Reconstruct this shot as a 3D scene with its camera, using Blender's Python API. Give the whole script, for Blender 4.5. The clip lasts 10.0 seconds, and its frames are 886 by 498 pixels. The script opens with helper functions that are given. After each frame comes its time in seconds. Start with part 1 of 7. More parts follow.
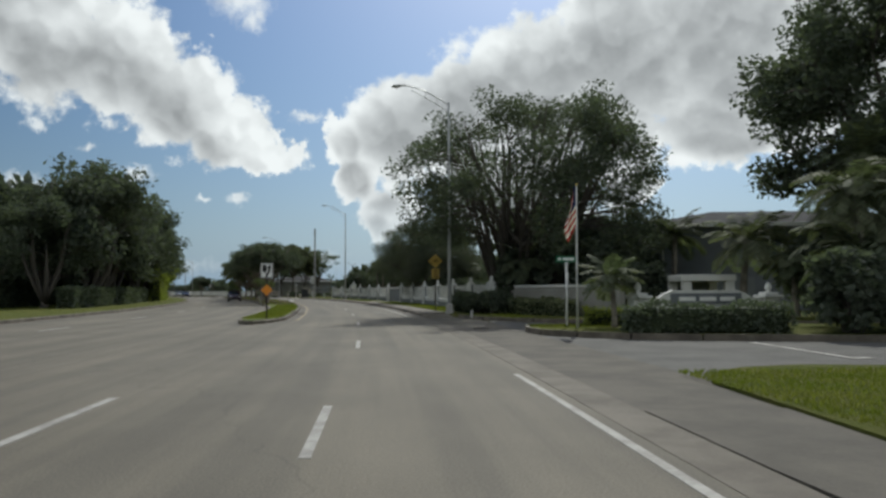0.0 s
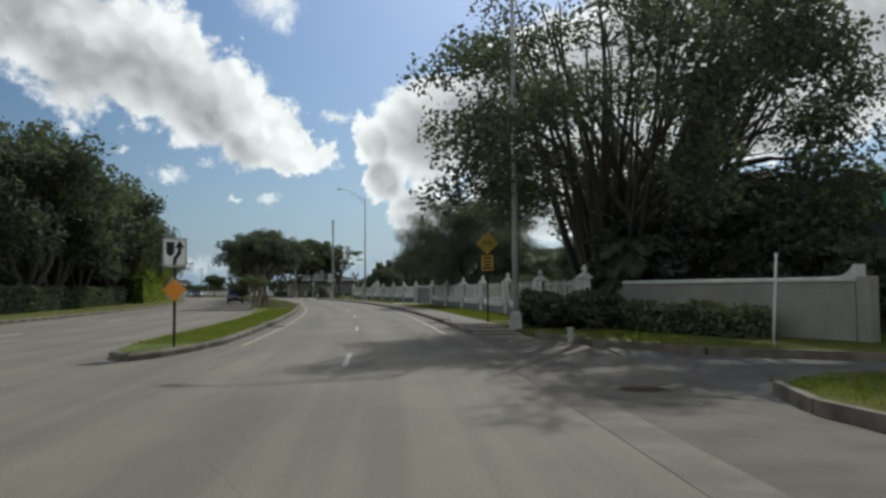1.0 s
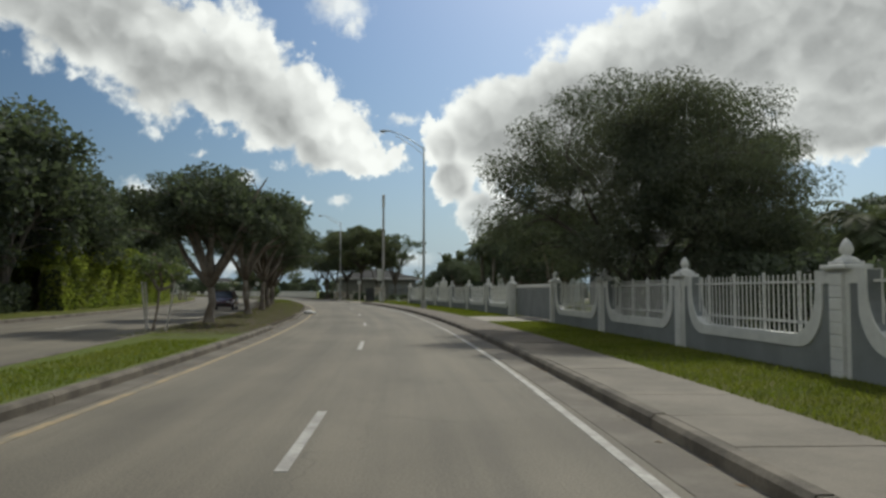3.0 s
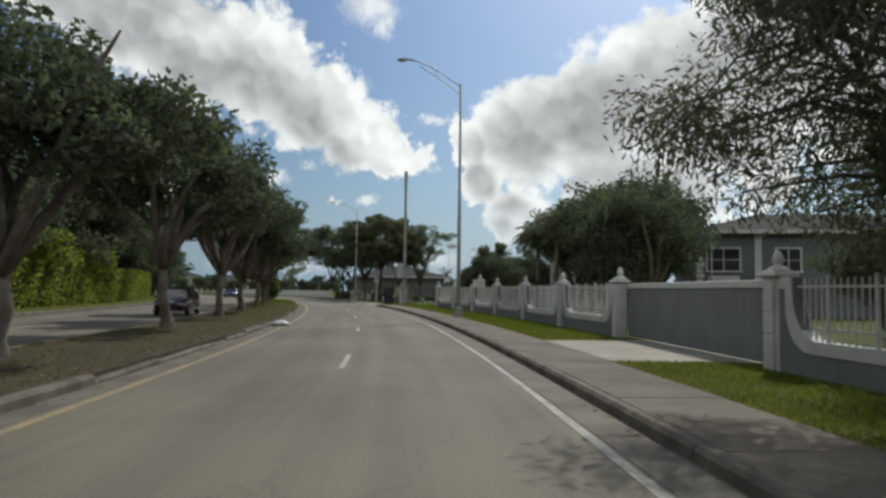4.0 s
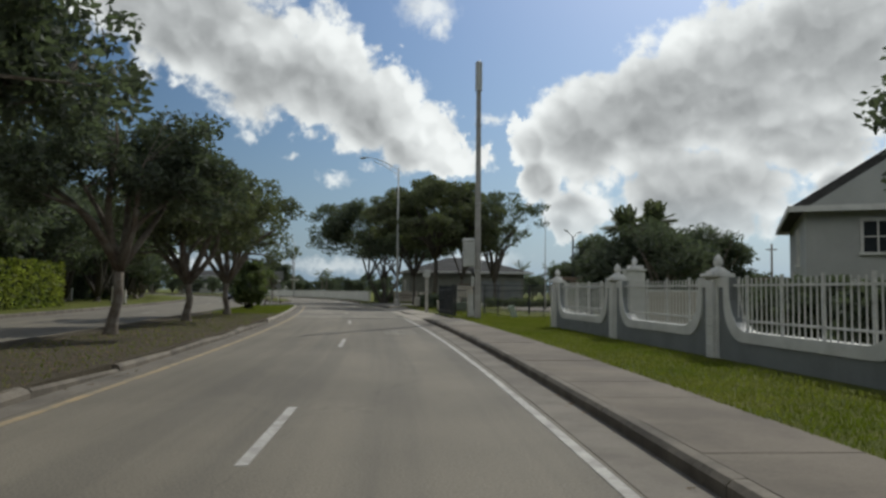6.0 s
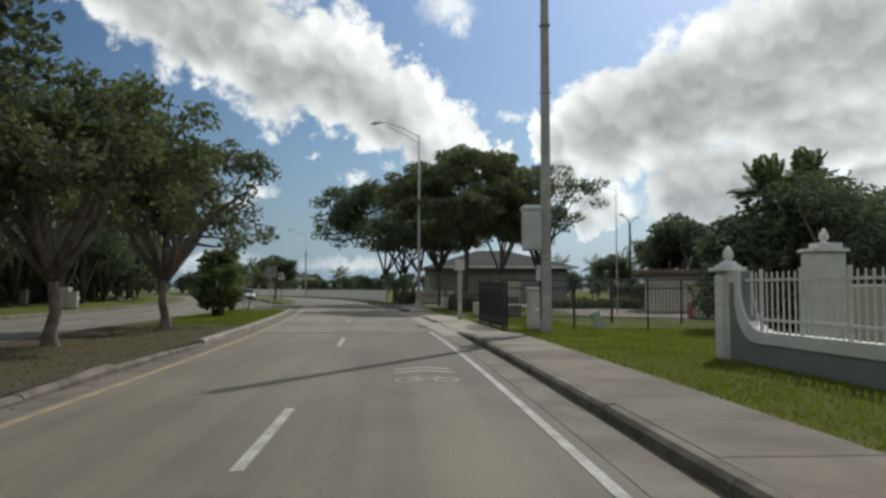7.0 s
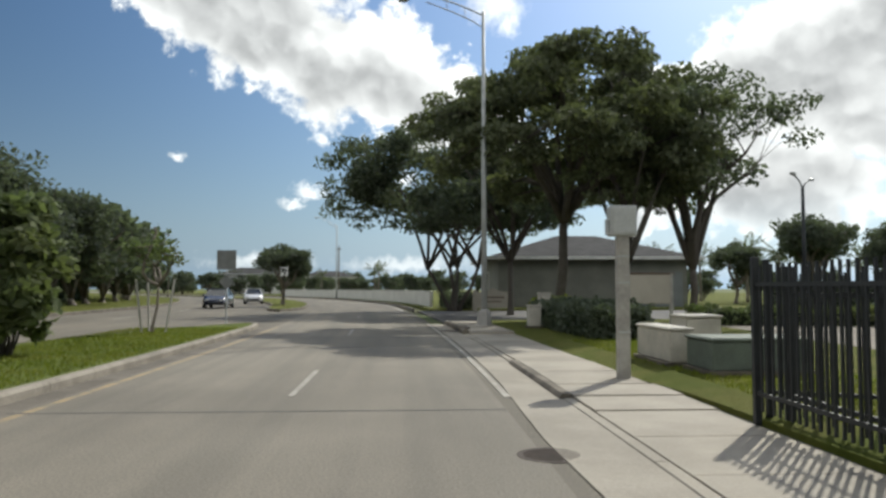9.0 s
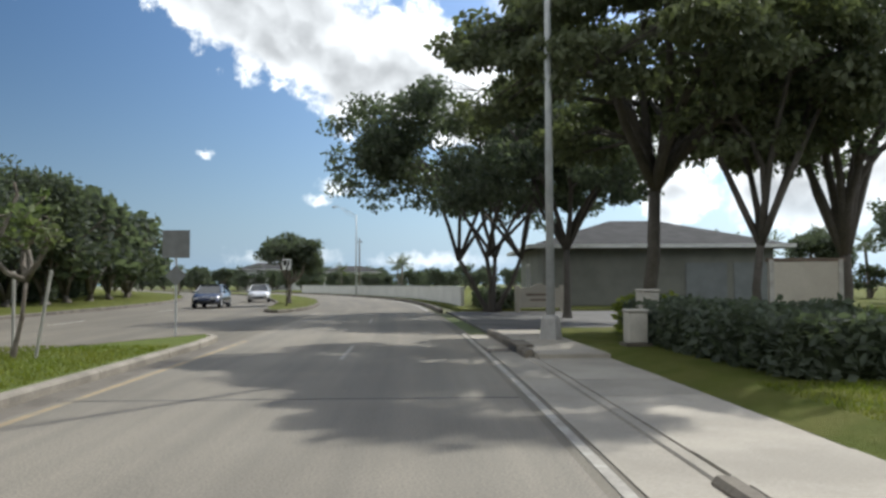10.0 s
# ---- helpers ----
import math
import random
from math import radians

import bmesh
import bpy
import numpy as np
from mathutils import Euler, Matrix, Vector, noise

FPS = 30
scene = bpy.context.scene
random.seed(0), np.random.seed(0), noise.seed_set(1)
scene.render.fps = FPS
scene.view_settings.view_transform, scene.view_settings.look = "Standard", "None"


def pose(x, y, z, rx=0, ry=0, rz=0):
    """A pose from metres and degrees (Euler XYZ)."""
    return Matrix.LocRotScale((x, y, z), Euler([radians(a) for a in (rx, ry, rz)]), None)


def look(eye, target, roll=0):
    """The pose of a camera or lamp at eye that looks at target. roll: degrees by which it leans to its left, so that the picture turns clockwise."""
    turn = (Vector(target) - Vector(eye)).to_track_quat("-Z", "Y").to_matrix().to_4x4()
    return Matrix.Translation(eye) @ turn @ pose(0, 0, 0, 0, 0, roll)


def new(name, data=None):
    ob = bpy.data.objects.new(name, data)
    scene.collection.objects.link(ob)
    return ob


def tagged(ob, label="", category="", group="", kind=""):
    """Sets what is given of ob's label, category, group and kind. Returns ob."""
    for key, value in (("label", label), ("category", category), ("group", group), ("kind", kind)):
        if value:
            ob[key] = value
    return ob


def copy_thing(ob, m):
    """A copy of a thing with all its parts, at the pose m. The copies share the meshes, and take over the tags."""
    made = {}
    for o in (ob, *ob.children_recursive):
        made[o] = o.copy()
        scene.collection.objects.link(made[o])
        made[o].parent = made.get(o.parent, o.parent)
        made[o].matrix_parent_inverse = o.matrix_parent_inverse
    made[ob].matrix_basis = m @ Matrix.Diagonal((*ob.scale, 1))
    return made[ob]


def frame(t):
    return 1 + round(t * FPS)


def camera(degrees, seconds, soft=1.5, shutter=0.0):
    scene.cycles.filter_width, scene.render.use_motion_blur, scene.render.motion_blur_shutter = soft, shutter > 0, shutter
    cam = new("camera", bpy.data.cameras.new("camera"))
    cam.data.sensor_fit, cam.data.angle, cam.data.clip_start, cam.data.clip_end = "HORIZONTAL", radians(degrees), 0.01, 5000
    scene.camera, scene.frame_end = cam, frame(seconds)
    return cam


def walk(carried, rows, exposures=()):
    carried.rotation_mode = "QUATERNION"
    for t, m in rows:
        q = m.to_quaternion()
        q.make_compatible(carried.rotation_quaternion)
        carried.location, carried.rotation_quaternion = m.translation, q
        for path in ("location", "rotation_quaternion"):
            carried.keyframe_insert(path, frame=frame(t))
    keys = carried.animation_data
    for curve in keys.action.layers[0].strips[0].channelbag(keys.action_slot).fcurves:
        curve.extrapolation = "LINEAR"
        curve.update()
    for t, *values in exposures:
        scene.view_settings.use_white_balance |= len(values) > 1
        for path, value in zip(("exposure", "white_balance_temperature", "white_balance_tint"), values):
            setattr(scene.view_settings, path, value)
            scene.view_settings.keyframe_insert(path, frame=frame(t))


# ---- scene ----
cam = camera(60.95, 10.0, soft=2.8)
PATH = [
    (0.0, pose(-0.000, 0.000, 1.421, 93.10, 0.25, 0.00)),
    (0.5, pose(-0.437, 8.453, 1.421, 93.08, 0.42, 1.06)),
    (1.0, pose(-1.027, 16.579, 1.421, 93.04, 0.42, 2.23)),
    (1.5, pose(-1.757, 24.515, 1.421, 92.96, 0.50, 3.52)),
    (2.0, pose(-2.614, 32.485, 1.421, 92.95, 0.70, 4.83)),
    (2.3, pose(-3.272, 37.372, 1.421, 93.02, 0.34, 5.68)),
    (2.5, pose(-3.723, 40.668, 1.421, 93.10, 0.24, 6.23)),
    (3.8, pose(-7.200, 61.736, 1.421, 93.18, -0.60, 8.99)),
    (4.2, pose(-8.608, 68.746, 1.421, 93.20, -0.85, 9.87)),
    (4.5, pose(-9.731, 73.844, 1.421, 93.17, -0.92, 10.53)),
    (5.0, pose(-11.645, 82.024, 1.421, 93.18, -0.74, 11.69)),
    (5.2, pose(-12.439, 85.142, 1.421, 93.04, -0.70, 12.17)),
    (5.5, pose(-13.569, 89.809, 1.421, 93.13, -0.70, 12.89)),
    (7.0, pose(-19.314, 109.182, 1.421, 93.01, -0.02, 15.59)),
    (7.2, pose(-20.023, 111.524, 1.421, 92.96, -0.01, 15.94)),
    (7.5, pose(-21.146, 114.939, 1.421, 92.94, 0.02, 16.46)),
    (8.0, pose(-22.960, 120.235, 1.421, 92.99, -0.19, 17.37)),
    (8.5, pose(-24.683, 125.163, 1.421, 92.90, -0.05, 18.34)),
    (9.0, pose(-26.322, 129.669, 1.421, 93.00, 0.03, 19.35)),
    (9.2, pose(-26.975, 131.417, 1.421, 93.03, 0.03, 19.78)),
    (9.5, pose(-27.940, 133.982, 1.421, 93.00, 0.07, 20.40)),
    (10.0, pose(-29.688, 137.894, 1.421, 92.65, 0.24, 21.31)),
]
walk(cam, PATH, exposures=[(0.0, -0.22, 6150, 7), (1.0, -0.14, 6180, 7), (1.6, 0.1, 6400, 7), (2.5, -0.14, 6480, 5), (3.8, -0.14, 6320, 8), (5.5, -0.24, 6250, 8), (7.5, 0.06, 6350, 8), (8.5, 0.26, 6450, 8), (10.0, 0.62, 6120, 10)])

# ---- world, sun ----
SUN_AZ, SUN_EL = -12.7, 43.0        # degrees; azimuth is left of +y


def heading(az, el):
    a, e = radians(az), radians(el)
    return Vector((-math.sin(a) * math.cos(e), math.cos(a) * math.cos(e), math.sin(e)))


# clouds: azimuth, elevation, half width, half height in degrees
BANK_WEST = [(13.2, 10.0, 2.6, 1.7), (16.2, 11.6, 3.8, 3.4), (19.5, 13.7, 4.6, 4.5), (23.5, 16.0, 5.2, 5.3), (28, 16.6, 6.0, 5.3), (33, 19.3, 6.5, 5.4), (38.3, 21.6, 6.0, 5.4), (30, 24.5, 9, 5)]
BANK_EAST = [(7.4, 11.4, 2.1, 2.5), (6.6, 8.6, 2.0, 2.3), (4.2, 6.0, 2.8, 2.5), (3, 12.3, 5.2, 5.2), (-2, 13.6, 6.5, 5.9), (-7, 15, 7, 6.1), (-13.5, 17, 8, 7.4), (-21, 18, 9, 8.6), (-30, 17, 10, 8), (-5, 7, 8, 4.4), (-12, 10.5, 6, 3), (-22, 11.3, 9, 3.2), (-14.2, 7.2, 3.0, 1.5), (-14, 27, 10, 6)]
# unseen clouds outside the view, added and enlarged for more fill light
FILL_CLOUDS = [(-45, 14, 14, 7), (70, 20, 18, 9), (104, 24, 26, 15), (150, 24, 34, 17), (-148, 26, 36, 18), (-100, 26, 26, 16), (125, 52, 34, 14), (-125, 56, 36, 14), (-50, 58, 26, 10), (60, 66, 30, 10), (40, 50, 14, 6), (-170, 72, 40, 10)]
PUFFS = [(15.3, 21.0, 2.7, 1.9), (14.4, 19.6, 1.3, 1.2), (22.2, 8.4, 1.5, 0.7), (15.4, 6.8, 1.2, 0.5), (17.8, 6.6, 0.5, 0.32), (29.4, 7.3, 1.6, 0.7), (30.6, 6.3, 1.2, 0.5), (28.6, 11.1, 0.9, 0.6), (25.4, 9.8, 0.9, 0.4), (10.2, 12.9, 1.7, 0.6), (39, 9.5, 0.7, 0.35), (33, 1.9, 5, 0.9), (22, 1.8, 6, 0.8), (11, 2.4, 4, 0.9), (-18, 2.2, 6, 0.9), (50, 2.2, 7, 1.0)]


def make_world():
    w = bpy.data.worlds.new("sky")
    scene.world = w
    w.use_nodes = True
    nt = w.node_tree
    nt.nodes.clear()
    N, L = nt.nodes.new, nt.links.new

    def math_(op, a, b=None, clamp=False):
        n = N("ShaderNodeMath")
        n.operation, n.use_clamp = op, clamp
        for i, v in enumerate((a, b)):
            if v is None:
                continue
            if isinstance(v, (int, float)):
                n.inputs[i].default_value = v
            else:
                L(v, n.inputs[i])
        return n.outputs[0]

    out = N("ShaderNodeOutputWorld")
    sky = N("ShaderNodeTexSky")
    sky.sky_type, sky.sun_disc = "NISHITA", False
    sky.sun_elevation, sky.sun_rotation = radians(SUN_EL), radians(-SUN_AZ)
    sky.air_density, sky.dust_density, sky.ozone_density = 1.0, 1.0, 2.6
    tc = N("ShaderNodeTexCoord")
    sep = N("ShaderNodeSeparateXYZ")
    L(tc.outputs["Generated"], sep.inputs[0])
    az = math_("MULTIPLY", math_("ARCTAN2", math_("MULTIPLY", sep.outputs[0], -1.0), sep.outputs[1]), 57.2958)
    el = math_("MULTIPLY", math_("ARCSINE", sep.outputs[2]), 57.2958)
    def fbm(scale, offset=(0, 0, 0), detail=9.0, rough=0.58):
        m = N("ShaderNodeMapping")
        m.inputs["Location"].default_value = offset
        L(tc.outputs["Generated"], m.inputs["Vector"])
        n = N("ShaderNodeTexNoise")
        n.inputs["Scale"].default_value, n.inputs["Detail"].default_value, n.inputs["Roughness"].default_value = scale, detail, rough
        L(m.outputs[0], n.inputs["Vector"])
        return n.outputs["Fac"]

    comb = N("ShaderNodeCombineXYZ")
    L(az, comb.inputs[0])
    L(el, comb.inputs[1])

    def warped(scale, amount, detail, rough):
        n = N("ShaderNodeTexNoise")
        n.inputs["Scale"].default_value, n.inputs["Detail"].default_value, n.inputs["Roughness"].default_value = scale, detail, rough
        L(tc.outputs["Generated"], n.inputs["Vector"])
        half = N("ShaderNodeVectorMath")
        half.operation = "SUBTRACT"
        half.inputs[1].default_value = (0.5, 0.5, 0.5)
        L(n.outputs["Color"], half.inputs[0])
        sc = N("ShaderNodeVectorMath")
        sc.operation = "SCALE"
        sc.inputs["Scale"].default_value = amount
        L(half.outputs[0], sc.inputs[0])
        return sc.outputs[0]

    def vadd(x, y):
        v = N("ShaderNodeVectorMath")
        v.operation = "ADD"
        L(x, v.inputs[0])
        if isinstance(y, tuple):
            v.inputs[1].default_value = y
        else:
            L(y, v.inputs[1])
        return v.outputs[0]

    fine = warped(85.0, 1.3, 6.0, 0.65)
    soft = vadd(vadd(comb.outputs[0], warped(8.0, 3.0, 2.0, 0.5)), warped(17.0, 1.8, 2.0, 0.5))
    place = vadd(vadd(vadd(comb.outputs[0], warped(8.0, 3.0, 2.0, 0.5)), warped(24.0, 3.6, 6.0, 0.62)), fine)
    tidy = vadd(vadd(comb.outputs[0], warped(40.0, 1.6, 5.0, 0.6)), fine)

    def field_at(where, clouds, melt=0.18):
        field = None
        for a, e, rx, ry in clouds:
            v1 = N("ShaderNodeVectorMath")
            v1.operation = "SUBTRACT"
            L(where, v1.inputs[0])
            v1.inputs[1].default_value = (a, e, 0)
            v2 = N("ShaderNodeVectorMath")
            v2.operation = "MULTIPLY"
            L(v1.outputs[0], v2.inputs[0])
            v2.inputs[1].default_value = (1 / rx, 1 / ry, 0)
            v3 = N("ShaderNodeVectorMath")
            v3.operation = "LENGTH"
            L(v2.outputs[0], v3.inputs[0])
            d = math_("SUBTRACT", 1.0, v3.outputs["Value"])
            if field is None:
                field = d
            else:
                n = N("ShaderNodeMath")
                n.operation = "SMOOTH_MAX"
                n.inputs[2].default_value = melt
                L(field, n.inputs[0])
                L(d, n.inputs[1])
                field = n.outputs[0]
        return field

    def ramp(v, lo, hi):
        r = N("ShaderNodeMapRange")
        r.interpolation_type = "SMOOTHSTEP"
        r.inputs["From Min"].default_value, r.inputs["From Max"].default_value = lo, hi
        L(v, r.inputs["Value"])
        return r.outputs[0]

    def billow(scale, offset):
        """Rounded heads: 1 in the middle of each, 0 in the creases between them."""
        m = N("ShaderNodeMapping")
        m.inputs["Location"].default_value = offset
        n = N("ShaderNodeTexNoise")
        n.inputs["Scale"].default_value, n.inputs["Detail"].default_value = scale * 0.7, 3.0
        L(tc.outputs["Generated"], n.inputs["Vector"])
        sc = N("ShaderNodeVectorMath")
        sc.operation = "SCALE"
        sc.inputs["Scale"].default_value = 0.9 / scale
        L(n.outputs["Color"], sc.inputs[0])
        L(vadd(tc.outputs["Generated"], sc.outputs[0]), m.inputs["Vector"])
        v = N("ShaderNodeTexVoronoi")
        v.feature = "SMOOTH_F1"
        v.inputs["Scale"].default_value, v.inputs["Smoothness"].default_value = scale, 0.35
        L(m.outputs[0], v.inputs["Vector"])
        return math_("SUBTRACT", 1.0, math_("MULTIPLY", v.outputs["Distance"], 1.5))

    toward = heading(SUN_AZ, SUN_EL)
    big, small = billow(15.0, (0, 0, 0)), billow(38.0, (0, 0, 0))
    big2, small2 = billow(15.0, tuple(toward * -0.012)), billow(38.0, tuple(toward * -0.005))
    banks = BANK_WEST + BANK_EAST + FILL_CLOUDS
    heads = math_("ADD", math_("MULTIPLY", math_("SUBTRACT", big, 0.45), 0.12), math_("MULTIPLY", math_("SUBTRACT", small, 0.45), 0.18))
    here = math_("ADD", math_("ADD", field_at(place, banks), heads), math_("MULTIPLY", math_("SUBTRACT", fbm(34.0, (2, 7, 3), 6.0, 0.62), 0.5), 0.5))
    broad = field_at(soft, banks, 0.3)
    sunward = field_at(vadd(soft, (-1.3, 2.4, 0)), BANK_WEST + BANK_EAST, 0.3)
    lit = math_("ADD", math_("MULTIPLY", math_("SUBTRACT", big, big2), 0.1), math_("MULTIPLY", math_("SUBTRACT", small, small2), 0.2))
    lit = math_("ADD", lit, math_("MULTIPLY", math_("SUBTRACT", fbm(15.0, (5, 2, 1), 9.0, 0.6), 0.5), 0.3))
    wisp = math_("ADD", 0.07, math_("MULTIPLY", fbm(9.0, (3, 1, 2), 3.0, 0.5), 0.3))
    bank_mask = ramp(math_("DIVIDE", here, wisp), 0.0, 1.0)
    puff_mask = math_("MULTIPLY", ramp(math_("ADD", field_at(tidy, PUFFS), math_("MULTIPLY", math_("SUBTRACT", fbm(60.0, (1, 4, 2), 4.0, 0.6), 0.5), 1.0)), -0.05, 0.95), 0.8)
    mask = math_("MULTIPLY", math_("MAXIMUM", bank_mask, puff_mask), math_("ADD", 0.6, math_("MULTIPLY", ramp(el, 1.0, 8.0), 0.4)))
    # thick parts are grey but for the side towards the sun
    grey = math_("MULTIPLY", ramp(sunward, -0.15, 0.6), ramp(broad, 0.08, 0.62))
    shade = math_("SUBTRACT", math_("ADD", 0.98, lit), math_("MULTIPLY", grey, 0.34))
    shade = math_("MAXIMUM", math_("MINIMUM", shade, 1.0), 0.45)
    tint = N("ShaderNodeMixRGB")
    tint.inputs[1].default_value, tint.inputs[2].default_value = (0.80, 0.83, 0.85, 1), (0.98, 0.985, 0.95, 1)
    L(shade, tint.inputs[0])
    skybg, cloudbg = N("ShaderNodeBackground"), N("ShaderNodeBackground")
    haze = N("ShaderNodeMixRGB")
    haze.inputs[2].default_value = (6.2, 8.2, 10.2, 1)
    L(math_("MULTIPLY", math_("EXPONENT", math_("MULTIPLY", math_("MAXIMUM", el, 0.0), -0.15)), 0.92), haze.inputs[0])
    L(sky.outputs[0], haze.inputs[1])
    blue = N("ShaderNodeHueSaturation")
    blue.inputs["Saturation"].default_value = 1.22
    L(haze.outputs[0], blue.inputs["Color"])
    L(blue.outputs[0], skybg.inputs["Color"])
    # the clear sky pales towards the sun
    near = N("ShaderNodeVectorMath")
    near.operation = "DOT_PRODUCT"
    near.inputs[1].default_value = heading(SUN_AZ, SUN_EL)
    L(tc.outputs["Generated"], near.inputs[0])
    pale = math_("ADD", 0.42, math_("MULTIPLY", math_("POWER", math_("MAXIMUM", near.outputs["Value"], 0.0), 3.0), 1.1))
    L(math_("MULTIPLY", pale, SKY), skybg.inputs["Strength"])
    L(tint.outputs[0], cloudbg.inputs["Color"])
    L(math_("MULTIPLY", math_("POWER", shade, 1.6), CLOUD), cloudbg.inputs["Strength"])
    mix = N("ShaderNodeMixShader")
    L(mask, mix.inputs[0])
    L(skybg.outputs[0], mix.inputs[1])
    L(cloudbg.outputs[0], mix.inputs[2])
    L(mix.outputs[0], out.inputs["Surface"])


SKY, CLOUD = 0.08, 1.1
make_world()
sun_data = bpy.data.lights.new("sun", "SUN")
sun_data.energy, sun_data.angle, sun_data.color = 3.0, radians(0.9), (1.0, 0.955, 0.85)
sun = new("sun", sun_data)
sun.matrix_world = look(heading(SUN_AZ, SUN_EL) * 100, (0, 0, 0))


# ---- materials ----
def material(name, color, rough=0.8, metal=0.0, vary=0.25, scale=1.5, grain=40.0, bump=0.2, second=None, patch=0.5, spec=0.3, island=0.0, per_object=0.0, coat=0.0, position=False, translucent=0.0, grain_amount=0.12, bump_distance=0.02):
    m = bpy.data.materials.new(name)
    m.use_nodes = True
    nt = m.node_tree
    N, L = nt.nodes.new, nt.links.new
    bsdf = nt.nodes["Principled BSDF"]
    bsdf.inputs["Roughness"].default_value = rough
    bsdf.inputs["Metallic"].default_value = metal
    bsdf.inputs["Specular IOR Level"].default_value = spec
    bsdf.inputs["Coat Weight"].default_value = coat
    geo = N("ShaderNodeNewGeometry")
    if position:
        vec = geo.outputs["Position"]
    else:
        vec = N("ShaderNodeTexCoord").outputs["Object"]
    n1, n2 = N("ShaderNodeTexNoise"), N("ShaderNodeTexNoise")
    for n, sc, det in ((n1, scale, 5.0), (n2, grain, 3.0)):
        n.inputs["Scale"].default_value, n.inputs["Detail"].default_value = sc, det
        n.inputs["Roughness"].default_value = 0.6
        L(vec, n.inputs["Vector"])
    ramp = N("ShaderNodeMapRange")
    ramp.interpolation_type = "SMOOTHSTEP"
    ramp.inputs["From Min"].default_value, ramp.inputs["From Max"].default_value = patch - 0.15, patch + 0.15
    L(n1.outputs["Fac"], ramp.inputs["Value"])
    mix = N("ShaderNodeMixRGB")
    c = Vector(color)
    c2 = Vector(second) if second else c * (1 - vary)
    mix.inputs[1].default_value, mix.inputs[2].default_value = (*c, 1), (*c2, 1)
    L(ramp.outputs[0], mix.inputs[0])
    hsv = N("ShaderNodeHueSaturation")
    L(mix.outputs[0], hsv.inputs["Color"])
    val = N("ShaderNodeMath")
    val.operation = "MULTIPLY_ADD"
    L(n2.outputs["Fac"], val.inputs[0])
    val.inputs[1].default_value, val.inputs[2].default_value = grain_amount * 4, 1 - grain_amount * 2
    last = val.outputs[0]
    for amount, source in ((island, geo.outputs["Random Per Island"]), (per_object, None)):
        if amount:
            if source is None:
                source = N("ShaderNodeObjectInfo").outputs["Random"]
            a = N("ShaderNodeMath")
            a.operation = "MULTIPLY_ADD"
            L(source, a.inputs[0])
            a.inputs[1].default_value, a.inputs[2].default_value = amount * 2, 1 - amount
            b = N("ShaderNodeMath")
            b.operation = "MULTIPLY"
            L(last, b.inputs[0])
            L(a.outputs[0], b.inputs[1])
            last = b.outputs[0]
    L(last, hsv.inputs["Value"])
    L(hsv.outputs[0], bsdf.inputs["Base Color"])
    if bump:
        bp = N("ShaderNodeBump")
        bp.inputs["Strength"].default_value, bp.inputs["Distance"].default_value = bump, bump_distance
        L(n2.outputs["Fac"], bp.inputs["Height"])
        L(bp.outputs[0], bsdf.inputs["Normal"])
    if translucent:
        tr = N("ShaderNodeBsdfTranslucent")
        bright = N("ShaderNodeMixRGB")
        bright.blend_type = "MULTIPLY"
        bright.inputs[0].default_value = 1.0
        bright.inputs[2].default_value = (1.2, 1.35, 0.78, 1)
        L(hsv.outputs[0], bright.inputs[1])
        L(bright.outputs[0], tr.inputs["Color"])
        ms = N("ShaderNodeMixShader")
        ms.inputs[0].default_value = translucent
        L(bsdf.outputs[0], ms.inputs[1])
        L(tr.outputs[0], ms.inputs[2])
        L(ms.outputs[0], nt.nodes["Material Output"].inputs["Surface"])
    return m


M = {}


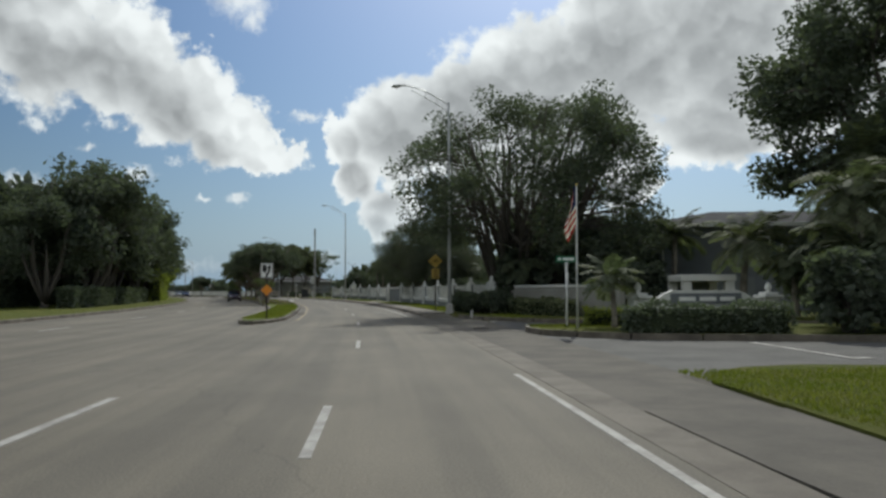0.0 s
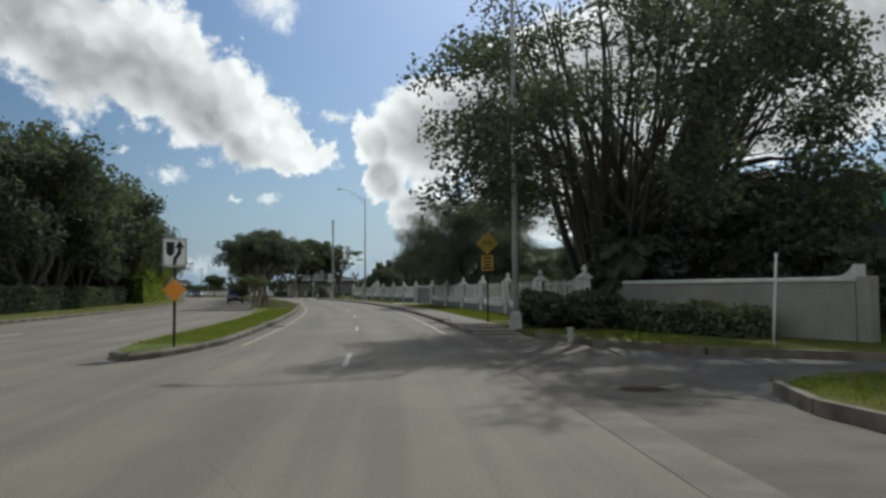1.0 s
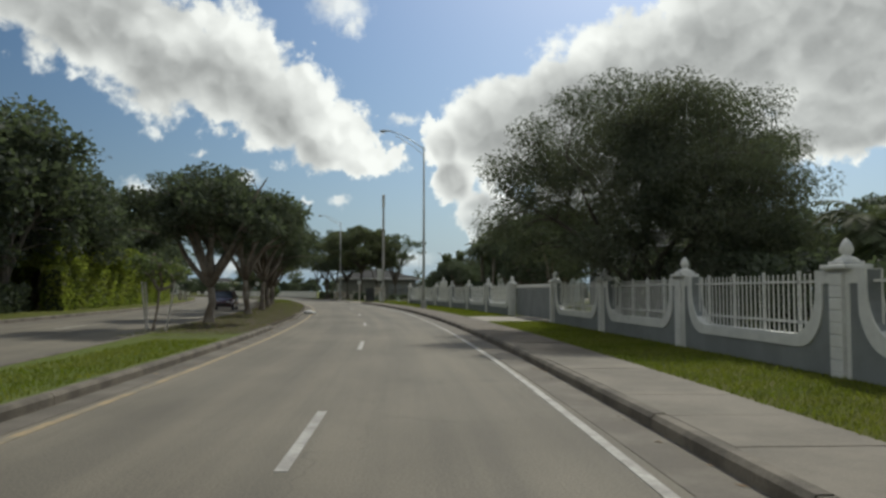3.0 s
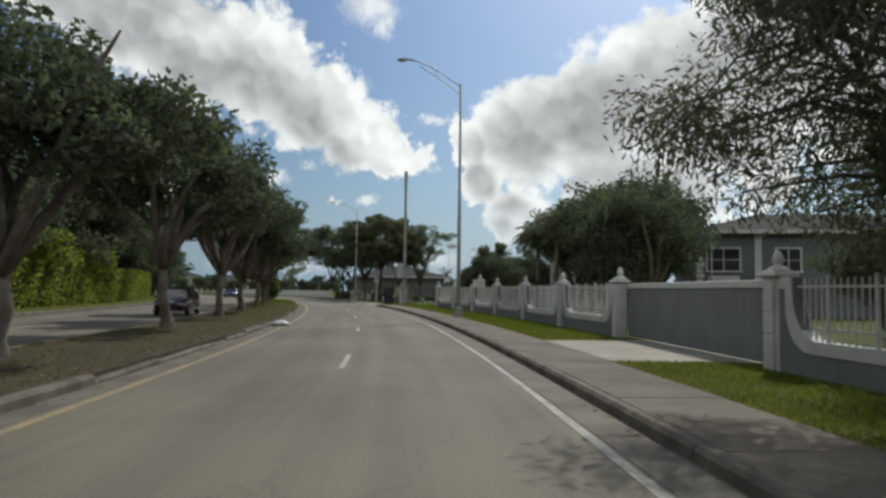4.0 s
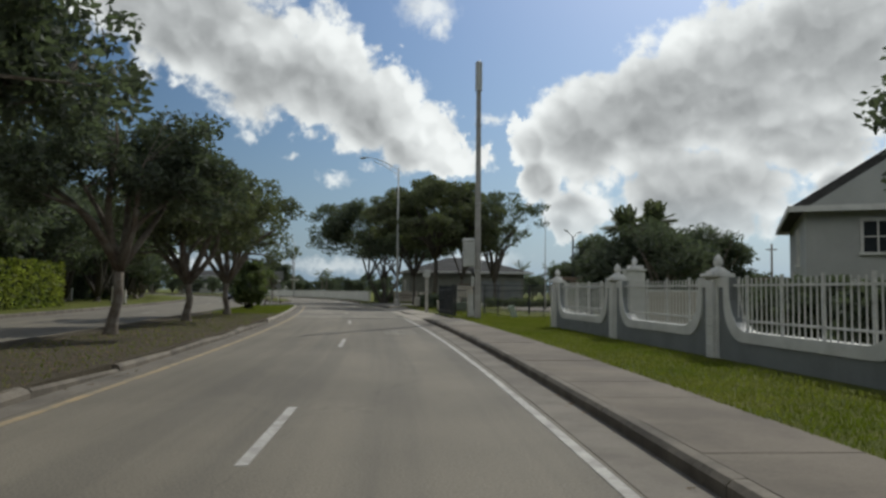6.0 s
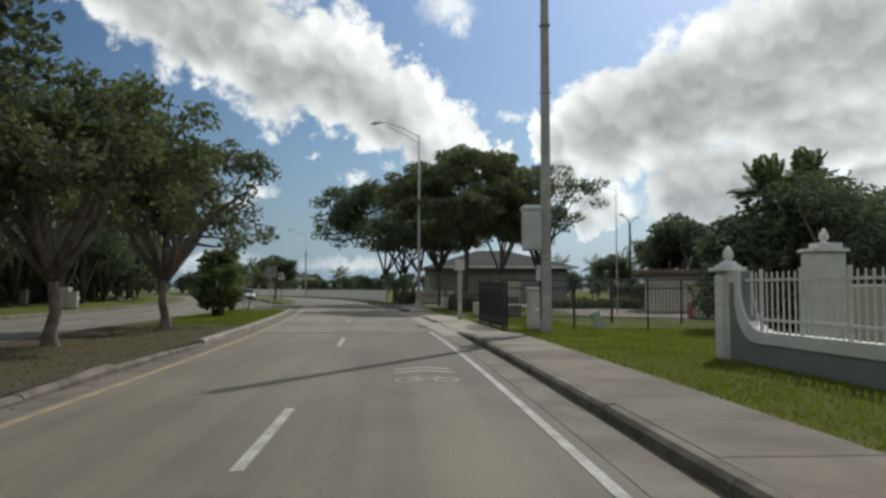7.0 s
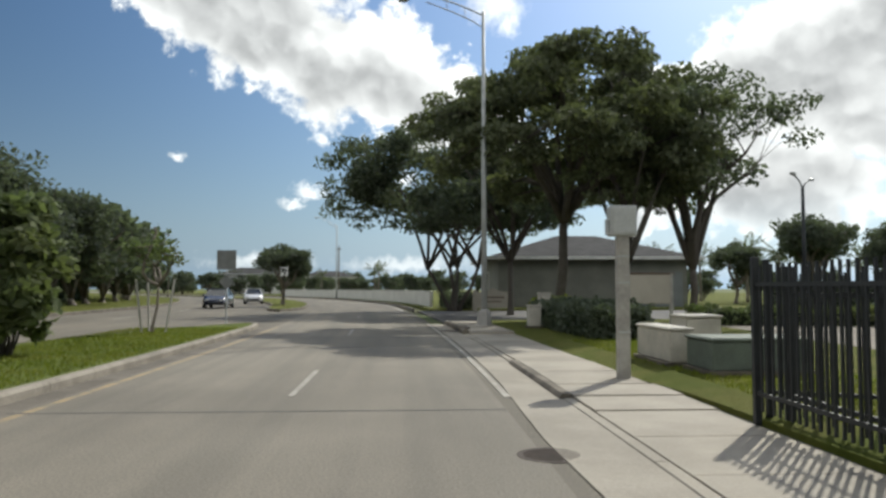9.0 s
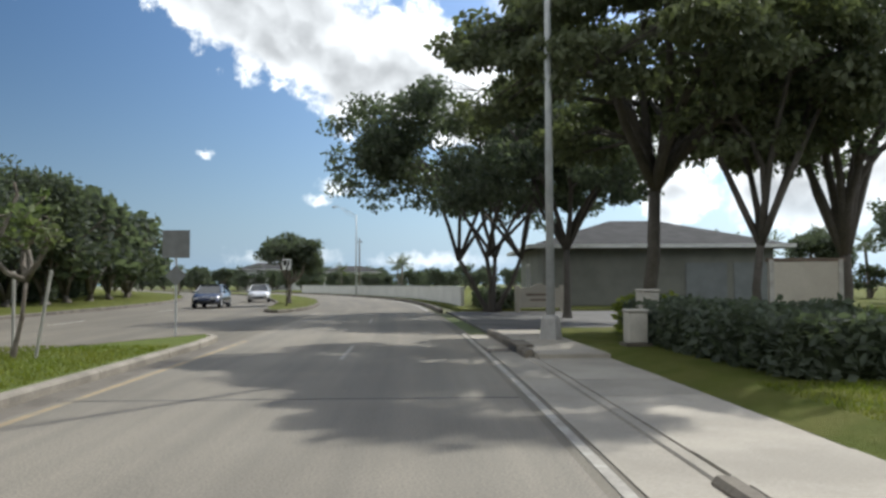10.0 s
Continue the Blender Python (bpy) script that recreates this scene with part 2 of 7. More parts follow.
def lane_asphalt(name, color, worn, crack=0.6):
    """Worn road surface: streaks along the lanes, stains, a fine grain and thin cracks; UV is (offset, way) in metres."""
    m = bpy.data.materials.new(name)
    m.use_nodes = True
    nt = m.node_tree
    N, L = nt.nodes.new, nt.links.new
    b = nt.nodes["Principled BSDF"]
    b.inputs["Roughness"].default_value = 0.82
    b.inputs["Specular IOR Level"].default_value = 0.35
    uv = N("ShaderNodeUVMap")
    uv.uv_map = "way"

    def tex(sx, sy, detail=4.0, rough=0.55):
        mp = N("ShaderNodeMapping")
        mp.inputs["Scale"].default_value = (sx, sy, 1)
        L(uv.outputs[0], mp.inputs["Vector"])
        n = N("ShaderNodeTexNoise")
        n.inputs["Scale"].default_value, n.inputs["Detail"].default_value, n.inputs["Roughness"].default_value = 1.0, detail, rough
        L(mp.outputs[0], n.inputs["Vector"])
        return n.outputs["Fac"]

    def ramp(v, lo, hi, a0=0.0, a1=1.0):
        r = N("ShaderNodeMapRange")
        r.interpolation_type = "SMOOTHSTEP"
        for k, x in (("From Min", lo), ("From Max", hi), ("To Min", a0), ("To Max", a1)):
            r.inputs[k].default_value = x
        L(v, r.inputs["Value"])
        return r.outputs[0]

    def mul(x, y):
        q = N("ShaderNodeMath")
        q.operation = "MULTIPLY"
        L(x, q.inputs[0])
        L(y, q.inputs[1])
        return q.outputs[0]

    streak, stain, grain = tex(1.3, 0.035), tex(0.35, 0.22), tex(45, 45, 2.0)
    mix = N("ShaderNodeMixRGB")
    mix.inputs[1].default_value, mix.inputs[2].default_value = (*color, 1), (*worn, 1)
    L(ramp(streak, 0.38, 0.64), mix.inputs[0])
    mp = N("ShaderNodeMapping")
    mp.inputs["Scale"].default_value = (0.22, 0.11, 1)
    L(uv.outputs[0], mp.inputs["Vector"])
    vo = N("ShaderNodeTexVoronoi")
    vo.feature = "DISTANCE_TO_EDGE"
    vo.inputs["Scale"].default_value = 1.0
    wob = N("ShaderNodeVectorMath")
    wob.operation = "ADD"
    L(mp.outputs[0], wob.inputs[0])
    nz = N("ShaderNodeTexNoise")
    nz.inputs["Scale"].default_value = 0.9
    L(uv.outputs[0], nz.inputs["Vector"])
    sc = N("ShaderNodeVectorMath")
    sc.operation = "SCALE"
    sc.inputs["Scale"].default_value = 0.25
    L(nz.outputs["Color"], sc.inputs[0])
    L(sc.outputs[0], wob.inputs[1])
    L(wob.outputs[0], vo.inputs["Vector"])
    crk = ramp(vo.outputs["Distance"], 0.0, 0.006, crack, 1.0)
    hsv = N("ShaderNodeHueSaturation")
    L(mix.outputs[0], hsv.inputs["Color"])
    v = mul(mul(ramp(stain, 0.3, 0.7, 0.82, 1.1), ramp(grain, 0.2, 0.8, 0.72, 1.28)), crk)
    L(v, hsv.inputs["Value"])
    L(hsv.outputs[0], b.inputs["Base Color"])
    bp = N("ShaderNodeBump")
    bp.inputs["Strength"].default_value, bp.inputs["Distance"].default_value = 0.35, 0.01
    L(grain, bp.inputs["Height"])
    L(bp.outputs[0], b.inputs["Normal"])
    return m


M["asphalt"] = lane_asphalt("asphalt", (0.166, 0.146, 0.11), (0.126, 0.112, 0.086), 0.85)
M["road_pale"] = lane_asphalt("pale_worn_road", (0.205, 0.183, 0.145), (0.165, 0.149, 0.119), 0.95)
M["asphalt_side"] = material("asphalt_side", (0.125, 0.12, 0.11), 0.88, scale=0.6, grain=60, vary=0.3, bump=0.35, position=True)
M["concrete"] = material("concrete", (0.2, 0.176, 0.14), 0.85, scale=0.8, grain=35, vary=0.3, bump=0.25, position=True, per_object=0.08)
M["concrete_dirty"] = material("dirty_concrete", (0.172, 0.146, 0.114), 0.9, scale=0.7, grain=30, second=(0.118, 0.1, 0.078), bump=0.3, position=True, per_object=0.08)
M["concrete_new"] = material("pale_concrete", (0.34, 0.307, 0.252), 0.85, scale=0.8, grain=35, vary=0.2, bump=0.2, position=True, per_object=0.06)
M["apron"] = material("apron_concrete", (0.125, 0.111, 0.09), 0.88, scale=0.7, grain=30, second=(0.085, 0.076, 0.062), bump=0.3, position=True)
# kerb concrete as it looks in sun, the light put into its colour
M["kerb_sunlit"] = material("sunlit_kerb_concrete", (0.3, 0.27, 0.22), 0.88, scale=1.4, grain=25, second=(0.2, 0.178, 0.145), bump=0.4, position=True, per_object=0.12)
M["kerb"] = material("kerb_concrete", (0.175, 0.152, 0.12), 0.88, scale=1.4, grain=25, second=(0.095, 0.082, 0.065), bump=0.4, position=True, per_object=0.1)
M["gutter"] = material("gutter_concrete", (0.175, 0.155, 0.125), 0.85, scale=0.9, grain=30, second=(0.115, 0.1, 0.08), bump=0.3, position=True, per_object=0.08)
M["white_line"] = material("road_paint_white", (0.4, 0.385, 0.35), 0.75, scale=2.5, grain=14, second=(0.27, 0.255, 0.23), patch=0.52, bump=0.2, position=True, grain_amount=0.2)
M["white_mark"] = material("road_paint_symbol", (0.4, 0.385, 0.34), 0.75, scale=1.2, grain=14, second=(0.32, 0.305, 0.265), patch=0.55, bump=0.2, position=True, grain_amount=0.15)
M["white_faint"] = material("road_paint_worn_away", (0.36, 0.34, 0.295), 0.8, scale=3.0, grain=14, second=(0.27, 0.25, 0.215), patch=0.5, bump=0.2, position=True, grain_amount=0.2)
M["yellow_line"] = material("road_paint_yellow", (0.34, 0.255, 0.14), 0.7, scale=2.0, grain=18, second=(0.2, 0.175, 0.125), patch=0.52, bump=0.2, position=True)
M["grass"] = material("grass", (0.092, 0.112, 0.02), 0.9, spec=0.08, scale=1.1, grain=55, second=(0.13, 0.132, 0.034), bump=0.9, position=True, grain_amount=0.22, bump_distance=0.05)
M["grass_blade"] = material("grass_blade", (0.122, 0.148, 0.021), 0.8, spec=0.12, scale=0.8, grain=8, second=(0.172, 0.178, 0.04), bump=0, position=True, island=0.3, translucent=0.4)
M["ground"] = material("far_ground", (0.08, 0.11, 0.03), 0.95, scale=0.05, grain=2, second=(0.13, 0.13, 0.06), bump=0.2, position=True)
M["wall_grey"] = material("grey_stucco", (0.2, 0.213, 0.213), 0.9, scale=1.3, grain=60, vary=0.15, bump=0.35, position=True)
M["white_paint"] = material("white_paint", (0.6, 0.6, 0.57), 0.7, scale=2.0, grain=50, vary=0.14, bump=0.15, position=True)
M["rail_white"] = material("white_metal_rail", (0.6, 0.6, 0.57), 0.5, scale=6, grain=40, vary=0.2, bump=0.05, metal=0.0)
M["black_metal"] = material("black_metal", (0.032, 0.035, 0.037), 0.5, scale=5, grain=40, vary=0.3, bump=0.05)
M["galv"] = material("galvanised_steel", (0.46, 0.47, 0.46), 0.5, metal=0.25, scale=2.0, grain=30, vary=0.2, bump=0.05)
M["pole_concrete"] = material("pole_concrete", (0.36, 0.35, 0.33), 0.85, scale=1.5, grain=30, vary=0.25, bump=0.2)
M["wood_post"] = material("weathered_post", (0.42, 0.40, 0.36), 0.85, scale=3, grain=18, vary=0.3, bump=0.3)
M["box_grey"] = material("grey_box_paint", (0.47, 0.48, 0.46), 0.55, scale=2, grain=30, vary=0.15, bump=0.05)
M["box_beige"] = material("beige_box_paint", (0.46, 0.43, 0.37), 0.6, scale=2, grain=30, vary=0.2, bump=0.05)
M["box_green"] = material("green_box_paint", (0.13, 0.155, 0.125), 0.7, scale=2, grain=30, vary=0.25, bump=0.05)
M["pedestal"] = material("pale_green_plastic", (0.36, 0.42, 0.34), 0.6, scale=3, grain=20, vary=0.2, bump=0.05)
M["bark"] = material("bark", (0.13, 0.105, 0.08), 0.95, scale=2.2, grain=14, second=(0.22, 0.195, 0.165), bump=0.9, grain_amount=0.2, bump_distance=0.04)
M["bark_dark"] = material("dark_bark", (0.085, 0.075, 0.062), 0.95, scale=2.2, grain=14, second=(0.105, 0.093, 0.08), bump=0.9, grain_amount=0.2, bump_distance=0.04)
M["bark_pale"] = material("pale_bark", (0.24, 0.215, 0.18), 0.95, scale=2.2, grain=12, second=(0.14, 0.125, 0.1), bump=0.8, grain_amount=0.2)
M["leaf_dark"] = material("dark_leaves", (0.108, 0.124, 0.094), 0.7, scale=0.5, grain=3, second=(0.084, 0.098, 0.074), bump=0, island=0.28, translucent=0.38, spec=0.18)
M["leaf_mid"] = material("green_leaves", (0.115, 0.145, 0.068), 0.7, scale=0.5, grain=3, second=(0.135, 0.15, 0.07), bump=0, island=0.28, translucent=0.34, spec=0.18)
M["leaf_olive"] = material("olive_leaves", (0.125, 0.138, 0.088), 0.7, scale=0.6, grain=3, second=(0.128, 0.14, 0.08), bump=0, island=0.28, translucent=0.34, spec=0.18)
M["leaf_lime"] = material("lime_green_leaves", (0.21, 0.222, 0.052), 0.6, scale=0.7, grain=3, second=(0.145, 0.172, 0.04), bump=0, island=0.35, translucent=0.55, spec=0.3)
M["leaf_blue"] = material("feathery_leaves", (0.09, 0.102, 0.077), 0.7, scale=0.6, grain=3, second=(0.108, 0.114, 0.084), bump=0, island=0.28, translucent=0.34, spec=0.18)
M["leaf_palm"] = material("palm_leaves", (0.1, 0.118, 0.075), 0.7, scale=0.6, grain=3, second=(0.125, 0.132, 0.08), bump=0, island=0.28, translucent=0.34, spec=0.18)
M["leaf_shade"] = material("shade_tree_leaves", (0.112, 0.13, 0.094), 0.7, scale=0.5, grain=3, second=(0.09, 0.105, 0.078), bump=0, island=0.28, translucent=0.4, spec=0.18)
M["core"] = material("dark_hedge_core", (0.045, 0.055, 0.032), 1.0, scale=1.0, grain=8, bump=0.5, spec=0.0)
M["roof_grey"] = material("grey_roof_tiles", (0.075, 0.074, 0.073), 0.95, spec=0.08, scale=1.0, grain=6, vary=0.25, bump=0.5, position=True)
M["roof_brown"] = material("brown_roof", (0.16, 0.12, 0.09), 0.85, scale=1.0, grain=6, vary=0.25, bump=0.5, position=True)
M["wall_dark"] = material("dark_grey_stucco", (0.165, 0.176, 0.19), 0.9, scale=0.8, grain=40, vary=0.15, bump=0.3, position=True)
M["wall_olive"] = material("olive_grey_stucco", (0.2, 0.2, 0.172), 0.9, scale=0.7, grain=40, vary=0.2, bump=0.3, position=True)
M["wall_tan"] = material("tan_stucco", (0.45, 0.41, 0.34), 0.9, scale=0.6, grain=40, vary=0.15, bump=0.3, position=True)
M["wall_pale"] = material("pale_grey_stucco", (0.42, 0.43, 0.41), 0.9, scale=0.6, grain=40, vary=0.15, bump=0.3, position=True)
M["wall_corner"] = material("dull_beige_stucco", (0.3, 0.29, 0.26), 0.9, scale=0.7, grain=40, vary=0.2, bump=0.3, position=True)
M["wall_white"] = material("white_stucco", (0.68, 0.67, 0.63), 0.9, scale=0.6, grain=40, vary=0.12, bump=0.3, position=True)
M["glass"] = material("window_glass", (0.03, 0.035, 0.04), 0.08, scale=1, grain=5, vary=0.2, bump=0, spec=0.6)
M["sign_white"] = material("sign_white", (0.75, 0.75, 0.73), 0.45, scale=4, grain=30, vary=0.08, bump=0)
M["sign_back"] = material("bare_sign_back", (0.2, 0.205, 0.2), 0.6, metal=0.2, scale=3, grain=30, vary=0.2, bump=0)
M["sign_black"] = material("sign_black", (0.015, 0.015, 0.015), 0.5, scale=4, grain=30, bump=0)
M["sign_yellow"] = material("sign_yellow", (0.5, 0.34, 0.07), 0.45, scale=4, grain=30, vary=0.1, bump=0)
M["sign_orange"] = material("sign_orange", (0.75, 0.27, 0.03), 0.45, scale=4, grain=30, vary=0.1, bump=0)
M["sign_green"] = material("sign_green", (0.02, 0.16, 0.075), 0.45, scale=4, grain=30, vary=0.1, bump=0)
M["flag_red"] = material("flag_red", (0.42, 0.05, 0.05), 0.85, scale=4, grain=60, bump=0, translucent=0.2)
M["flag_white"] = material("flag_white", (0.68, 0.66, 0.66), 0.85, scale=4, grain=60, vary=0.1, bump=0, translucent=0.2)
M["flag_blue"] = material("flag_blue", (0.03, 0.04, 0.13), 0.85, scale=4, grain=60, bump=0, translucent=0.2)
M["iron"] = material("rusty_iron", (0.07, 0.055, 0.045), 0.75, metal=0.4, scale=4, grain=40, vary=0.3, bump=0.3)
M["bag"] = material("white_plastic", (0.72, 0.72, 0.7), 0.4, scale=8, grain=20, vary=0.15, bump=0.4)
M["car_red"] = material("dark_red_car_paint", (0.07, 0.014, 0.014), 0.25, scale=1, grain=20, vary=0.1, bump=0, coat=0.8, spec=0.5)
M["car_navy"] = material("dark_blue_car_paint", (0.02, 0.025, 0.05), 0.25, scale=1, grain=20, vary=0.1, bump=0, coat=0.8, spec=0.5)
M["car_white"] = material("white_car_paint", (0.65, 0.65, 0.65), 0.25, scale=1, grain=20, vary=0.05, bump=0, coat=0.8, spec=0.5)
M["car_silver"] = material("silver_car_paint", (0.35, 0.36, 0.37), 0.3, metal=0.5, scale=1, grain=20, vary=0.05, bump=0, coat=0.6)
M["rubber"] = material("rubber", (0.02, 0.02, 0.02), 0.85, scale=6, grain=40, bump=0.1)
M["lamp_glass"] = material("lamp_glass", (0.5, 0.5, 0.47), 0.2, scale=3, grain=20, bump=0)
M["red_plastic"] = material("red_plastic", (0.35, 0.02, 0.02), 0.3, scale=3, grain=20, bump=0)
M["gold_metal"] = material("dull_yellow_marker", (0.5, 0.4, 0.1), 0.6, scale=3, grain=20, bump=0)
M["pipe_red"] = material("faded_red_paint", (0.4, 0.13, 0.08), 0.7, scale=3, grain=20, bump=0.1)


# ---- helpers ----
def tighter(y):
    """The far part of the bend is tighter: the extra shift to the left and its slope."""
    d = max(0.0, y - 180.0)
    e = min(d, 68.0)
    return 0.0045 * e * e + (d - e) * 0.009 * e, 0.009 * e


def roadx(y):
    """The x of the lane line at y: a long left-hand bend."""
    yy = min(max(y, -6.0), 225.0)
    x = (((1.53863791e-08 * yy - 6.14983948e-06) * yy - 5.33378360e-04) * yy - 0.0730919889) * yy - 0.523221234
    return x + (y - yy) * slope_at(yy, False) - tighter(y)[0]


def slope_at(y, full=True):
    yy = min(max(y, -6.0), 225.0)
    return ((4 * 1.53863791e-08 * yy - 3 * 6.14983948e-06) * yy - 2 * 5.33378360e-04) * yy - 0.0730919889 - (tighter(y)[1] if full else 0.0)


def at(s, o, z=0.0):
    """A place by the way along the road s and the offset o to the right of the lane line."""
    k = slope_at(s)
    n = math.hypot(1, k)
    return Vector((roadx(s) + o / n, s - o * k / n, z))


def turn_at(s):
    """Degrees by which the road at s points left of +y."""
    return math.degrees(math.atan(-slope_at(s)))


def thing(name, loc, rz=0.0, label="", category="", group="", kind=""):
    ob = new(name)
    ob.empty_display_size = 0.2
    ob.matrix_basis = pose(loc[0], loc[1], loc[2] if len(loc) > 2 else 0.0, 0, 0, rz)
    return tagged(ob, label, category, group, kind)


def mesh_of(name, bm, mat, smooth=False):
    me = bpy.data.meshes.new(name)
    bm.to_mesh(me)
    bm.free()
    for mm in (mat if isinstance(mat, (list, tuple)) else [mat]):
        me.materials.append(mm)
    if smooth:
        me.polygons.foreach_set("use_smooth", [True] * len(me.polygons))
    return me


def part(name, bm, mat, parent, label="", smooth=False, m=None):
    ob = new(name, mesh_of(name, bm, mat, smooth))
    ob.parent = parent
    if m is not None:
        ob.matrix_basis = m
    return tagged(ob, label)


def share(name, me, parent, m):
    ob = new(name, me)
    ob.parent = parent
    ob.matrix_basis = m
    return ob


def structure(name, bm, mat, label="", category="", smooth=False):
    return tagged(new(name, mesh_of(name, bm, mat, smooth)), label, category, kind="structure")


def box(bm, x0, x1, y0, y1, z0, z1, bevel=0.0, m=None):
    r = bmesh.ops.create_cube(bm, size=1.0)
    vs = r["verts"]
    for v in vs:
        v.co = Vector((x0 + (v.co.x + 0.5) * (x1 - x0), y0 + (v.co.y + 0.5) * (y1 - y0), z0 + (v.co.z + 0.5) * (z1 - z0)))
    if bevel:
        es = list({e for v in vs for e in v.link_edges})
        g = bmesh.ops.bevel(bm, geom=es, offset=bevel, segments=1, affect="EDGES")
        vs = list({v for f in g["faces"] for v in f.verts} | {v for v in vs if v.is_valid})
    if m is not None:
        for v in vs:
            v.co = m @ v.co
    return bm


def boxes(*args, bevel=0.0):
    bm = bmesh.new()
    for a in args:
        box(bm, *a, bevel=bevel)
    return bm


def lathe(bm, profile, sides=12, m=None):
    rings = []
    for r, z in profile:
        ring = []
        for i in range(sides):
            a = 2 * math.pi * i / sides
            co = Vector((r * math.cos(a), r * math.sin(a), z))
            ring.append(bm.verts.new(m @ co if m is not None else co))
        rings.append(ring)
    for a, b in zip(rings, rings[1:]):
        for i in range(sides):
            bm.faces.new((a[i], a[(i + 1) % sides], b[(i + 1) % sides], b[i]))
    bm.faces.new(rings[0][::-1])
    bm.faces.new(rings[-1])
    return bm


def tube(bm, pts, radii, sides=6):
    """A tapered tube along points."""
    pts = [Vector(q) for q in pts]
    rings = []
    for i, q in enumerate(pts):
        d = (pts[min(i + 1, len(pts) - 1)] - pts[max(i - 1, 0)])
        d = d.normalized() if d.length > 1e-6 else Vector((0, 0, 1))
        u = d.cross(Vector((0.31, 0.95, 0.11))).normalized()
        v = d.cross(u)
        r = radii[i] if isinstance(radii, (list, tuple)) else radii
        rings.append([bm.verts.new(q + (u * math.cos(2 * math.pi * k / sides) + v * math.sin(2 * math.pi * k / sides)) * r) for k in range(sides)])
    for a, b in zip(rings, rings[1:]):
        for k in range(sides):
            bm.faces.new((a[k], a[(k + 1) % sides], b[(k + 1) % sides], b[k]))
    bm.faces.new(rings[0][::-1])
    bm.faces.new(rings[-1])
    return bm


def prism(bm, pts, d0, d1, m=None):
    """A polygon in (x, z) pushed along y from d0 to d1."""
    f = [bm.verts.new((x, d0, z)) for x, z in pts]
    b = [bm.verts.new((x, d1, z)) for x, z in pts]
    n = len(pts)
    bm.faces.new(f)
    bm.faces.new(b[::-1])
    for i in range(n):
        bm.faces.new((f[(i + 1) % n], f[i], b[i], b[(i + 1) % n]))
    bmesh.ops.recalc_face_normals(bm, faces=bm.faces)
    if m is not None:
        for v in f + b:
            v.co = m @ v.co
    return bm


def slab(bm, pts, z0, z1):
    """A polygon in (x, y) from z0 up to z1."""
    lo = [bm.verts.new((x, y, z0)) for x, y in pts]
    hi = [bm.verts.new((x, y, z1)) for x, y in pts]
    n = len(pts)
    bm.faces.new(hi)
    bm.faces.new(lo[::-1])
    for i in range(n):
        bm.faces.new((lo[i], lo[(i + 1) % n], hi[(i + 1) % n], hi[i]))
    bmesh.ops.recalc_face_normals(bm, faces=bm.faces)
    return bm


def ribbon(bm, s0, s1, o0, o1, z0, z1, step=2.0, skirt=True):
    """A strip along the road between offsets o0 and o1 (numbers or functions of s), from z0 up to z1."""
    n = max(1, int(math.ceil((s1 - s0) / step)))
    rows = []
    for i in range(n + 1):
        s = s0 + (s1 - s0) * i / n
        a = o0(s) if callable(o0) else o0
        b = o1(s) if callable(o1) else o1
        pa, pb = at(s, a), at(s, b)
        rows.append([bm.verts.new((q.x, q.y, z)) for q, z in ((pa, z0), (pa, z1), (pb, z1), (pb, z0))])
    for a, b in zip(rows, rows[1:]):
        bm.faces.new((a[1], a[2], b[2], b[1]))
        if skirt:
            bm.faces.new((a[0], a[1], b[1], b[0]))
            bm.faces.new((a[2], a[3], b[3], b[2]))
    if skirt:
        bm.faces.new(rows[0])
        bm.faces.new(rows[-1][::-1])
    bmesh.ops.recalc_face_normals(bm, faces=bm.faces)
    layer = bm.loops.layers.uv.get("way") or bm.loops.layers.uv.new("way")
    where = {}
    for i, r in enumerate(rows):
        s = s0 + (s1 - s0) * i / n
        a = o0(s) if callable(o0) else o0
        b = o1(s) if callable(o1) else o1
        for v, o in zip(r, (a, a, b, b)):
            where[v] = (o, s)
    for f in bm.faces:
        for lp in f.loops:
            if lp.vert in where:
                lp[layer].uv = where[lp.vert]
    return bm


def lerp_table(xs, ys):
    return lambda s: float(np.interp(s, xs, ys))


def quads_mesh(name, verts, mat):
    """A mesh of loose quads from an array (n, 4, 3)."""
    n = len(verts)
    me = bpy.data.meshes.new(name)
    me.from_pydata(verts.reshape(-1, 3).tolist(), [], np.arange(n * 4).reshape(n, 4).tolist())
    me.materials.append(mat)
    return me


def leaf_quads(rng, centers, radius, count, size, flat=0.75, droop=0.0, long=1.9):
    """Leaves round each centre: pointed quads of random pose, thicker at the clump's rim."""
    centers = np.asarray(centers)
    count = max(1, int(count * (0.72 if count > 20 else 1.0)))
    n = len(centers) * count
    c = np.repeat(centers, count, axis=0)
    d = rng.normal(size=(n, 3))
    d /= np.linalg.norm(d, axis=1)[:, None]
    r = radius * rng.uniform(0.15, 1.0, n) ** 0.55
    pos = c + d * r[:, None] * np.array([1, 1, flat])
    ax = rng.normal(size=(n, 3))
    ax[:, 2] = ax[:, 2] * 0.6 - droop
    ax += d * 0.6
    ax /= np.linalg.norm(ax, axis=1)[:, None]
    side = np.cross(ax, rng.normal(size=(n, 3)))
    side /= np.linalg.norm(side, axis=1)[:, None]
    nor = np.cross(ax, side)
    sz = size * rng.uniform(0.6, 1.35, n)[:, None]
    a = pos - ax * sz * long * 0.5
    b = pos + side * sz * 0.5 + nor * sz * 0.12
    e = pos + ax * sz * long * 0.5
    f = pos - side * sz * 0.5 + nor * sz * 0.12
    return np.stack([a, b, e, f], axis=1)


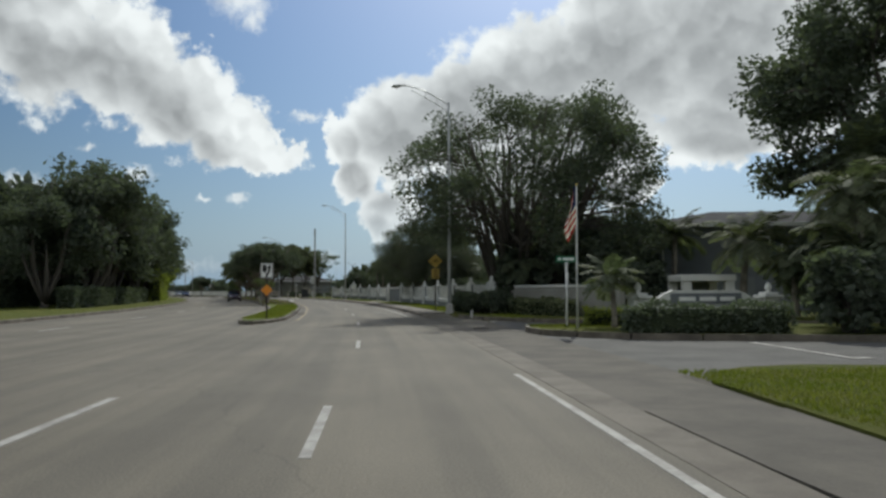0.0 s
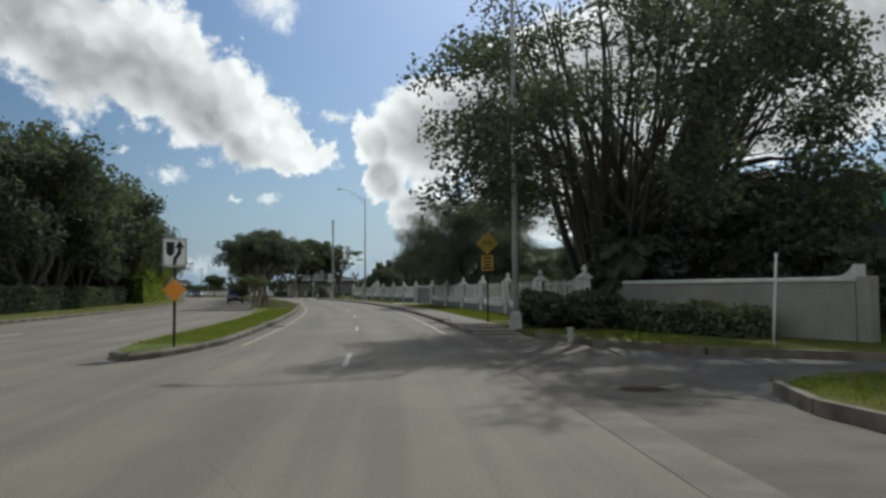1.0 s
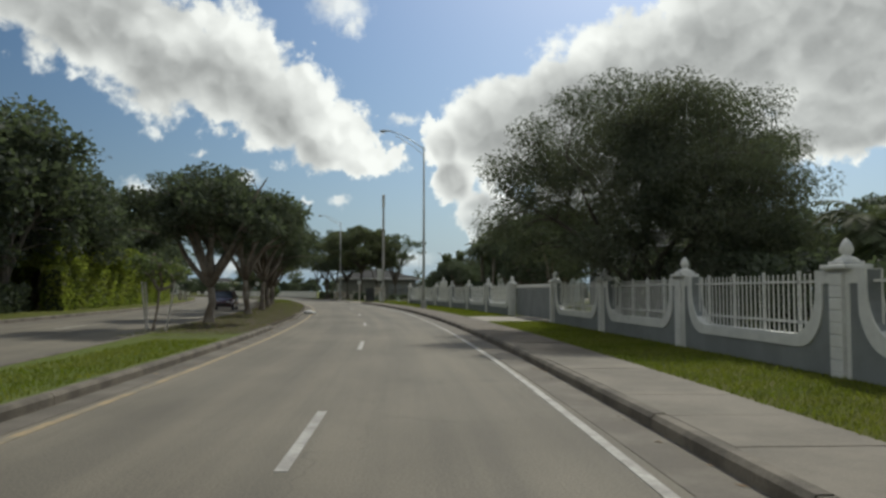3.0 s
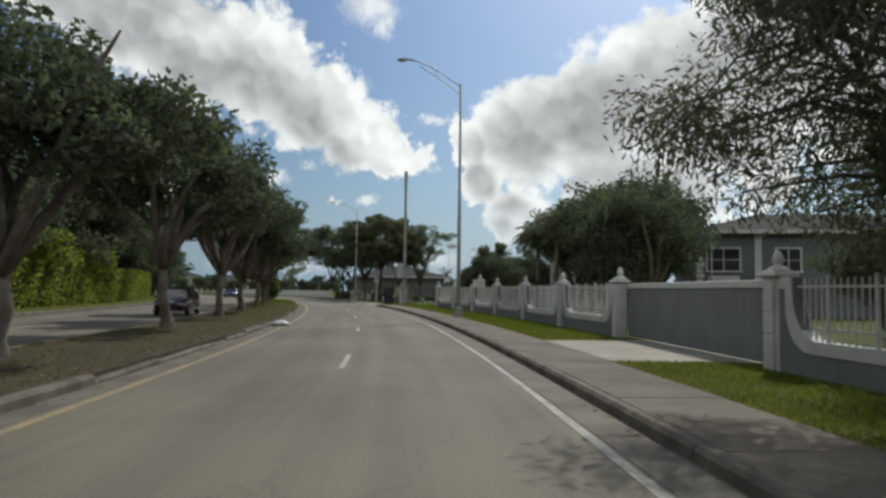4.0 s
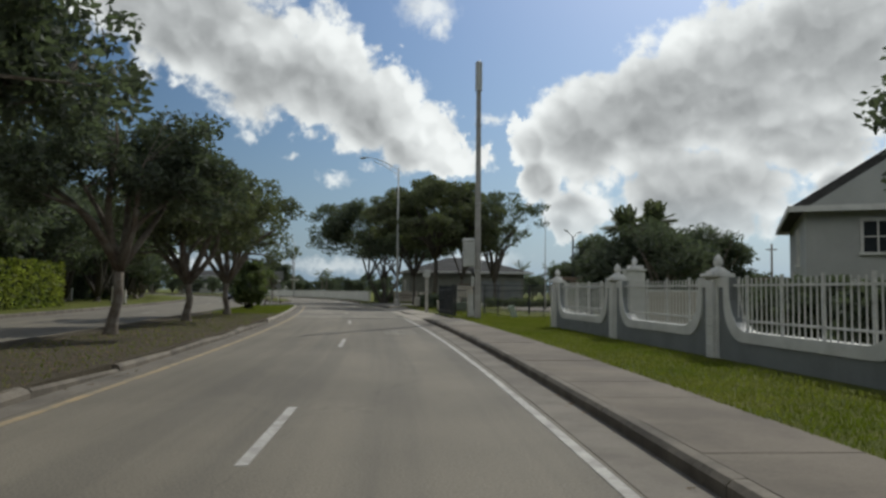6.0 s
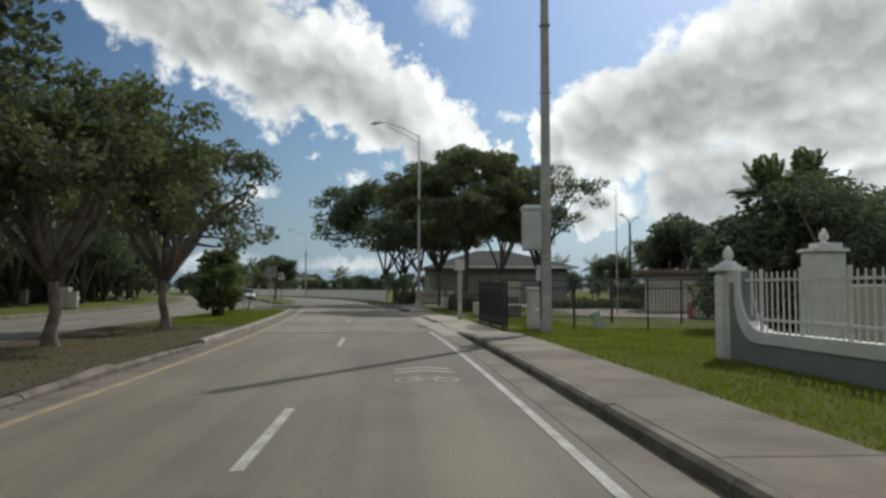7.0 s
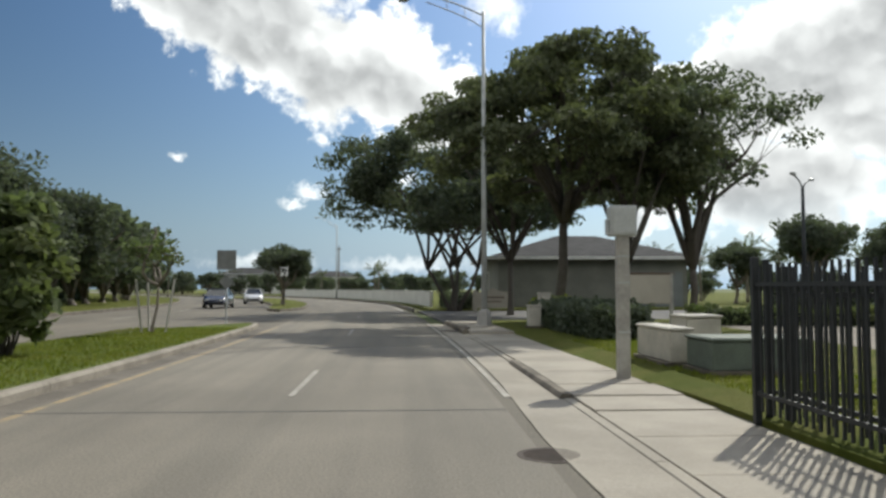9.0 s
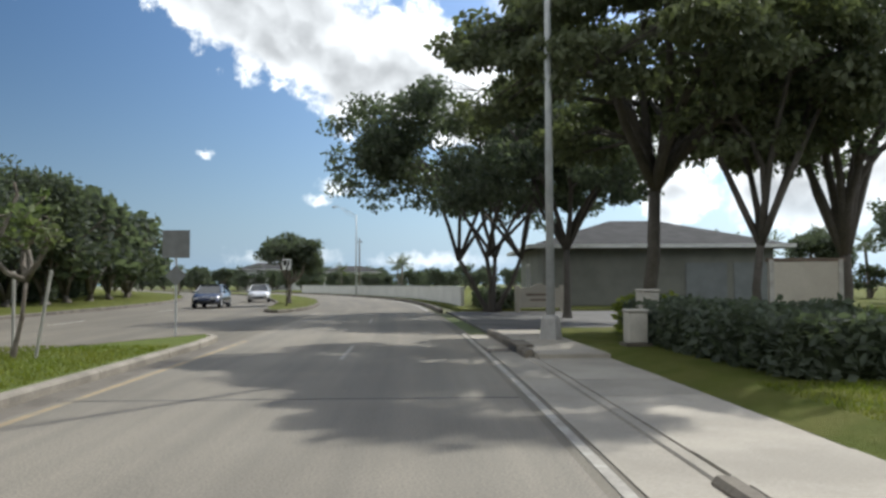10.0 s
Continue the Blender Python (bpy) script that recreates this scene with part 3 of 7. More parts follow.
def broad_tree(name, loc, label, height, radius, base, trunk_r, seed, leaf, bark="bark", limbs=6, clumps=90, clump_r=0.9, leaves=80, leaf_size=0.2, stems=1, flat=0.7, droop=0.0, lean=(0, 0), squash=1.0, shell=0.35, category="tree", group="", fork=0.0, spread=1.0, uprights=0, long=1.9, lobes=0, blunt=2.0):
    """A tree: stems and limbs that taper, and a crown of leaf clumps on twigs, inside an uneven dome."""
    rng = np.random.default_rng(seed)
    root = thing(name, loc, 0.0, label, category, group)
    bm = bmesh.new()
    mid = (height + base) / 2
    half = (height - base) / 2
    cx, cy = lean
    bump = rng.uniform(0.78, 1.14, 14)

    def reach(a):
        k = (a / (2 * math.pi) * 14) % 14
        i = int(k)
        return bump[i] * (1 - k + i) + bump[(i + 1) % 14] * (k - i)

    def on_dome(a, el, q):
        rr = reach(a)
        c, z = math.cos(el), math.sin(el)
        k = (abs(c) ** blunt + abs(z) ** blunt) ** (-1 / blunt) * q
        r, h = radius - clump_r * 0.6 - wide * 0.6, half - clump_r * 0.5 - wide * 0.45
        return np.array([cx + math.cos(a) * c * k * r * rr, cy + math.sin(a) * c * k * r * rr * squash, mid + z * k * h * (0.82 + 0.18 * rr)])

    # clumps gather in boughs with gaps between them
    tips, lobes = [], lobes or max(6, clumps // 6)
    wide = radius * 1.15 / math.sqrt(lobes) + 0.12
    boughs = [on_dome(rng.uniform(0, 2 * math.pi), math.asin(rng.uniform(-0.72, 1.0)), rng.uniform(shell, 1.0) ** 0.5) for _ in range(lobes)]
    for i in range(clumps):
        c = boughs[i % lobes]
        off = rng.normal(size=3)
        off *= wide * rng.uniform(0.2, 1.0) ** 0.5 / np.linalg.norm(off) * np.array([1.15, 1.15, 0.75])
        tips.append(tuple(c + off))
    fork = fork or base * 0.75 + 0.3
    nodes = []
    for st in range(stems):
        a0 = 2 * math.pi * st / stems + rng.uniform(0, 1)
        foot = Vector((math.cos(a0), math.sin(a0), 0)) * (trunk_r * 1.3 * (stems > 1) * spread)
        top = Vector((cx * 0.35, cy * 0.35, fork)) + Vector((math.cos(a0), math.sin(a0), 0)) * (radius * 0.2 * (stems > 1)) + Vector(rng.uniform(-0.15, 0.15, 3))
        rt = trunk_r / math.sqrt(stems)
        midp = foot.lerp(top, 0.5) + Vector((rng.uniform(-0.12, 0.12), rng.uniform(-0.12, 0.12), 0))
        tube(bm, [foot + Vector((0, 0, -0.12)), foot + Vector((0, 0, 0.12)), foot.lerp(top, 0.22), midp, top], [rt * 1.9, rt * 1.35, rt * 1.05, rt * 0.95, rt * 0.85], 9)
        nl = max(2, limbs // stems)
        for k in range(nl):
            a = a0 + 2 * math.pi * (k + rng.uniform(-0.3, 0.3)) / nl
            rad = radius * rng.uniform(0.42, 0.72)
            end = Vector((cx + math.cos(a) * rad, cy + math.sin(a) * rad * squash, mid + half * rng.uniform(-0.15, 0.6)))
            pts, rs = [], []
            jit = Vector(rng.uniform(-0.35, 0.35, 3))
            for j in range(7):
                u = j / 6
                q = top.lerp(end, u) + Vector((0, 0, math.sin(u * math.pi) * half * 0.12)) + jit * math.sin(u * 5)
                pts.append(q)
                rs.append(rt * 0.7 * (1 - u) ** 0.8 + 0.025)
                if j > 0:
                    nodes.append((q, rs[-1]))
            pts[0] = top - Vector((0, 0, rt * 0.8))
            tube(bm, pts, rs, 6)
    for k in range(uprights):
        a = rng.uniform(0, 2 * math.pi)
        q = rng.uniform(0.15, 1.0)
        foot = Vector((math.cos(a) * q * radius * 0.16, math.sin(a) * q * radius * 0.16, 0.0))
        end = Vector((cx + math.cos(a) * q * radius * 0.72, cy + math.sin(a) * q * radius * 0.72, base + (height - base) * rng.uniform(0.55, 0.86)))
        jit = Vector(rng.uniform(-0.4, 0.4, 3))
        pts = [foot.lerp(end, u) + Vector((0, 0, 0.9 * math.sin(u * math.pi))) * (1 - q * 0.4) + jit * math.sin(u * 6) * u for u in np.linspace(0, 1, 8)]
        pts[0] = foot - Vector((0, 0, 0.12))
        r0 = rng.uniform(0.06, 0.14)
        tube(bm, pts, [r0 * (1 - 0.85 * u) + 0.012 for u in np.linspace(0, 1, 8)], 6)
        for u in (3, 4, 5, 6):
            nodes.append((pts[u], 0.05))
    for tp in tips:
        t = Vector(tp)
        best = min(nodes, key=lambda nn: (nn[0] - t).length + max(0, nn[0].z - t.z) * 0.8)
        q0 = best[0]
        m1 = q0.lerp(t, 0.5) + Vector(rng.uniform(-0.2, 0.2, 3)) + Vector((0, 0, 0.1 * (t - q0).length))
        r0 = min(best[1] * 0.6, 0.06)
        tube(bm, [q0, m1, t], [r0, r0 * 0.65, 0.012], 4)
    part("trunk", bm, M[bark], root, smooth=True)
    crown = new("crown", quads_mesh("crown", leaf_quads(rng, tips, clump_r, leaves, leaf_size, flat, droop, long), M[leaf]))
    crown.parent = root
    return root


def palm(name, loc, label, height, seed, fronds=16, length=2.4, trunk_r=0.14, leaf="leaf_palm", stiff=0.5, leaflets=22, width=0.05, group=""):
    rng = np.random.default_rng(seed)
    root = thing(name, loc, 0.0, label, "palm tree", group)
    bm = bmesh.new()
    bx, by = rng.uniform(-0.3, 0.3, 2)
    pts = [Vector((bx * (u * u), by * (u * u), height * u - 0.1)) for u in np.linspace(0, 1, 8)]
    tube(bm, pts, [trunk_r * (1.5 if i == 0 else 1.0 - 0.03 * i + 0.06 * (i % 2)) for i in range(8)], 10)
    part("trunk", bm, M["bark_pale"], root, smooth=True)
    top = pts[-1]
    for k in range(fronds):
        a = 2 * math.pi * k / fronds * 1.618 * 2 + rng.uniform(-0.2, 0.2)
        rise = rng.uniform(-0.35, 1.1) + stiff * 0.3
        quads = []
        prev = np.array(top)
        dirv = np.array([math.cos(a) * math.cos(rise), math.sin(a) * math.cos(rise), math.sin(rise)])
        step = length / leaflets
        for j in range(leaflets):
            dirv = dirv + np.array([0, 0, -0.09 * (1.2 - stiff)])
            dirv /= np.linalg.norm(dirv)
            nxt = prev + dirv * step
            side = np.cross(dirv, [0, 0, 1.0])
            side /= np.linalg.norm(side) + 1e-6
            ll = length * 0.24 * math.sin(math.pi * (0.12 + 0.86 * j / leaflets)) + 0.05
            w = side * 0.012 + np.array([0, 0, 0.004])
            quads.append(np.array([prev - w, prev + w, nxt + w, nxt - w]))
            for sg in (-1, 1):
                tip = prev + side * sg * ll + dirv * ll * 0.55 + np.array([0, 0, -ll * rng.uniform(0.15, 0.5)])
                quads.append(np.array([prev, (prev + tip) / 2 + dirv * width, tip, (prev + tip) / 2 - dirv * width]))
            prev = nxt
        fo = new("frond", quads_mesh("frond", np.array(quads), M[leaf]))
        fo.parent = root
    return root


def hedge(name, loc, rz, label, lx, ly, h, seed, leaf="leaf_mid", size=0.1, density=90, group="", z0=0.02):
    """A clipped hedge: a solid dark box inside and leaves all over it."""
    rng = np.random.default_rng(seed)
    root = thing(name, loc, rz, label, "hedge", group)
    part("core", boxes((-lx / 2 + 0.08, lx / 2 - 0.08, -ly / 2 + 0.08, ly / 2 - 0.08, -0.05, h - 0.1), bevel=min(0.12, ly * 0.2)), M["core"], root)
    area = 2 * (lx + ly) * h + lx * ly
    n = int(area * density)
    f = rng.uniform(0, area, n)
    pos = np.zeros((n, 3))
    for i in range(n):
        q = f[i]
        if q < lx * ly:
            pos[i] = (rng.uniform(-lx / 2, lx / 2), rng.uniform(-ly / 2, ly / 2), h)
        elif q < lx * ly + 2 * lx * h:
            pos[i] = (rng.uniform(-lx / 2, lx / 2), rng.choice((-ly / 2, ly / 2)), rng.uniform(z0, h))
        else:
            pos[i] = (rng.choice((-lx / 2, lx / 2)), rng.uniform(-ly / 2, ly / 2), rng.uniform(z0, h))
    lump = 0.07 * np.sin(pos[:, 0] * 2.3 + seed) + 0.05 * np.sin(pos[:, 0] * 5.1 + pos[:, 2] * 3)
    pos[:, 2] = np.maximum(pos[:, 2] + lump * (pos[:, 2] > h * 0.5), 0.02)
    pos += rng.normal(size=(n, 3)) * 0.05
    pos[:, 2] = np.maximum(pos[:, 2], 0.03)
    ob = new("leaves", quads_mesh("leaves", leaf_quads(rng, pos, 0.04, 1, size), M[leaf]))
    ob.parent = root
    return root


def bush(name, loc, label, radius, h, seed, leaf="leaf_mid", size=0.14, clumps=40, leaves=70, droop=0.0):
    rng = np.random.default_rng(seed)
    root = thing(name, loc, 0, label, "bush")
    bm = bmesh.new()
    tips = []
    for i in range(clumps):
        a, q = rng.uniform(0, 2 * math.pi), rng.uniform(0.1, 1) ** 0.5
        z = h * rng.uniform(0.18, 0.95)
        w = radius * math.sqrt(max(0.08, 1 - ((z / h - 0.45) / 0.62) ** 2)) * 0.85
        tips.append((math.cos(a) * q * w, math.sin(a) * q * w, z))
    for i in range(0, clumps, 2):
        t = Vector(tips[i])
        foot = Vector((rng.uniform(-1, 1), rng.uniform(-1, 1), 0)) * radius * 0.16
        tube(bm, [foot - Vector((0, 0, 0.08)), foot.lerp(t, 0.5) + Vector((0, 0, 0.12 * h)), t], [0.03, 0.022, 0.008], 4)
    part("stem", bm, M["bark_dark"], root)
    ob = new("leaves", quads_mesh("leaves", leaf_quads(rng, tips, radius * 0.3, leaves, size, droop=droop), M[leaf]))
    ob.parent = root
    return root


# ---- ground, road, kerbs ----
bm = bmesh.new()
bmesh.ops.create_grid(bm, x_segments=40, y_segments=40, size=1800)
structure("ground", bm, M["ground"], "flat green ground that reaches the horizon", "ground").location = (0, 300, -0.06)

structure("road", ribbon(bmesh.new(), -60, 420, -15.45, 3.0, -0.3, 0.0, 2.5), M["asphalt"], "worn grey asphalt road in a left-hand bend", "road")

structure("road_resurfaced", ribbon(bmesh.new(), 132.0, 171.5, -3.0, 2.69, -0.02, 0.004, 2.5), M["road_pale"], "pale worn road surface by the car park drive", "road")
for s_ in (132.0, 137.3, 146.0, 171.5):
    structure("road_joint", ribbon(bmesh.new(), s_ - 0.03, s_ + 0.03, -3.0, 2.68, 0.0, 0.0075, 1.0), M["asphalt_side"], "dark joint across the pale road", "road joint")
# side street and its concrete apron
bm = bmesh.new()
slab(bm, [(2.0, 9.0), (60, 4.0), (60, 28.0), (2.2, 40.0)], -0.3, -0.012)
structure("road_side_street", bm, M["asphalt_side"], "patched grey asphalt side street", "road")
structure("pavement_apron", ribbon(bmesh.new(), 8.5, 38.5, 3.525, lerp_table([8, 12, 26, 36, 39], [5.3, 5.6, 5.5, 5.8, 5.0]), -0.25, 0.004, 2.0), M["apron"], "stained concrete apron across the side street mouth", "pavement")

# lawns beyond the kerbs: raised slabs
slabs = bmesh.new()
slab(slabs, [(5.4, -60), (90, -60), (90, 5.0), (20, 10.5), (9.0, 13.3), (6.4, 13.6), (5.2, 13.2), (4.35, 12.4), (4.0, 11.3), (4.05, 7.0)], -0.3, 0.06)
structure("ground_lawn_corner", slabs, M["grass"], "clipped lawn on the street corner", "lawn")
bm = bmesh.new()
near = [tuple(at(s, 5.02 if s < 130.5 else 5.6)[:2]) for s in (*np.arange(39.2, 130.3, 3.0), 130.4, *np.arange(130.6, 156.5, 3.0))]
slab(bm, near + [tuple(at(157, 5.6)[:2]), tuple(at(157, 90)[:2]), tuple(at(100, 120)[:2]), (110, 60), (60, 29.0), (12, 29.6), (6.8, 31.2), (4.0, 32.9), (2.0, 35.5)], -0.3, 0.146)
structure("ground_lawn_east", bm, M["grass"], "mown lawn behind the pavement", "lawn")
# the verge slopes down to the low pavement by the drives
verge_in = lerp_table([130.6, 131.6, 138.8, 139.2, 157], [5.02, 5.11, 5.11, 5.02, 5.02])
verge_z = lerp_table([130.6, 131.6, 137.6, 139, 143, 150, 151, 157], [0.14, 0.1, 0.1, 0.06, 0.045, 0.045, 0.12, 0.12])
bm = bmesh.new()
rows = []
for s_ in np.arange(130.6, 157.1, 0.8):
    a_, b_ = at(s_, verge_in(s_)), at(s_, 5.62)
    rows.append([bm.verts.new((a_.x, a_.y, -0.1)), bm.verts.new((a_.x, a_.y, verge_z(s_))), bm.verts.new((b_.x, b_.y, 0.15))])
for a_, b_ in zip(rows, rows[1:]):
    for k in range(2):
        bm.faces.new((a_[k], a_[k + 1], b_[k + 1], b_[k]))
bmesh.ops.recalc_face_normals(bm, faces=bm.faces)
structure("ground_verge", bm, M["grass"], "sloping grass verge beside the low pavement", "lawn")
bm = bmesh.new()
ribbon(bm, 172, 420, 4.4, 160, -0.3, 0.12, 6.0)
structure("ground_lawn_far", bm, M["grass"], "mown lawn behind the far wall", "lawn")
bm = bmesh.new()
ribbon(bm, -60, 420, -150, -15.62, -0.3, 0.15, 5.0)
structure("ground_lawn_west", bm, M["grass"], "lawn beyond the opposite lanes", "lawn")
# car park and church drive
bm = bmesh.new()
ribbon(bm, 157, 172, 3.62, 160, -0.3, 0.01, 3.0)
structure("road_drive", bm, M["asphalt_side"], "grey asphalt drive into the car park", "road")
bm = bmesh.new()
slab(bm, [tuple(at(140, 11)[:2]), tuple(at(157, 13)[:2]), tuple(at(157, 80)[:2]), tuple(at(135, 60)[:2]), tuple(at(136, 14)[:2])], 0.10, 0.152)
structure("road_car_park", bm, M["concrete"], "pale concrete car park behind the fence", "car park")

# the island in the mouth of the side street
bm = bmesh.new()
ISLAND = [(2.9, 25.2), (3.2, 23.8), (4.1, 22.6), (5.4, 21.6), (7.2, 21.0), (30, 17.0), (30, 25.0), (12, 27.6), (6.5, 28.3), (4.2, 27.9), (3.1, 26.8)]
slab(bm, ISLAND, -0.3, 0.15)
structure("pavement_island", bm, M["grass"], "grassy traffic island at the gated entrance", "island")


def kerb_run(label, pts, width, height, inside=1, mat="kerb", worn=0.0):
    """Kerb stones along points, one piece about 3 m long each."""
    root = thing("kerb", (0, 0, 0), 0, label, "kerb", "", "structure")
    for a, b in zip(pts, pts[1:]):
        a, b = Vector(a), Vector(b)
        d = (b - a)
        n = Vector((d.y, -d.x)).normalized() * width * inside
        k = d.normalized() * 0.008
        q = [a + k, b - k, b - k + n, a + k + n]
        # worn stones have sunk, tilted or lost their edge
        sunk = [height - random.uniform(0.0, 1.0) * worn for _ in range(2)]
        lean = random.uniform(-0.35, 0.35) * worn
        bm = bmesh.new()
        lo = [bm.verts.new((v.x, v.y, -0.2)) for v in q]
        hi = [bm.verts.new((v.x + (n.x * 0.25 if i < 2 else 0), v.y + (n.y * 0.25 if i < 2 else 0), sunk[0 if i in (0, 3) else 1] + (lean if i > 1 else 0))) for i, v in enumerate(q)]
        mid = [bm.verts.new((v.x, v.y, sunk[k] - 0.045)) for k, v in enumerate(q[:2])]
        bm.faces.new(hi)
        bm.faces.new((lo[0], lo[1], mid[1], mid[0]))
        bm.faces.new((mid[0], mid[1], hi[1], hi[0]))
        bm.faces.new((lo[2], lo[3], hi[3], hi[2]))
        bm.faces.new((lo[1], lo[2], hi[2], hi[1], mid[1]))
        bm.faces.new((lo[3], lo[0], mid[0], hi[0], hi[3]))
        bmesh.ops.recalc_face_normals(bm, faces=bm.faces)
        part("kerb_stone", bm, M[mat], root)
    return root


def run(s0, s1, o, step=3.0):
    n = max(1, round((s1 - s0) / step))
    return [tuple(at(s0 + (s1 - s0) * i / n, o)[:2]) for i in range(n + 1)]


KERB_TOP = 0.16
kerb_run("stained concrete kerb along the pavement", run(41.0, 128.6, 3.5), 0.15, KERB_TOP, worn=0.012)
for s_, h_ in ((128.6, 0.125), (129.6, 0.085), (130.5, 0.045)):
    kerb_run("low ramped end of the concrete kerb", [tuple(at(s_, 3.5)[:2]), tuple(at(s_ + 0.95, 3.5)[:2])], 0.15, h_)
for s_, h_ in ((37.4, 0.04), (38.6, 0.08), (39.8, 0.125)):
    kerb_run("low ramped end of the concrete kerb", [tuple(at(s_, 3.5)[:2]), tuple(at(s_ + 1.2, 3.5)[:2])], 0.15, h_)
kerb_run("stained concrete kerb along the pavement", run(138.0, 142.2, 3.48, 2.1), 0.15, 0.075)
kerb_run("stained concrete kerb along the pavement", run(150.4, 156.4, 3.48), 0.15, KERB_TOP)
kerb_run("dropped concrete kerb at a ramp", run(142.2, 150.4, 3.5), 0.15, 0.035, mat="concrete_new")
kerb_run("dropped concrete kerb at a drive", run(131.5, 138.0, 3.5, 3), 0.15, 0.02, mat="concrete_new")
kerb_run("concrete kerb along the near lawn", run(-40, 3, 3.5), 0.15, 0.06)
kerb_run("dark concrete kerb round the traffic island", [(30, 25.0), (12, 27.6), (6.5, 28.3), (4.2, 27.9), (3.1, 26.8), (2.9, 25.2), (3.2, 23.8), (4.1, 22.6), (5.4, 21.6), (7.2, 21.0), (14, 19.8), (22, 18.4), (30, 17.0)], 0.16, 0.17, 1)
kerb_run("concrete kerb round the corner of the side street", [(40, 28.9), (25, 29.2), (12, 29.6), (6.8, 31.2), (4.0, 32.9), (2.0, 35.5), (0.9, 38.4)], 0.15, 0.16, -1)
kerb_run("concrete kerb of the opposite lanes", run(-60, 330, -15.45, 6.0), 0.16, 0.165, -1)
kerb_run("concrete kerb before the far white wall", run(172, 330, 3.3, 5.0), 0.15, 0.16)

# gutters
structure("pavement_gutter_east", ribbon(bmesh.new(), -40, 130, 2.98, 3.52, -0.2, 0.006, 2.0), M["gutter"], "dirty concrete gutter beside the lane", "gutter")
structure("pavement_gutter_drive", ribbon(bmesh.new(), 130.01, 156.4, lerp_table([130, 132, 136, 140, 157], [2.95, 2.93, 2.8, 2.95, 2.95]), 3.52, -0.2, 0.012, 2.0), M["concrete_new"], "broad pale concrete gutter at the drives", "gutter")
structure("pavement_gutter_median", ribbon(bmesh.new(), 33.5, 155, -3.36, -2.98, -0.2, 0.006, 2.0), M["gutter"], "dirty concrete gutter along the median", "gutter")
structure("pavement_gutter_west", ribbon(bmesh.new(), -60, 330, -15.46, -15.0, -0.2, 0.006, 4.0), M["gutter"], "concrete gutter of the opposite lanes", "gutter")

# median strip
MED_S = [32.2, 33.2, 35, 53, 61, 78, 106, 118, 130, 146, 152, 154.5, 155.6]
med_left = lerp_table(MED_S, [-4.6, -5.2, -5.35, -5.45, -5.85, -6.95, -7.5, -7.8, -8.1, -7.7, -6.0, -4.7, -4.0])
med_right = lerp_table([32.2, 33.0, 34.5, 37, 153, 155, 155.6], [-4.4, -4.0, -3.65, -3.36, -3.36, -3.5, -3.9])


def two_ground(name):
    m = bpy.data.materials.new(name)
    m.use_nodes = True
    nt = m.node_tree
    N, L = nt.nodes.new, nt.links.new
    b = nt.nodes["Principled BSDF"]
    b.inputs["Roughness"].default_value = 0.95
    b.inputs["Specular IOR Level"].default_value = 0.1
    geo = N("ShaderNodeNewGeometry")
    sep = N("ShaderNodeSeparateXYZ")
    L(geo.outputs["Position"], sep.inputs[0])
    big, fine, mid = N("ShaderNodeTexNoise"), N("ShaderNodeTexNoise"), N("ShaderNodeTexNoise")
    for n, sc in ((big, 0.5), (fine, 26.0), (mid, 3.0)):
        n.inputs["Scale"].default_value, n.inputs["Detail"].default_value = sc, 5.0
        L(geo.outputs["Position"], n.inputs["Vector"])
    up, down = N("ShaderNodeMapRange"), N("ShaderNodeMapRange")
    for r, a, c in ((up, 62, 78), (down, 140, 130)):
        r.inputs["From Min"].default_value, r.inputs["From Max"].default_value = a, c
        L(sep.outputs[1], r.inputs["Value"])
    mul = N("ShaderNodeMath")
    mul.operation = "MULTIPLY"
    L(up.outputs[0], mul.inputs[0])
    L(down.outputs[0], mul.inputs[1])
    add = N("ShaderNodeMath")
    add.operation = "ADD"
    L(mul.outputs[0], add.inputs[0])
    L(big.outputs["Fac"], add.inputs[1])
    fac = N("ShaderNodeMapRange")
    fac.inputs["From Min"].default_value, fac.inputs["From Max"].default_value = 0.85, 1.15
    L(add.outputs[0], fac.inputs["Value"])
    g, s, mx = N("ShaderNodeMixRGB"), N("ShaderNodeMixRGB"), N("ShaderNodeMixRGB")
    g.inputs[1].default_value, g.inputs[2].default_value = (0.075, 0.115, 0.022, 1), (0.14, 0.15, 0.045, 1)
    # bare soil; its browns are darkened for the shade of trees and cloud
    s.inputs[1].default_value, s.inputs[2].default_value = (0.05, 0.043, 0.029, 1), (0.11, 0.092, 0.065, 1)
    for q in (g, s):
        L(mid.outputs["Fac"], q.inputs[0])
    L(fac.outputs[0], mx.inputs[0])
    L(g.outputs[0], mx.inputs[1])
    L(s.outputs[0], mx.inputs[2])
    hsv = N("ShaderNodeHueSaturation")
    L(mx.outputs[0], hsv.inputs["Color"])
    v = N("ShaderNodeMath")
    v.operation = "MULTIPLY_ADD"
    v.inputs[1].default_value, v.inputs[2].default_value = 1.4, 0.3
    L(fine.outputs["Fac"], v.inputs[0])
    L(v.outputs[0], hsv.inputs["Value"])
    L(hsv.outputs[0], b.inputs["Base Color"])
    bp = N("ShaderNodeBump")
    bp.inputs["Strength"].default_value, bp.inputs["Distance"].default_value = 0.9, 0.05
    L(fine.outputs["Fac"], bp.inputs["Height"])
    L(bp.outputs[0], b.inputs["Normal"])
    return m


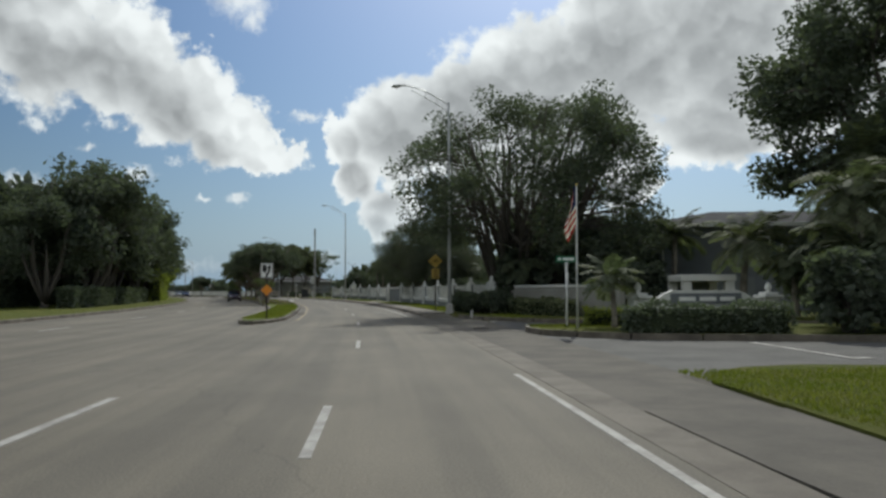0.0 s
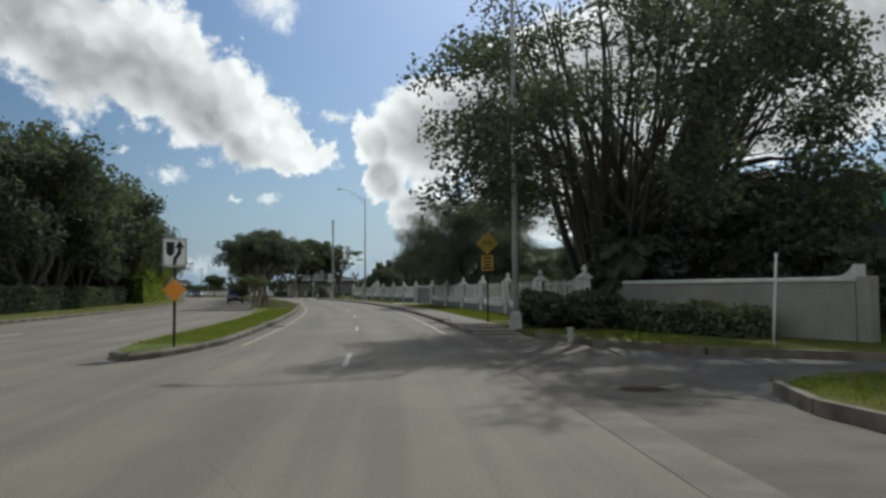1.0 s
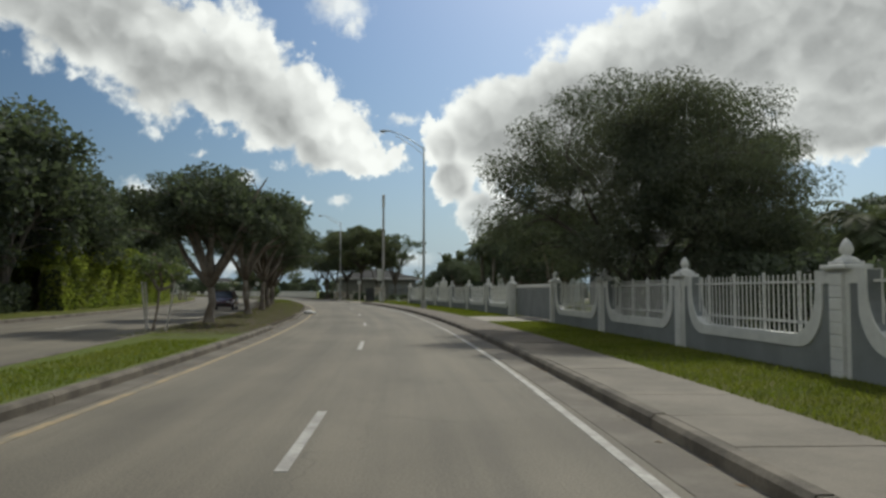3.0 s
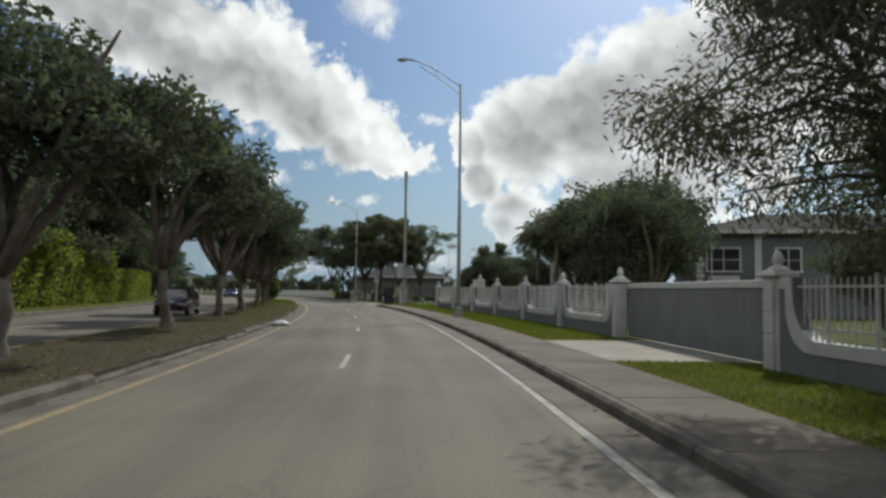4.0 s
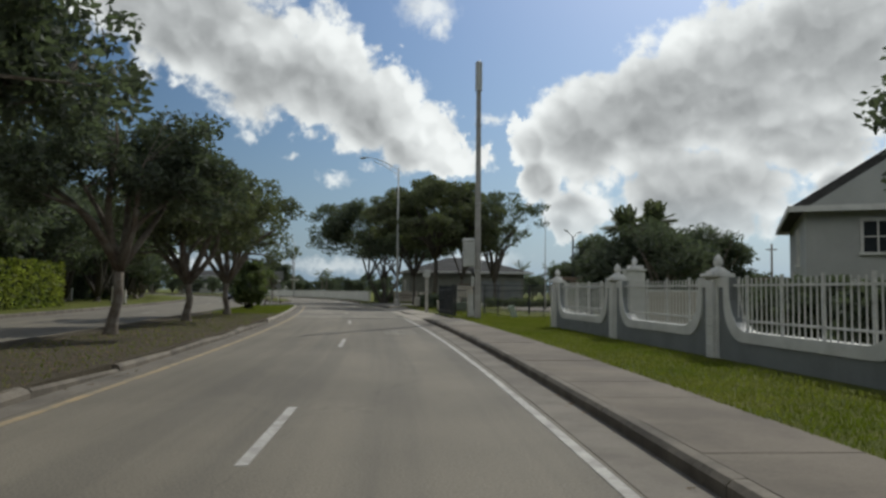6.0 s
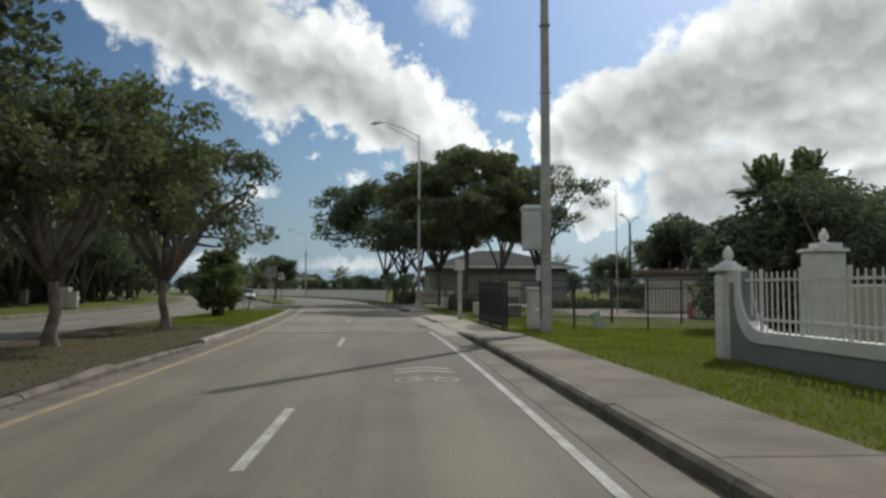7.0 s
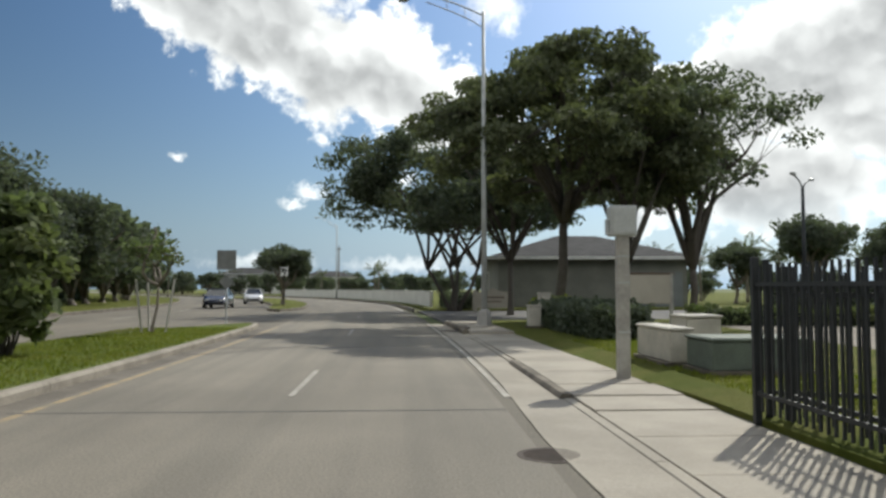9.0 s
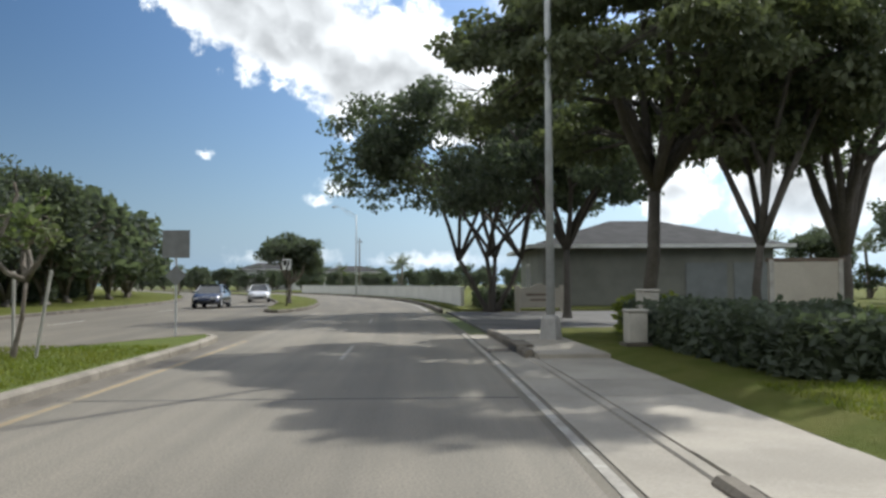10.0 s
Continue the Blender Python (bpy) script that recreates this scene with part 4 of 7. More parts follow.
M["median"] = two_ground("median_grass_and_shaded_soil")
structure("ground_median", ribbon(bmesh.new(), 32.4, 155.5, lambda s: med_left(s) + 0.12, lambda s: med_right(s) - 0.12, -0.2, 0.15, 1.0), M["median"], "median strip of thin grass and leaf-strewn soil, darkened for tree shade", "median")
svals = [32.2, 33.0, 34.5, 37] + list(np.arange(40, 153, 3.0)) + [153, 155, 155.6]
right_pts = [tuple(at(s, med_right(s))[:2]) for s in svals]
left_pts = [tuple(at(s, med_left(s))[:2]) for s in svals]
cut = next(i for i, s_ in enumerate(svals) if s_ > 126)
early = next(i for i, s_ in enumerate(svals) if s_ > 74)
kerb_run("stained concrete kerb round the median", left_pts[:1] + right_pts[:early + 1], 0.16, 0.155, -1)
kerb_run("broken sunken concrete kerb along the bare median", right_pts[early:cut + 1], 0.16, 0.155, -1, worn=0.1)
kerb_run("concrete kerb round the median's end, coloured as in sun", right_pts[cut:] + left_pts[-1:], 0.16, 0.155, -1, "kerb_sunlit")
kerb_run("concrete kerb on the far side of the median", left_pts, 0.16, 0.16, 1)
# second median
m2l = lerp_table([172, 173.5, 177, 200, 320], [-5.0, -5.7, -6.2, -7.5, -8.0])
m2r = lerp_table([172, 173.5, 177, 200, 320], [-4.8, -4.2, -3.7, -3.6, -3.6])
structure("ground_median_far", ribbon(bmesh.new(), 172.2, 320, lambda s: m2l(s) + 0.1, lambda s: m2r(s) - 0.1, -0.2, 0.15, 2.0), M["grass"], "grassy median strip further on", "median")
s2 = [172, 173.5, 175, 177] + list(range(182, 320, 6))
kerb_run("concrete kerb round the far median", [tuple(at(s, m2l(s))[:2]) for s in s2[::-1]] + [tuple(at(s, m2r(s))[:2]) for s in s2], 0.16, 0.155, -1)

# pavement slabs on the right-hand side
walk_root = thing("pavement", (0, 0, 0), 0, "pale concrete pavement of jointed slabs", "pavement", "", "structure")


def pave(s0, s1, o0, o1, z=0.152, step=1.5, mat="concrete"):
    n = max(1, round((s1 - s0) / step))
    for i in range(n):
        a, b = s0 + (s1 - s0) * i / n + 0.007, s0 + (s1 - s0) * (i + 1) / n - 0.007
        part("paving_slab", ribbon(bmesh.new(), a, b, o0, o1, -0.2, z + random.uniform(-0.003, 0.003), 3.0), M[mat], walk_root)


for s_, z_ in ((37.4, 0.03), (38.6, 0.07), (39.8, 0.115)):
    pave(s_, s_ + 1.2, 3.66, 5.0, z_)
pave(41.0, 63.5, 3.66, 5.0)
pave(63.5, 123.0, 3.66, 5.0, 0.152, 1.5, "concrete_dirty")
pave(123.0, 129.0, 3.66, 5.0)
for s_, e_, z_ in ((129.0, 129.8, 0.12), (129.8, 130.6, 0.085), (130.6, 131.6, 0.055), (131.6, 137.0, 0.028), (137.0, 138.0, 0.045), (138.0, 139.0, 0.06)):
    pave(s_, e_, 3.66, 5.0 if s_ < 131 else 5.1, z_, 1.5, "concrete_new")
pave(139.0, 142.0, 3.66, 5.0, 0.065, 1.5, "concrete_new")
pave(142.0, 143.0, 3.66, 5.0, 0.055, 1.5, "concrete_new")
pave(143.0, 150.0, 3.66, 5.0, 0.045, 1.5, "concrete_new")
pave(150.0, 156.6, 3.66, 5.0, 0.12, 1.5, "concrete_new")
structure("pavement_near", ribbon(bmesh.new(), -40, 8.5, lambda s: 3.66 if s < 2.9 else 3.525, 5.25, -0.2, 0.02, 3.0), M["apron"], "worn dark concrete pavement on the near corner", "pavement")
# concrete bedding under the slab joints
structure("pavement_bed", ribbon(bmesh.new(), 41, 129, 3.6, 5.0, -0.25, 0.09, 3.0), M["kerb"], "dark bedding under the pavement joints", "pavement")
structure("pavement_bed_drives", ribbon(bmesh.new(), 129.01, 156.5, 3.66, 5.0, -0.25, 0.016, 3.0), M["kerb"], "dark bedding under the pavement joints at the drives", "pavement")
# drive through the garden wall
bm = bmesh.new()
a0, a1, a2, a3 = at(78.6, 5.02), at(84.3, 5.02), at(85.3, 12), at(78.0, 12)
slab(bm, [tuple(a0[:2]), tuple(a1[:2]), tuple(a2[:2]), tuple(a3[:2])], -0.2, 0.156)
structure("pavement_drive", bm, M["concrete_new"], "pale concrete drive up to the gate", "drive")


# ---- road markings ----
def line(label, s0, s1, o, width=0.12, mat="white_line", z=0.005, step=2.0):
    return structure("road_line", ribbon(bmesh.new(), s0, s1, o - width / 2, o + width / 2, 0.0, z + (0.004 if s0 > 134 and s1 < 172 and o > -4 else 0), step), M[mat], label, "road marking")


for i in range(-3, 20):
    s_far = 9.36 + i * 12.0
    kind_len = 2.9
    if i < 14:
        if s_far < 132:
            line("worn white lane dash on the asphalt", s_far - kind_len, s_far, -0.16 if i == 0 else 0.0, 0.11)
        else:
            line("almost worn away lane dash on the pale road", s_far - kind_len, s_far, 0.0, 0.08, "white_faint")
edge_o = lerp_table([40, 50, 62, 95, 115, 132], [2.76, 2.79, 2.86, 2.93, 2.78, 2.72])
structure("road_line", ribbon(bmesh.new(), 40.0, 132.0, lambda s: edge_o(s) - 0.055, lambda s: edge_o(s) + 0.055, 0.0, 0.0065, 2.0), M["white_line"], "worn white edge line beside the gutter", "road marking")
line("worn white edge line beside the gutter", -40.0, 12.5, 2.76, 0.11)
line("worn white edge line beside the gutter", 138.2, 157.0, 2.84, 0.1, "white_faint")
line("worn white edge line past the drive", 173.0, 320.0, 2.76, 0.11)
line("worn yellow edge line along the median", 36.0, 155.0, -2.82, 0.12, "yellow_line")
line("white lane line of the turning lane", 3.5, 10.4, -3.05, 0.13)
line("white lane line of the turning lane", -8.5, -1.5, -3.05, 0.13)
for i in range(-3, 24):
    line("white lane dash of the opposite lanes", i * 12.2 + 4, i * 12.2 + 7, -11.4, 0.12)
line("white stop line in the side street", 14.3, 14.6, 10.2, 0.5)
bm = bmesh.new()
slab(bm, [(8.1, 20.1), (8.25, 20.1), (8.42, 15.3), (8.27, 15.3)], -0.01, 0.0)
structure("road_line", bm, M["white_line"], "worn white line in the side street", "road marking")


def ring(bm, cx, cy, r, w, z, n=20):
    a = [(bm.verts.new((cx + (r - w) * math.cos(t), cy + (r - w) * 1.35 * math.sin(t), z)), bm.verts.new((cx + r * math.cos(t), cy + r * 1.35 * math.sin(t), z))) for t in [2 * math.pi * k / n for k in range(n)]]
    for k in range(n):
        b, c = a[k], a[(k + 1) % n]
        bm.faces.new((b[0], b[1], c[1], c[0]))


def bar(bm, x0, y0, x1, y1, w, z):
    d = Vector((x1 - x0, y1 - y0)).normalized()
    nx, ny = -d.y * w / 2, d.x * w / 2
    bm.faces.new([bm.verts.new((x, y, z)) for x, y in ((x0 - nx, y0 - ny), (x1 - nx, y1 - ny), (x1 + nx, y1 + ny), (x0 + nx, y0 + ny))])


def bike_shape(bm, k, z, wheels=True):
    """A bicycle outline k metres between its hubs, in the plane."""
    for sx in (-0.5, 0.5) if wheels else ():
        ring(bm, sx * k, 0, 0.34 * k, 0.06 * k, z)
    for x0, y0, x1, y1 in ((-0.5, 0, -0.05, 0.0), (-0.05, 0, 0.36, 0.5), (-0.25, 0.5, 0.36, 0.5), (-0.5, 0, -0.25, 0.5), (-0.25, 0.5, -0.05, 0), (0.36, 0.5, 0.5, 0), (0.36, 0.5, 0.33, 0.72), (0.33, 0.72, 0.18, 0.74), (-0.25, 0.5, -0.27, 0.64), (-0.38, 0.64, -0.16, 0.64)):
        bar(bm, x0 * k, y0 * k, x1 * k, y1 * k, 0.06 * k, z)


for s in (45.6, 119.9):
    root = thing("bicycle_lane_mark", at(s, 1.75, 0.006), turn_at(s), "worn white bicycle and chevron painted on the asphalt", "road marking", "bicycle marks")
    for sx in (-0.3, 0.3):
        bm = bmesh.new()
        ring(bm, sx, 0, 0.2, 0.036, 0)
        part("wheel_mark", bm, M["white_mark"], root)
    bm = bmesh.new()
    bike_shape(bm, 0.6, 0, False)
    part("frame_mark", bm, M["white_mark"], root)
    bm = bmesh.new()
    for dy in (1.0, 1.5):
        bar(bm, -0.5, dy, 0, dy + 0.35, 0.12, 0)
        bar(bm, 0.0, dy + 0.35, 0.5, dy, 0.12, 0)
    part("chevron", bm, M["white_mark"], root)


def manhole(loc, r=0.34):
    root = thing("manhole_cover", loc, 0, "rusty round iron manhole cover set in the ground", "manhole cover", "manhole covers")
    bm = bmesh.new()
    lathe(bm, [(r, -0.02), (r, 0.0), (r * 0.94, 0.004), (r * 0.9, 0.002), (0.02, 0.002)], 20)
    part("lid", bm, M["iron"], root)
    bm = bmesh.new()
    for k in range(-3, 4):
        w = math.sqrt(max(0.01, (r * 0.8) ** 2 - (k * r * 0.23) ** 2))
        box(bm, -w, w, k * r * 0.23 - 0.012, k * r * 0.23 + 0.012, 0.001, 0.008)
    part("tread", bm, M["iron"], root)


manhole((1.35, 27.3, 0.006), 0.38)
manhole((-27.6, 136.1, 0.006), 0.3)


def drain(s, o, rz):
    root = thing("storm_drain", at(s, o, 0.0), rz, "iron gutter grating and kerb opening, their shade drawn black", "storm drain", "storm drains")
    bm = bmesh.new()
    for k in range(9):
        box(bm, -0.26, 0.26, -0.42 + k * 0.1, -0.37 + k * 0.1, -0.01, 0.014)
    box(bm, -0.28, -0.25, -0.46, 0.46, -0.01, 0.016)
    box(bm, 0.25, 0.28, -0.46, 0.46, -0.01, 0.016)
    part("grating", bm, M["iron"], root)
    # black plates stand for the shade in the pit and the kerb opening
    part("pit_shade", boxes((-0.25, 0.25, -0.44, 0.44, -0.02, 0.008)), M["sign_black"], root)
    part("inlet_shade", boxes((0.268, 0.30, -0.55, 0.55, 0.012, 0.13)), M["sign_black"], root)
    part("lintel", boxes((0.26, 0.62, -0.7, 0.7, 0.13, 0.178), bevel=0.01), M["kerb"], root)


drain(48.0, 3.22, turn_at(48))
drain(152, 3.2, turn_at(152))
drain(46.2, -3.08, turn_at(46.2) + 180)


# ---- garden wall with railings ----
def wall_profile(L, w, zb, rx, rz_, k=7):
    left = [(w + rx - rx * math.sin(a), zb + rz_ - rz_ * math.cos(a)) for a in [math.pi / 2 * i / k for i in range(k + 1)]]
    return left, [(L - x, z) for x, z in left]


bar_mesh = mesh_of("railing_bar", boxes((-0.011, 0.011, -0.011, 0.011, 0, 1.0)), M["rail_white"])
wide_bar_mesh = mesh_of("railing_upright", boxes((-0.035, 0.035, -0.02, 0.02, 0, 1.0)), M["rail_white"])


def wall_bay(p0, p1, label):
    """One bay from post to post: grey wall with a U-shaped dip, white band round the dip, white railing in it."""
    d = Vector((p1 - p0)[:2])
    L = d.length - 0.46
    rz = math.degrees(math.atan2(d.y, d.x))
    u = d.normalized()
    root = thing("garden_wall_bay", (p0.x + u.x * 0.23, p0.y + u.y * 0.23, 0.146), rz, label, "wall", "garden wall bays")
    top, zb, w, rx, rr = 1.575, 0.56, 0.42, 0.72, 0.74
    left, right = wall_profile(L, w, zb, rx, rr)
    dip = [(w, top)] + left[::-1] + right + [(L - w, top)]
    bm = bmesh.new()
    prism(bm, [(0, -0.15), (0, top)] + dip + [(L, top), (L, -0.15)], -0.1, 0.1)
    part("wall_panel", bm, M["wall_grey"], root)
    # the band
    b = 0.19
    left2, right2 = wall_profile(L, w - b, zb - b, rx, rr)
    bm = bmesh.new()
    prism(bm, [(0, top + 0.012), (w - 0.004, top + 0.012)] + [(x - 0.004, z + 0.004) for x, z in left[::-1]] + [(x + 0.004, z + 0.004) for x, z in right] + [(L - w + 0.004, top + 0.012), (L, top + 0.012), (L, top - b), (L - w + b, top - b)] + right2[::-1] + left2 + [(w - b, top - b), (0, top - b)], -0.13, 0.13)
    part("band", bm, M["white_paint"], root, "white-painted moulded band")
    bm = bmesh.new()
    box(bm, w - 0.1, L - w + 0.1, -0.02, 0.02, 1.4, 1.44)
    box(bm, w + 0.45, L - w - 0.45, -0.02, 0.02, 0.74, 0.78)
    part("rail", bm, M["rail_white"], root)
    n = max(4, int((L - 2 * w) / 0.165))
    for i in range(1, n):
        x = w + (L - 2 * w) * i / n
        e = min(x - w, L - w - x)
        z0 = zb + 0.05 if e > rx else zb + 0.02 + rr * (1 - math.sqrt(max(0, 1 - ((rx - e) / rx) ** 2)))
        wide = i % 7 == 4
        share("railing_upright" if wide else "railing_bar", wide_bar_mesh if wide else bar_mesh, root, Matrix.Translation((x, 0, z0 - 0.05)) @ Matrix.Diagonal((1, 1, 1.6 - z0 + (0.05 if wide else 0), 1)))
    return root


block_mesh = mesh_of("block", boxes((-0.165, 0.165, -0.14, 0.2, -0.09, 0.086), bevel=0.01), M["white_paint"])


def wall_post(s, o=7.5):
    """A pilaster of white blocks, proud of the wall on the road's side, with a stepped cap and an acorn."""
    q = at(s, o)
    root = thing("garden_wall_post", (q.x, q.y, 0.146), turn_at(s) + 90, "white block post with an acorn finial", "post", "garden wall posts")
    for k in range(9):
        share("block", block_mesh, root, Matrix.Translation((0, 0, k * 0.18)))
    part("pier", boxes((-0.232, 0.232, -0.128, 0.128, -0.1, 1.585), bevel=0.008), M["white_paint"], root)
    bm = bmesh.new()
    box(bm, -0.33, 0.33, -0.2, 0.24, 1.59, 1.66, 0.014)
    box(bm, -0.2, 0.2, -0.16, 0.18, 1.66, 1.71, 0.012)
    part("cap", bm, M["white_paint"], root)
    bm = bmesh.new()
    lathe(bm, [(0.175, 1.705), (0.17, 1.73), (0.12, 1.765), (0.065, 1.79), (0.06, 1.805), (0.09, 1.84), (0.1, 1.89), (0.085, 1.95), (0.05, 2.01), (0.012, 2.05)], 14)
    part("finial", bm, M["white_paint"], root, smooth=True)
    return q


POSTS_A = [(s, 7.5) for s in (40.6, 46.6, 52.8, 59.1, 65.1, 71.1, 77.2)]
POSTS_B = [(86.0, 7.7), (92.4, 7.78), (98.7, 7.85), (104.8, 7.85), (110.4, 7.7), (115.8, 7.52), (121.35, 7.36)]
for group in (POSTS_A, POSTS_B):
    for s, o in group:
        wall_post(s, o)
    for a, b in zip(group, group[1:]):
        wall_bay(at(*a), at(*b), "grey wall bay with a curved dip and white railing")
# gate between the two runs, and the wall returns
g0, g1 = at(77.2, 7.8), at(86.0, 7.98)
d = (g1 - g0)
root = thing("sliding_gate", (g0.x, g0.y, 0.156), math.degrees(math.atan2(d.y, d.x)), "solid grey sliding gate with a white top rail", "gate")
LG = d.length
part("gate_leaf", boxes((0.2, LG - 0.2, 0.02, 0.1, 0.03, 1.4), bevel=0.01), M["wall_grey"], root)
part("top_rail", boxes((0.15, LG - 0.15, -0.02, 0.14, 1.4, 1.55), bevel=0.015), M["white_paint"], root)
for k in range(5):
    part("stiffener", boxes((0.3 + k * (LG - 0.7) / 4, 0.38 + k * (LG - 0.7) / 4, -0.03, 0.02, 0.05, 1.39)), M["wall_dark"], root)

# white pillar with a finial and the tan garden wall behind it
root = thing("garden_pillar", (-15.3, 129.3, 0.146), 14, "white square garden pillar with stepped cap and finials", "pillar")
part("shaft", boxes((-0.42, 0.36, -0.34, 0.34, -0.1, 2.15), bevel=0.02), M["white_paint"], root)
part("cap", boxes((-0.48, 0.42, -0.42, 0.42, 2.15, 2.24), (-0.25, 0.32, -0.28, 0.28, 2.24, 2.38), bevel=0.015), M["white_paint"], root)
bm = bmesh.new()
lathe(bm, [(0.15, 2.37), (0.07, 2.42), (0.06, 2.44), (0.12, 2.5), (0.11, 2.6), (0.05, 2.7), (0.012, 2.75)], 12)
part("finial", bm, M["white_paint"], root, smooth=True)
root = thing("garden_wall_tan", (-14.9, 129.3, 0.146), -14, "low tan rendered garden wall beside the pillar", "wall")
part("wall_panel", boxes((0, 10.0, -0.1, 0.1, -0.1, 1.3)), M["wall_tan"], root)
part("coping", boxes((0, 10.05, -0.13, 0.13, 1.3, 1.38), bevel=0.02), M["wall_white"], root)

# plain wall with white coping behind the hedge at the corner
c0, c1 = Vector((2.6, 44.6, 0)), Vector((7.9, 34.4, 0))
d = c1 - c0
root = thing("corner_wall", (c0.x, c0.y, 0.146), math.degrees(math.atan2(d.y, d.x)), "beige-grey corner wall with white rounded coping", "wall")
part("wall_panel", boxes((0, d.length, -0.1, 0.1, -0.1, 1.36)), M["wall_corner"], root)
part("coping", boxes((-0.05, d.length + 0.05, -0.16, 0.16, 1.36, 1.5), bevel=0.04), M["white_paint"], root)
part("scroll", prism(bmesh.new(), [(d.length - 0.5, 1.5), (d.length - 0.3, 1.53), (d.length - 0.12, 1.62), (d.length, 1.78), (d.length + 0.1, 1.78), (d.length + 0.1, 1.5)], -0.15, 0.15), M["white_paint"], root, "white coping scrolled up at the end")
part("end_pillar", boxes((d.length + 0.06, d.length + 0.4, -0.18, 0.18, -0.1, 1.5), bevel=0.03), M["wall_corner"], root)


# ---- lamps, poles ----
def street_lamp(foot, head, label, base=True, r=0.105):
    """A tall steel pole with a truss arm that carries a cobra head."""
    foot, head = Vector(foot), Vector(head)
    rz = math.degrees(math.atan2(head.y - foot.y, head.x - foot.x))
    root = thing("street_lamp", foot, rz, label, "street lamp", "street lamps")
    reach = math.hypot(head.x - foot.x, head.y - foot.y)
    hz = head.z - foot.z
    top = hz - 1.35
    bm = bmesh.new()
    tube(bm, [(0, 0, -0.1), (0, 0, top * 0.5), (0, 0, top + 0.25)], [r, r * 0.8, r * 0.55], 12)
    part("pole", bm, M["galv"], root, smooth=True)
    if base:
        bm = bmesh.new()
        lathe(bm, [(0.285, -0.05), (0.28, 0.05), (0.235, 0.46), (0.18, 0.53), (0.135, 0.55)], 4, Matrix.Rotation(math.pi / 4, 4, "Z"))
        part("base", bm, M["pole_concrete"], root, "square tapered concrete base")
    bm = bmesh.new()
    pts = [(reach * 0.86 * u, 0, top + 0.1 + 1.2 * math.sin(u * math.pi / 2 * 0.92)) for u in np.linspace(0, 1, 9)]
    tube(bm, pts, 0.03, 6)
    low = [(reach * 0.86 * u, 0, top - 0.35 + (1.65 - 0.02) * (u ** 0.85)) for u in np.linspace(0, 0.8, 7)]
    tube(bm, low, 0.022, 6)
    for u in (0.25, 0.5):
        tube(bm, [(reach * 0.86 * u, 0, top + 0.1 + 1.2 * math.sin(u * math.pi / 2 * 0.92)), (reach * 0.86 * u, 0, top - 0.35 + 1.63 * (u ** 0.85))], 0.015, 5)
    part("arm", bm, M["galv"], root, smooth=True)
    bm = bmesh.new()
    lathe(bm, [(0.03, -0.14), (0.06, -0.1), (0.085, 0.1), (0.15, 0.3), (0.16, 0.5), (0.1, 0.64), (0.02, 0.68)], 10, Matrix.Translation((reach * 0.84, 0, hz - 0.05)) @ Matrix.Rotation(math.pi / 2 + 0.08, 4, "Y") @ Matrix.Diagonal((0.55, 1, 1, 1)))
    part("lamp_head", bm, M["box_grey"], root, smooth=True)
    bm = bmesh.new()
    lathe(bm, [(0.14, 0), (0.12, -0.06), (0.05, -0.09)], 10, Matrix.Translation((reach * 0.84 + 0.4, 0, hz - 0.11)))
    part("lens", bm, M["lamp_glass"], root, smooth=True)
    return root


street_lamp((0.35, 40.7, 0.146), (-2.6, 41.1, 12.76), "tall grey steel street lamp on a concrete base")
street_lamp((-13.25, 102.2, 0.146), (-16.1, 101.1, 12.93), "tall grey steel street lamp on a concrete base")
street_lamp((-33.75, 155.2, 0.146), (-37.1, 155.6, 12.45), "tall grey steel street lamp on a concrete base")
q = at(217, 4.4)
street_lamp((q.x, q.y, 0.12), (q.x - 2.6, q.y - 1, 11.0), "distant grey steel street lamp beside the wall", False)
q = at(262, -16.6)
street_lamp((q.x, q.y, 0.15), (q.x + 2.2, q.y + 1.2, 10.0), "distant grey steel street lamp across the road", False)
q = at(330, 4.4)
street_lamp((q.x, q.y, 0.12), (q.x - 2.2, q.y - 1.2, 10.0), "very distant steel street lamp", False)

# utility pole with the equipment box
root = thing("utility_pole", (-22.3, 131.0, 0.146), 14, "square grey concrete utility pole", "utility pole")
bm = bmesh.new()
prof = [(0.145, -0.2), (0.13, 4.0), (0.1, 11.7)]
lathe(bm, [(r * 1.41, z) for r, z in prof], 4, Matrix.Rotation(math.pi / 4, 4, "Z"))
part("shaft", bm, M["pole_concrete"], root)
bm = bmesh.new()
lathe(bm, [(0.16, 10.6), (0.16, 11.95), (0.1, 12.0)], 10)
part("top_sleeve", bm, M["box_grey"], root, "grey cylindrical aerial sleeve")
bm = bmesh.new()
box(bm, -0.68, -0.15, -0.26, 0.26, 2.38, 3.55, 0.02)
cab = part("equipment_box", bm, M["box_grey"], root, "grey steel equipment cabinet")
part("hood", boxes((-0.72, -0.14, -0.3, 0.3, 3.5, 3.68), bevel=0.06), M["box_grey"], cab)
part("door", boxes((-0.66, -0.17, -0.285, -0.26, 2.44, 3.46), bevel=0.008), M["box_grey"], cab)
part("latch", boxes((-0.6, -0.56, -0.31, -0.285, 2.9, 3.12)), M["galv"], cab)
part("bracket", boxes((-0.2, -0.12, -0.12, 0.12, 2.6, 2.7), (-0.2, -0.12, -0.12, 0.12, 3.2, 3.3)), M["galv"], root)
bm = bmesh.new()
for dx in (-0.42, -0.34, -0.26):
    tube(bm, [(dx, 0.0, 2.4), (dx, 0.0, 2.3), (dx * 0.7, -0.02, 2.15), (-0.17, -0.02, 2.02), (-0.165, -0.02, 0.4)], 0.022, 6)
part("conduit", bm, M["black_metal"], root)
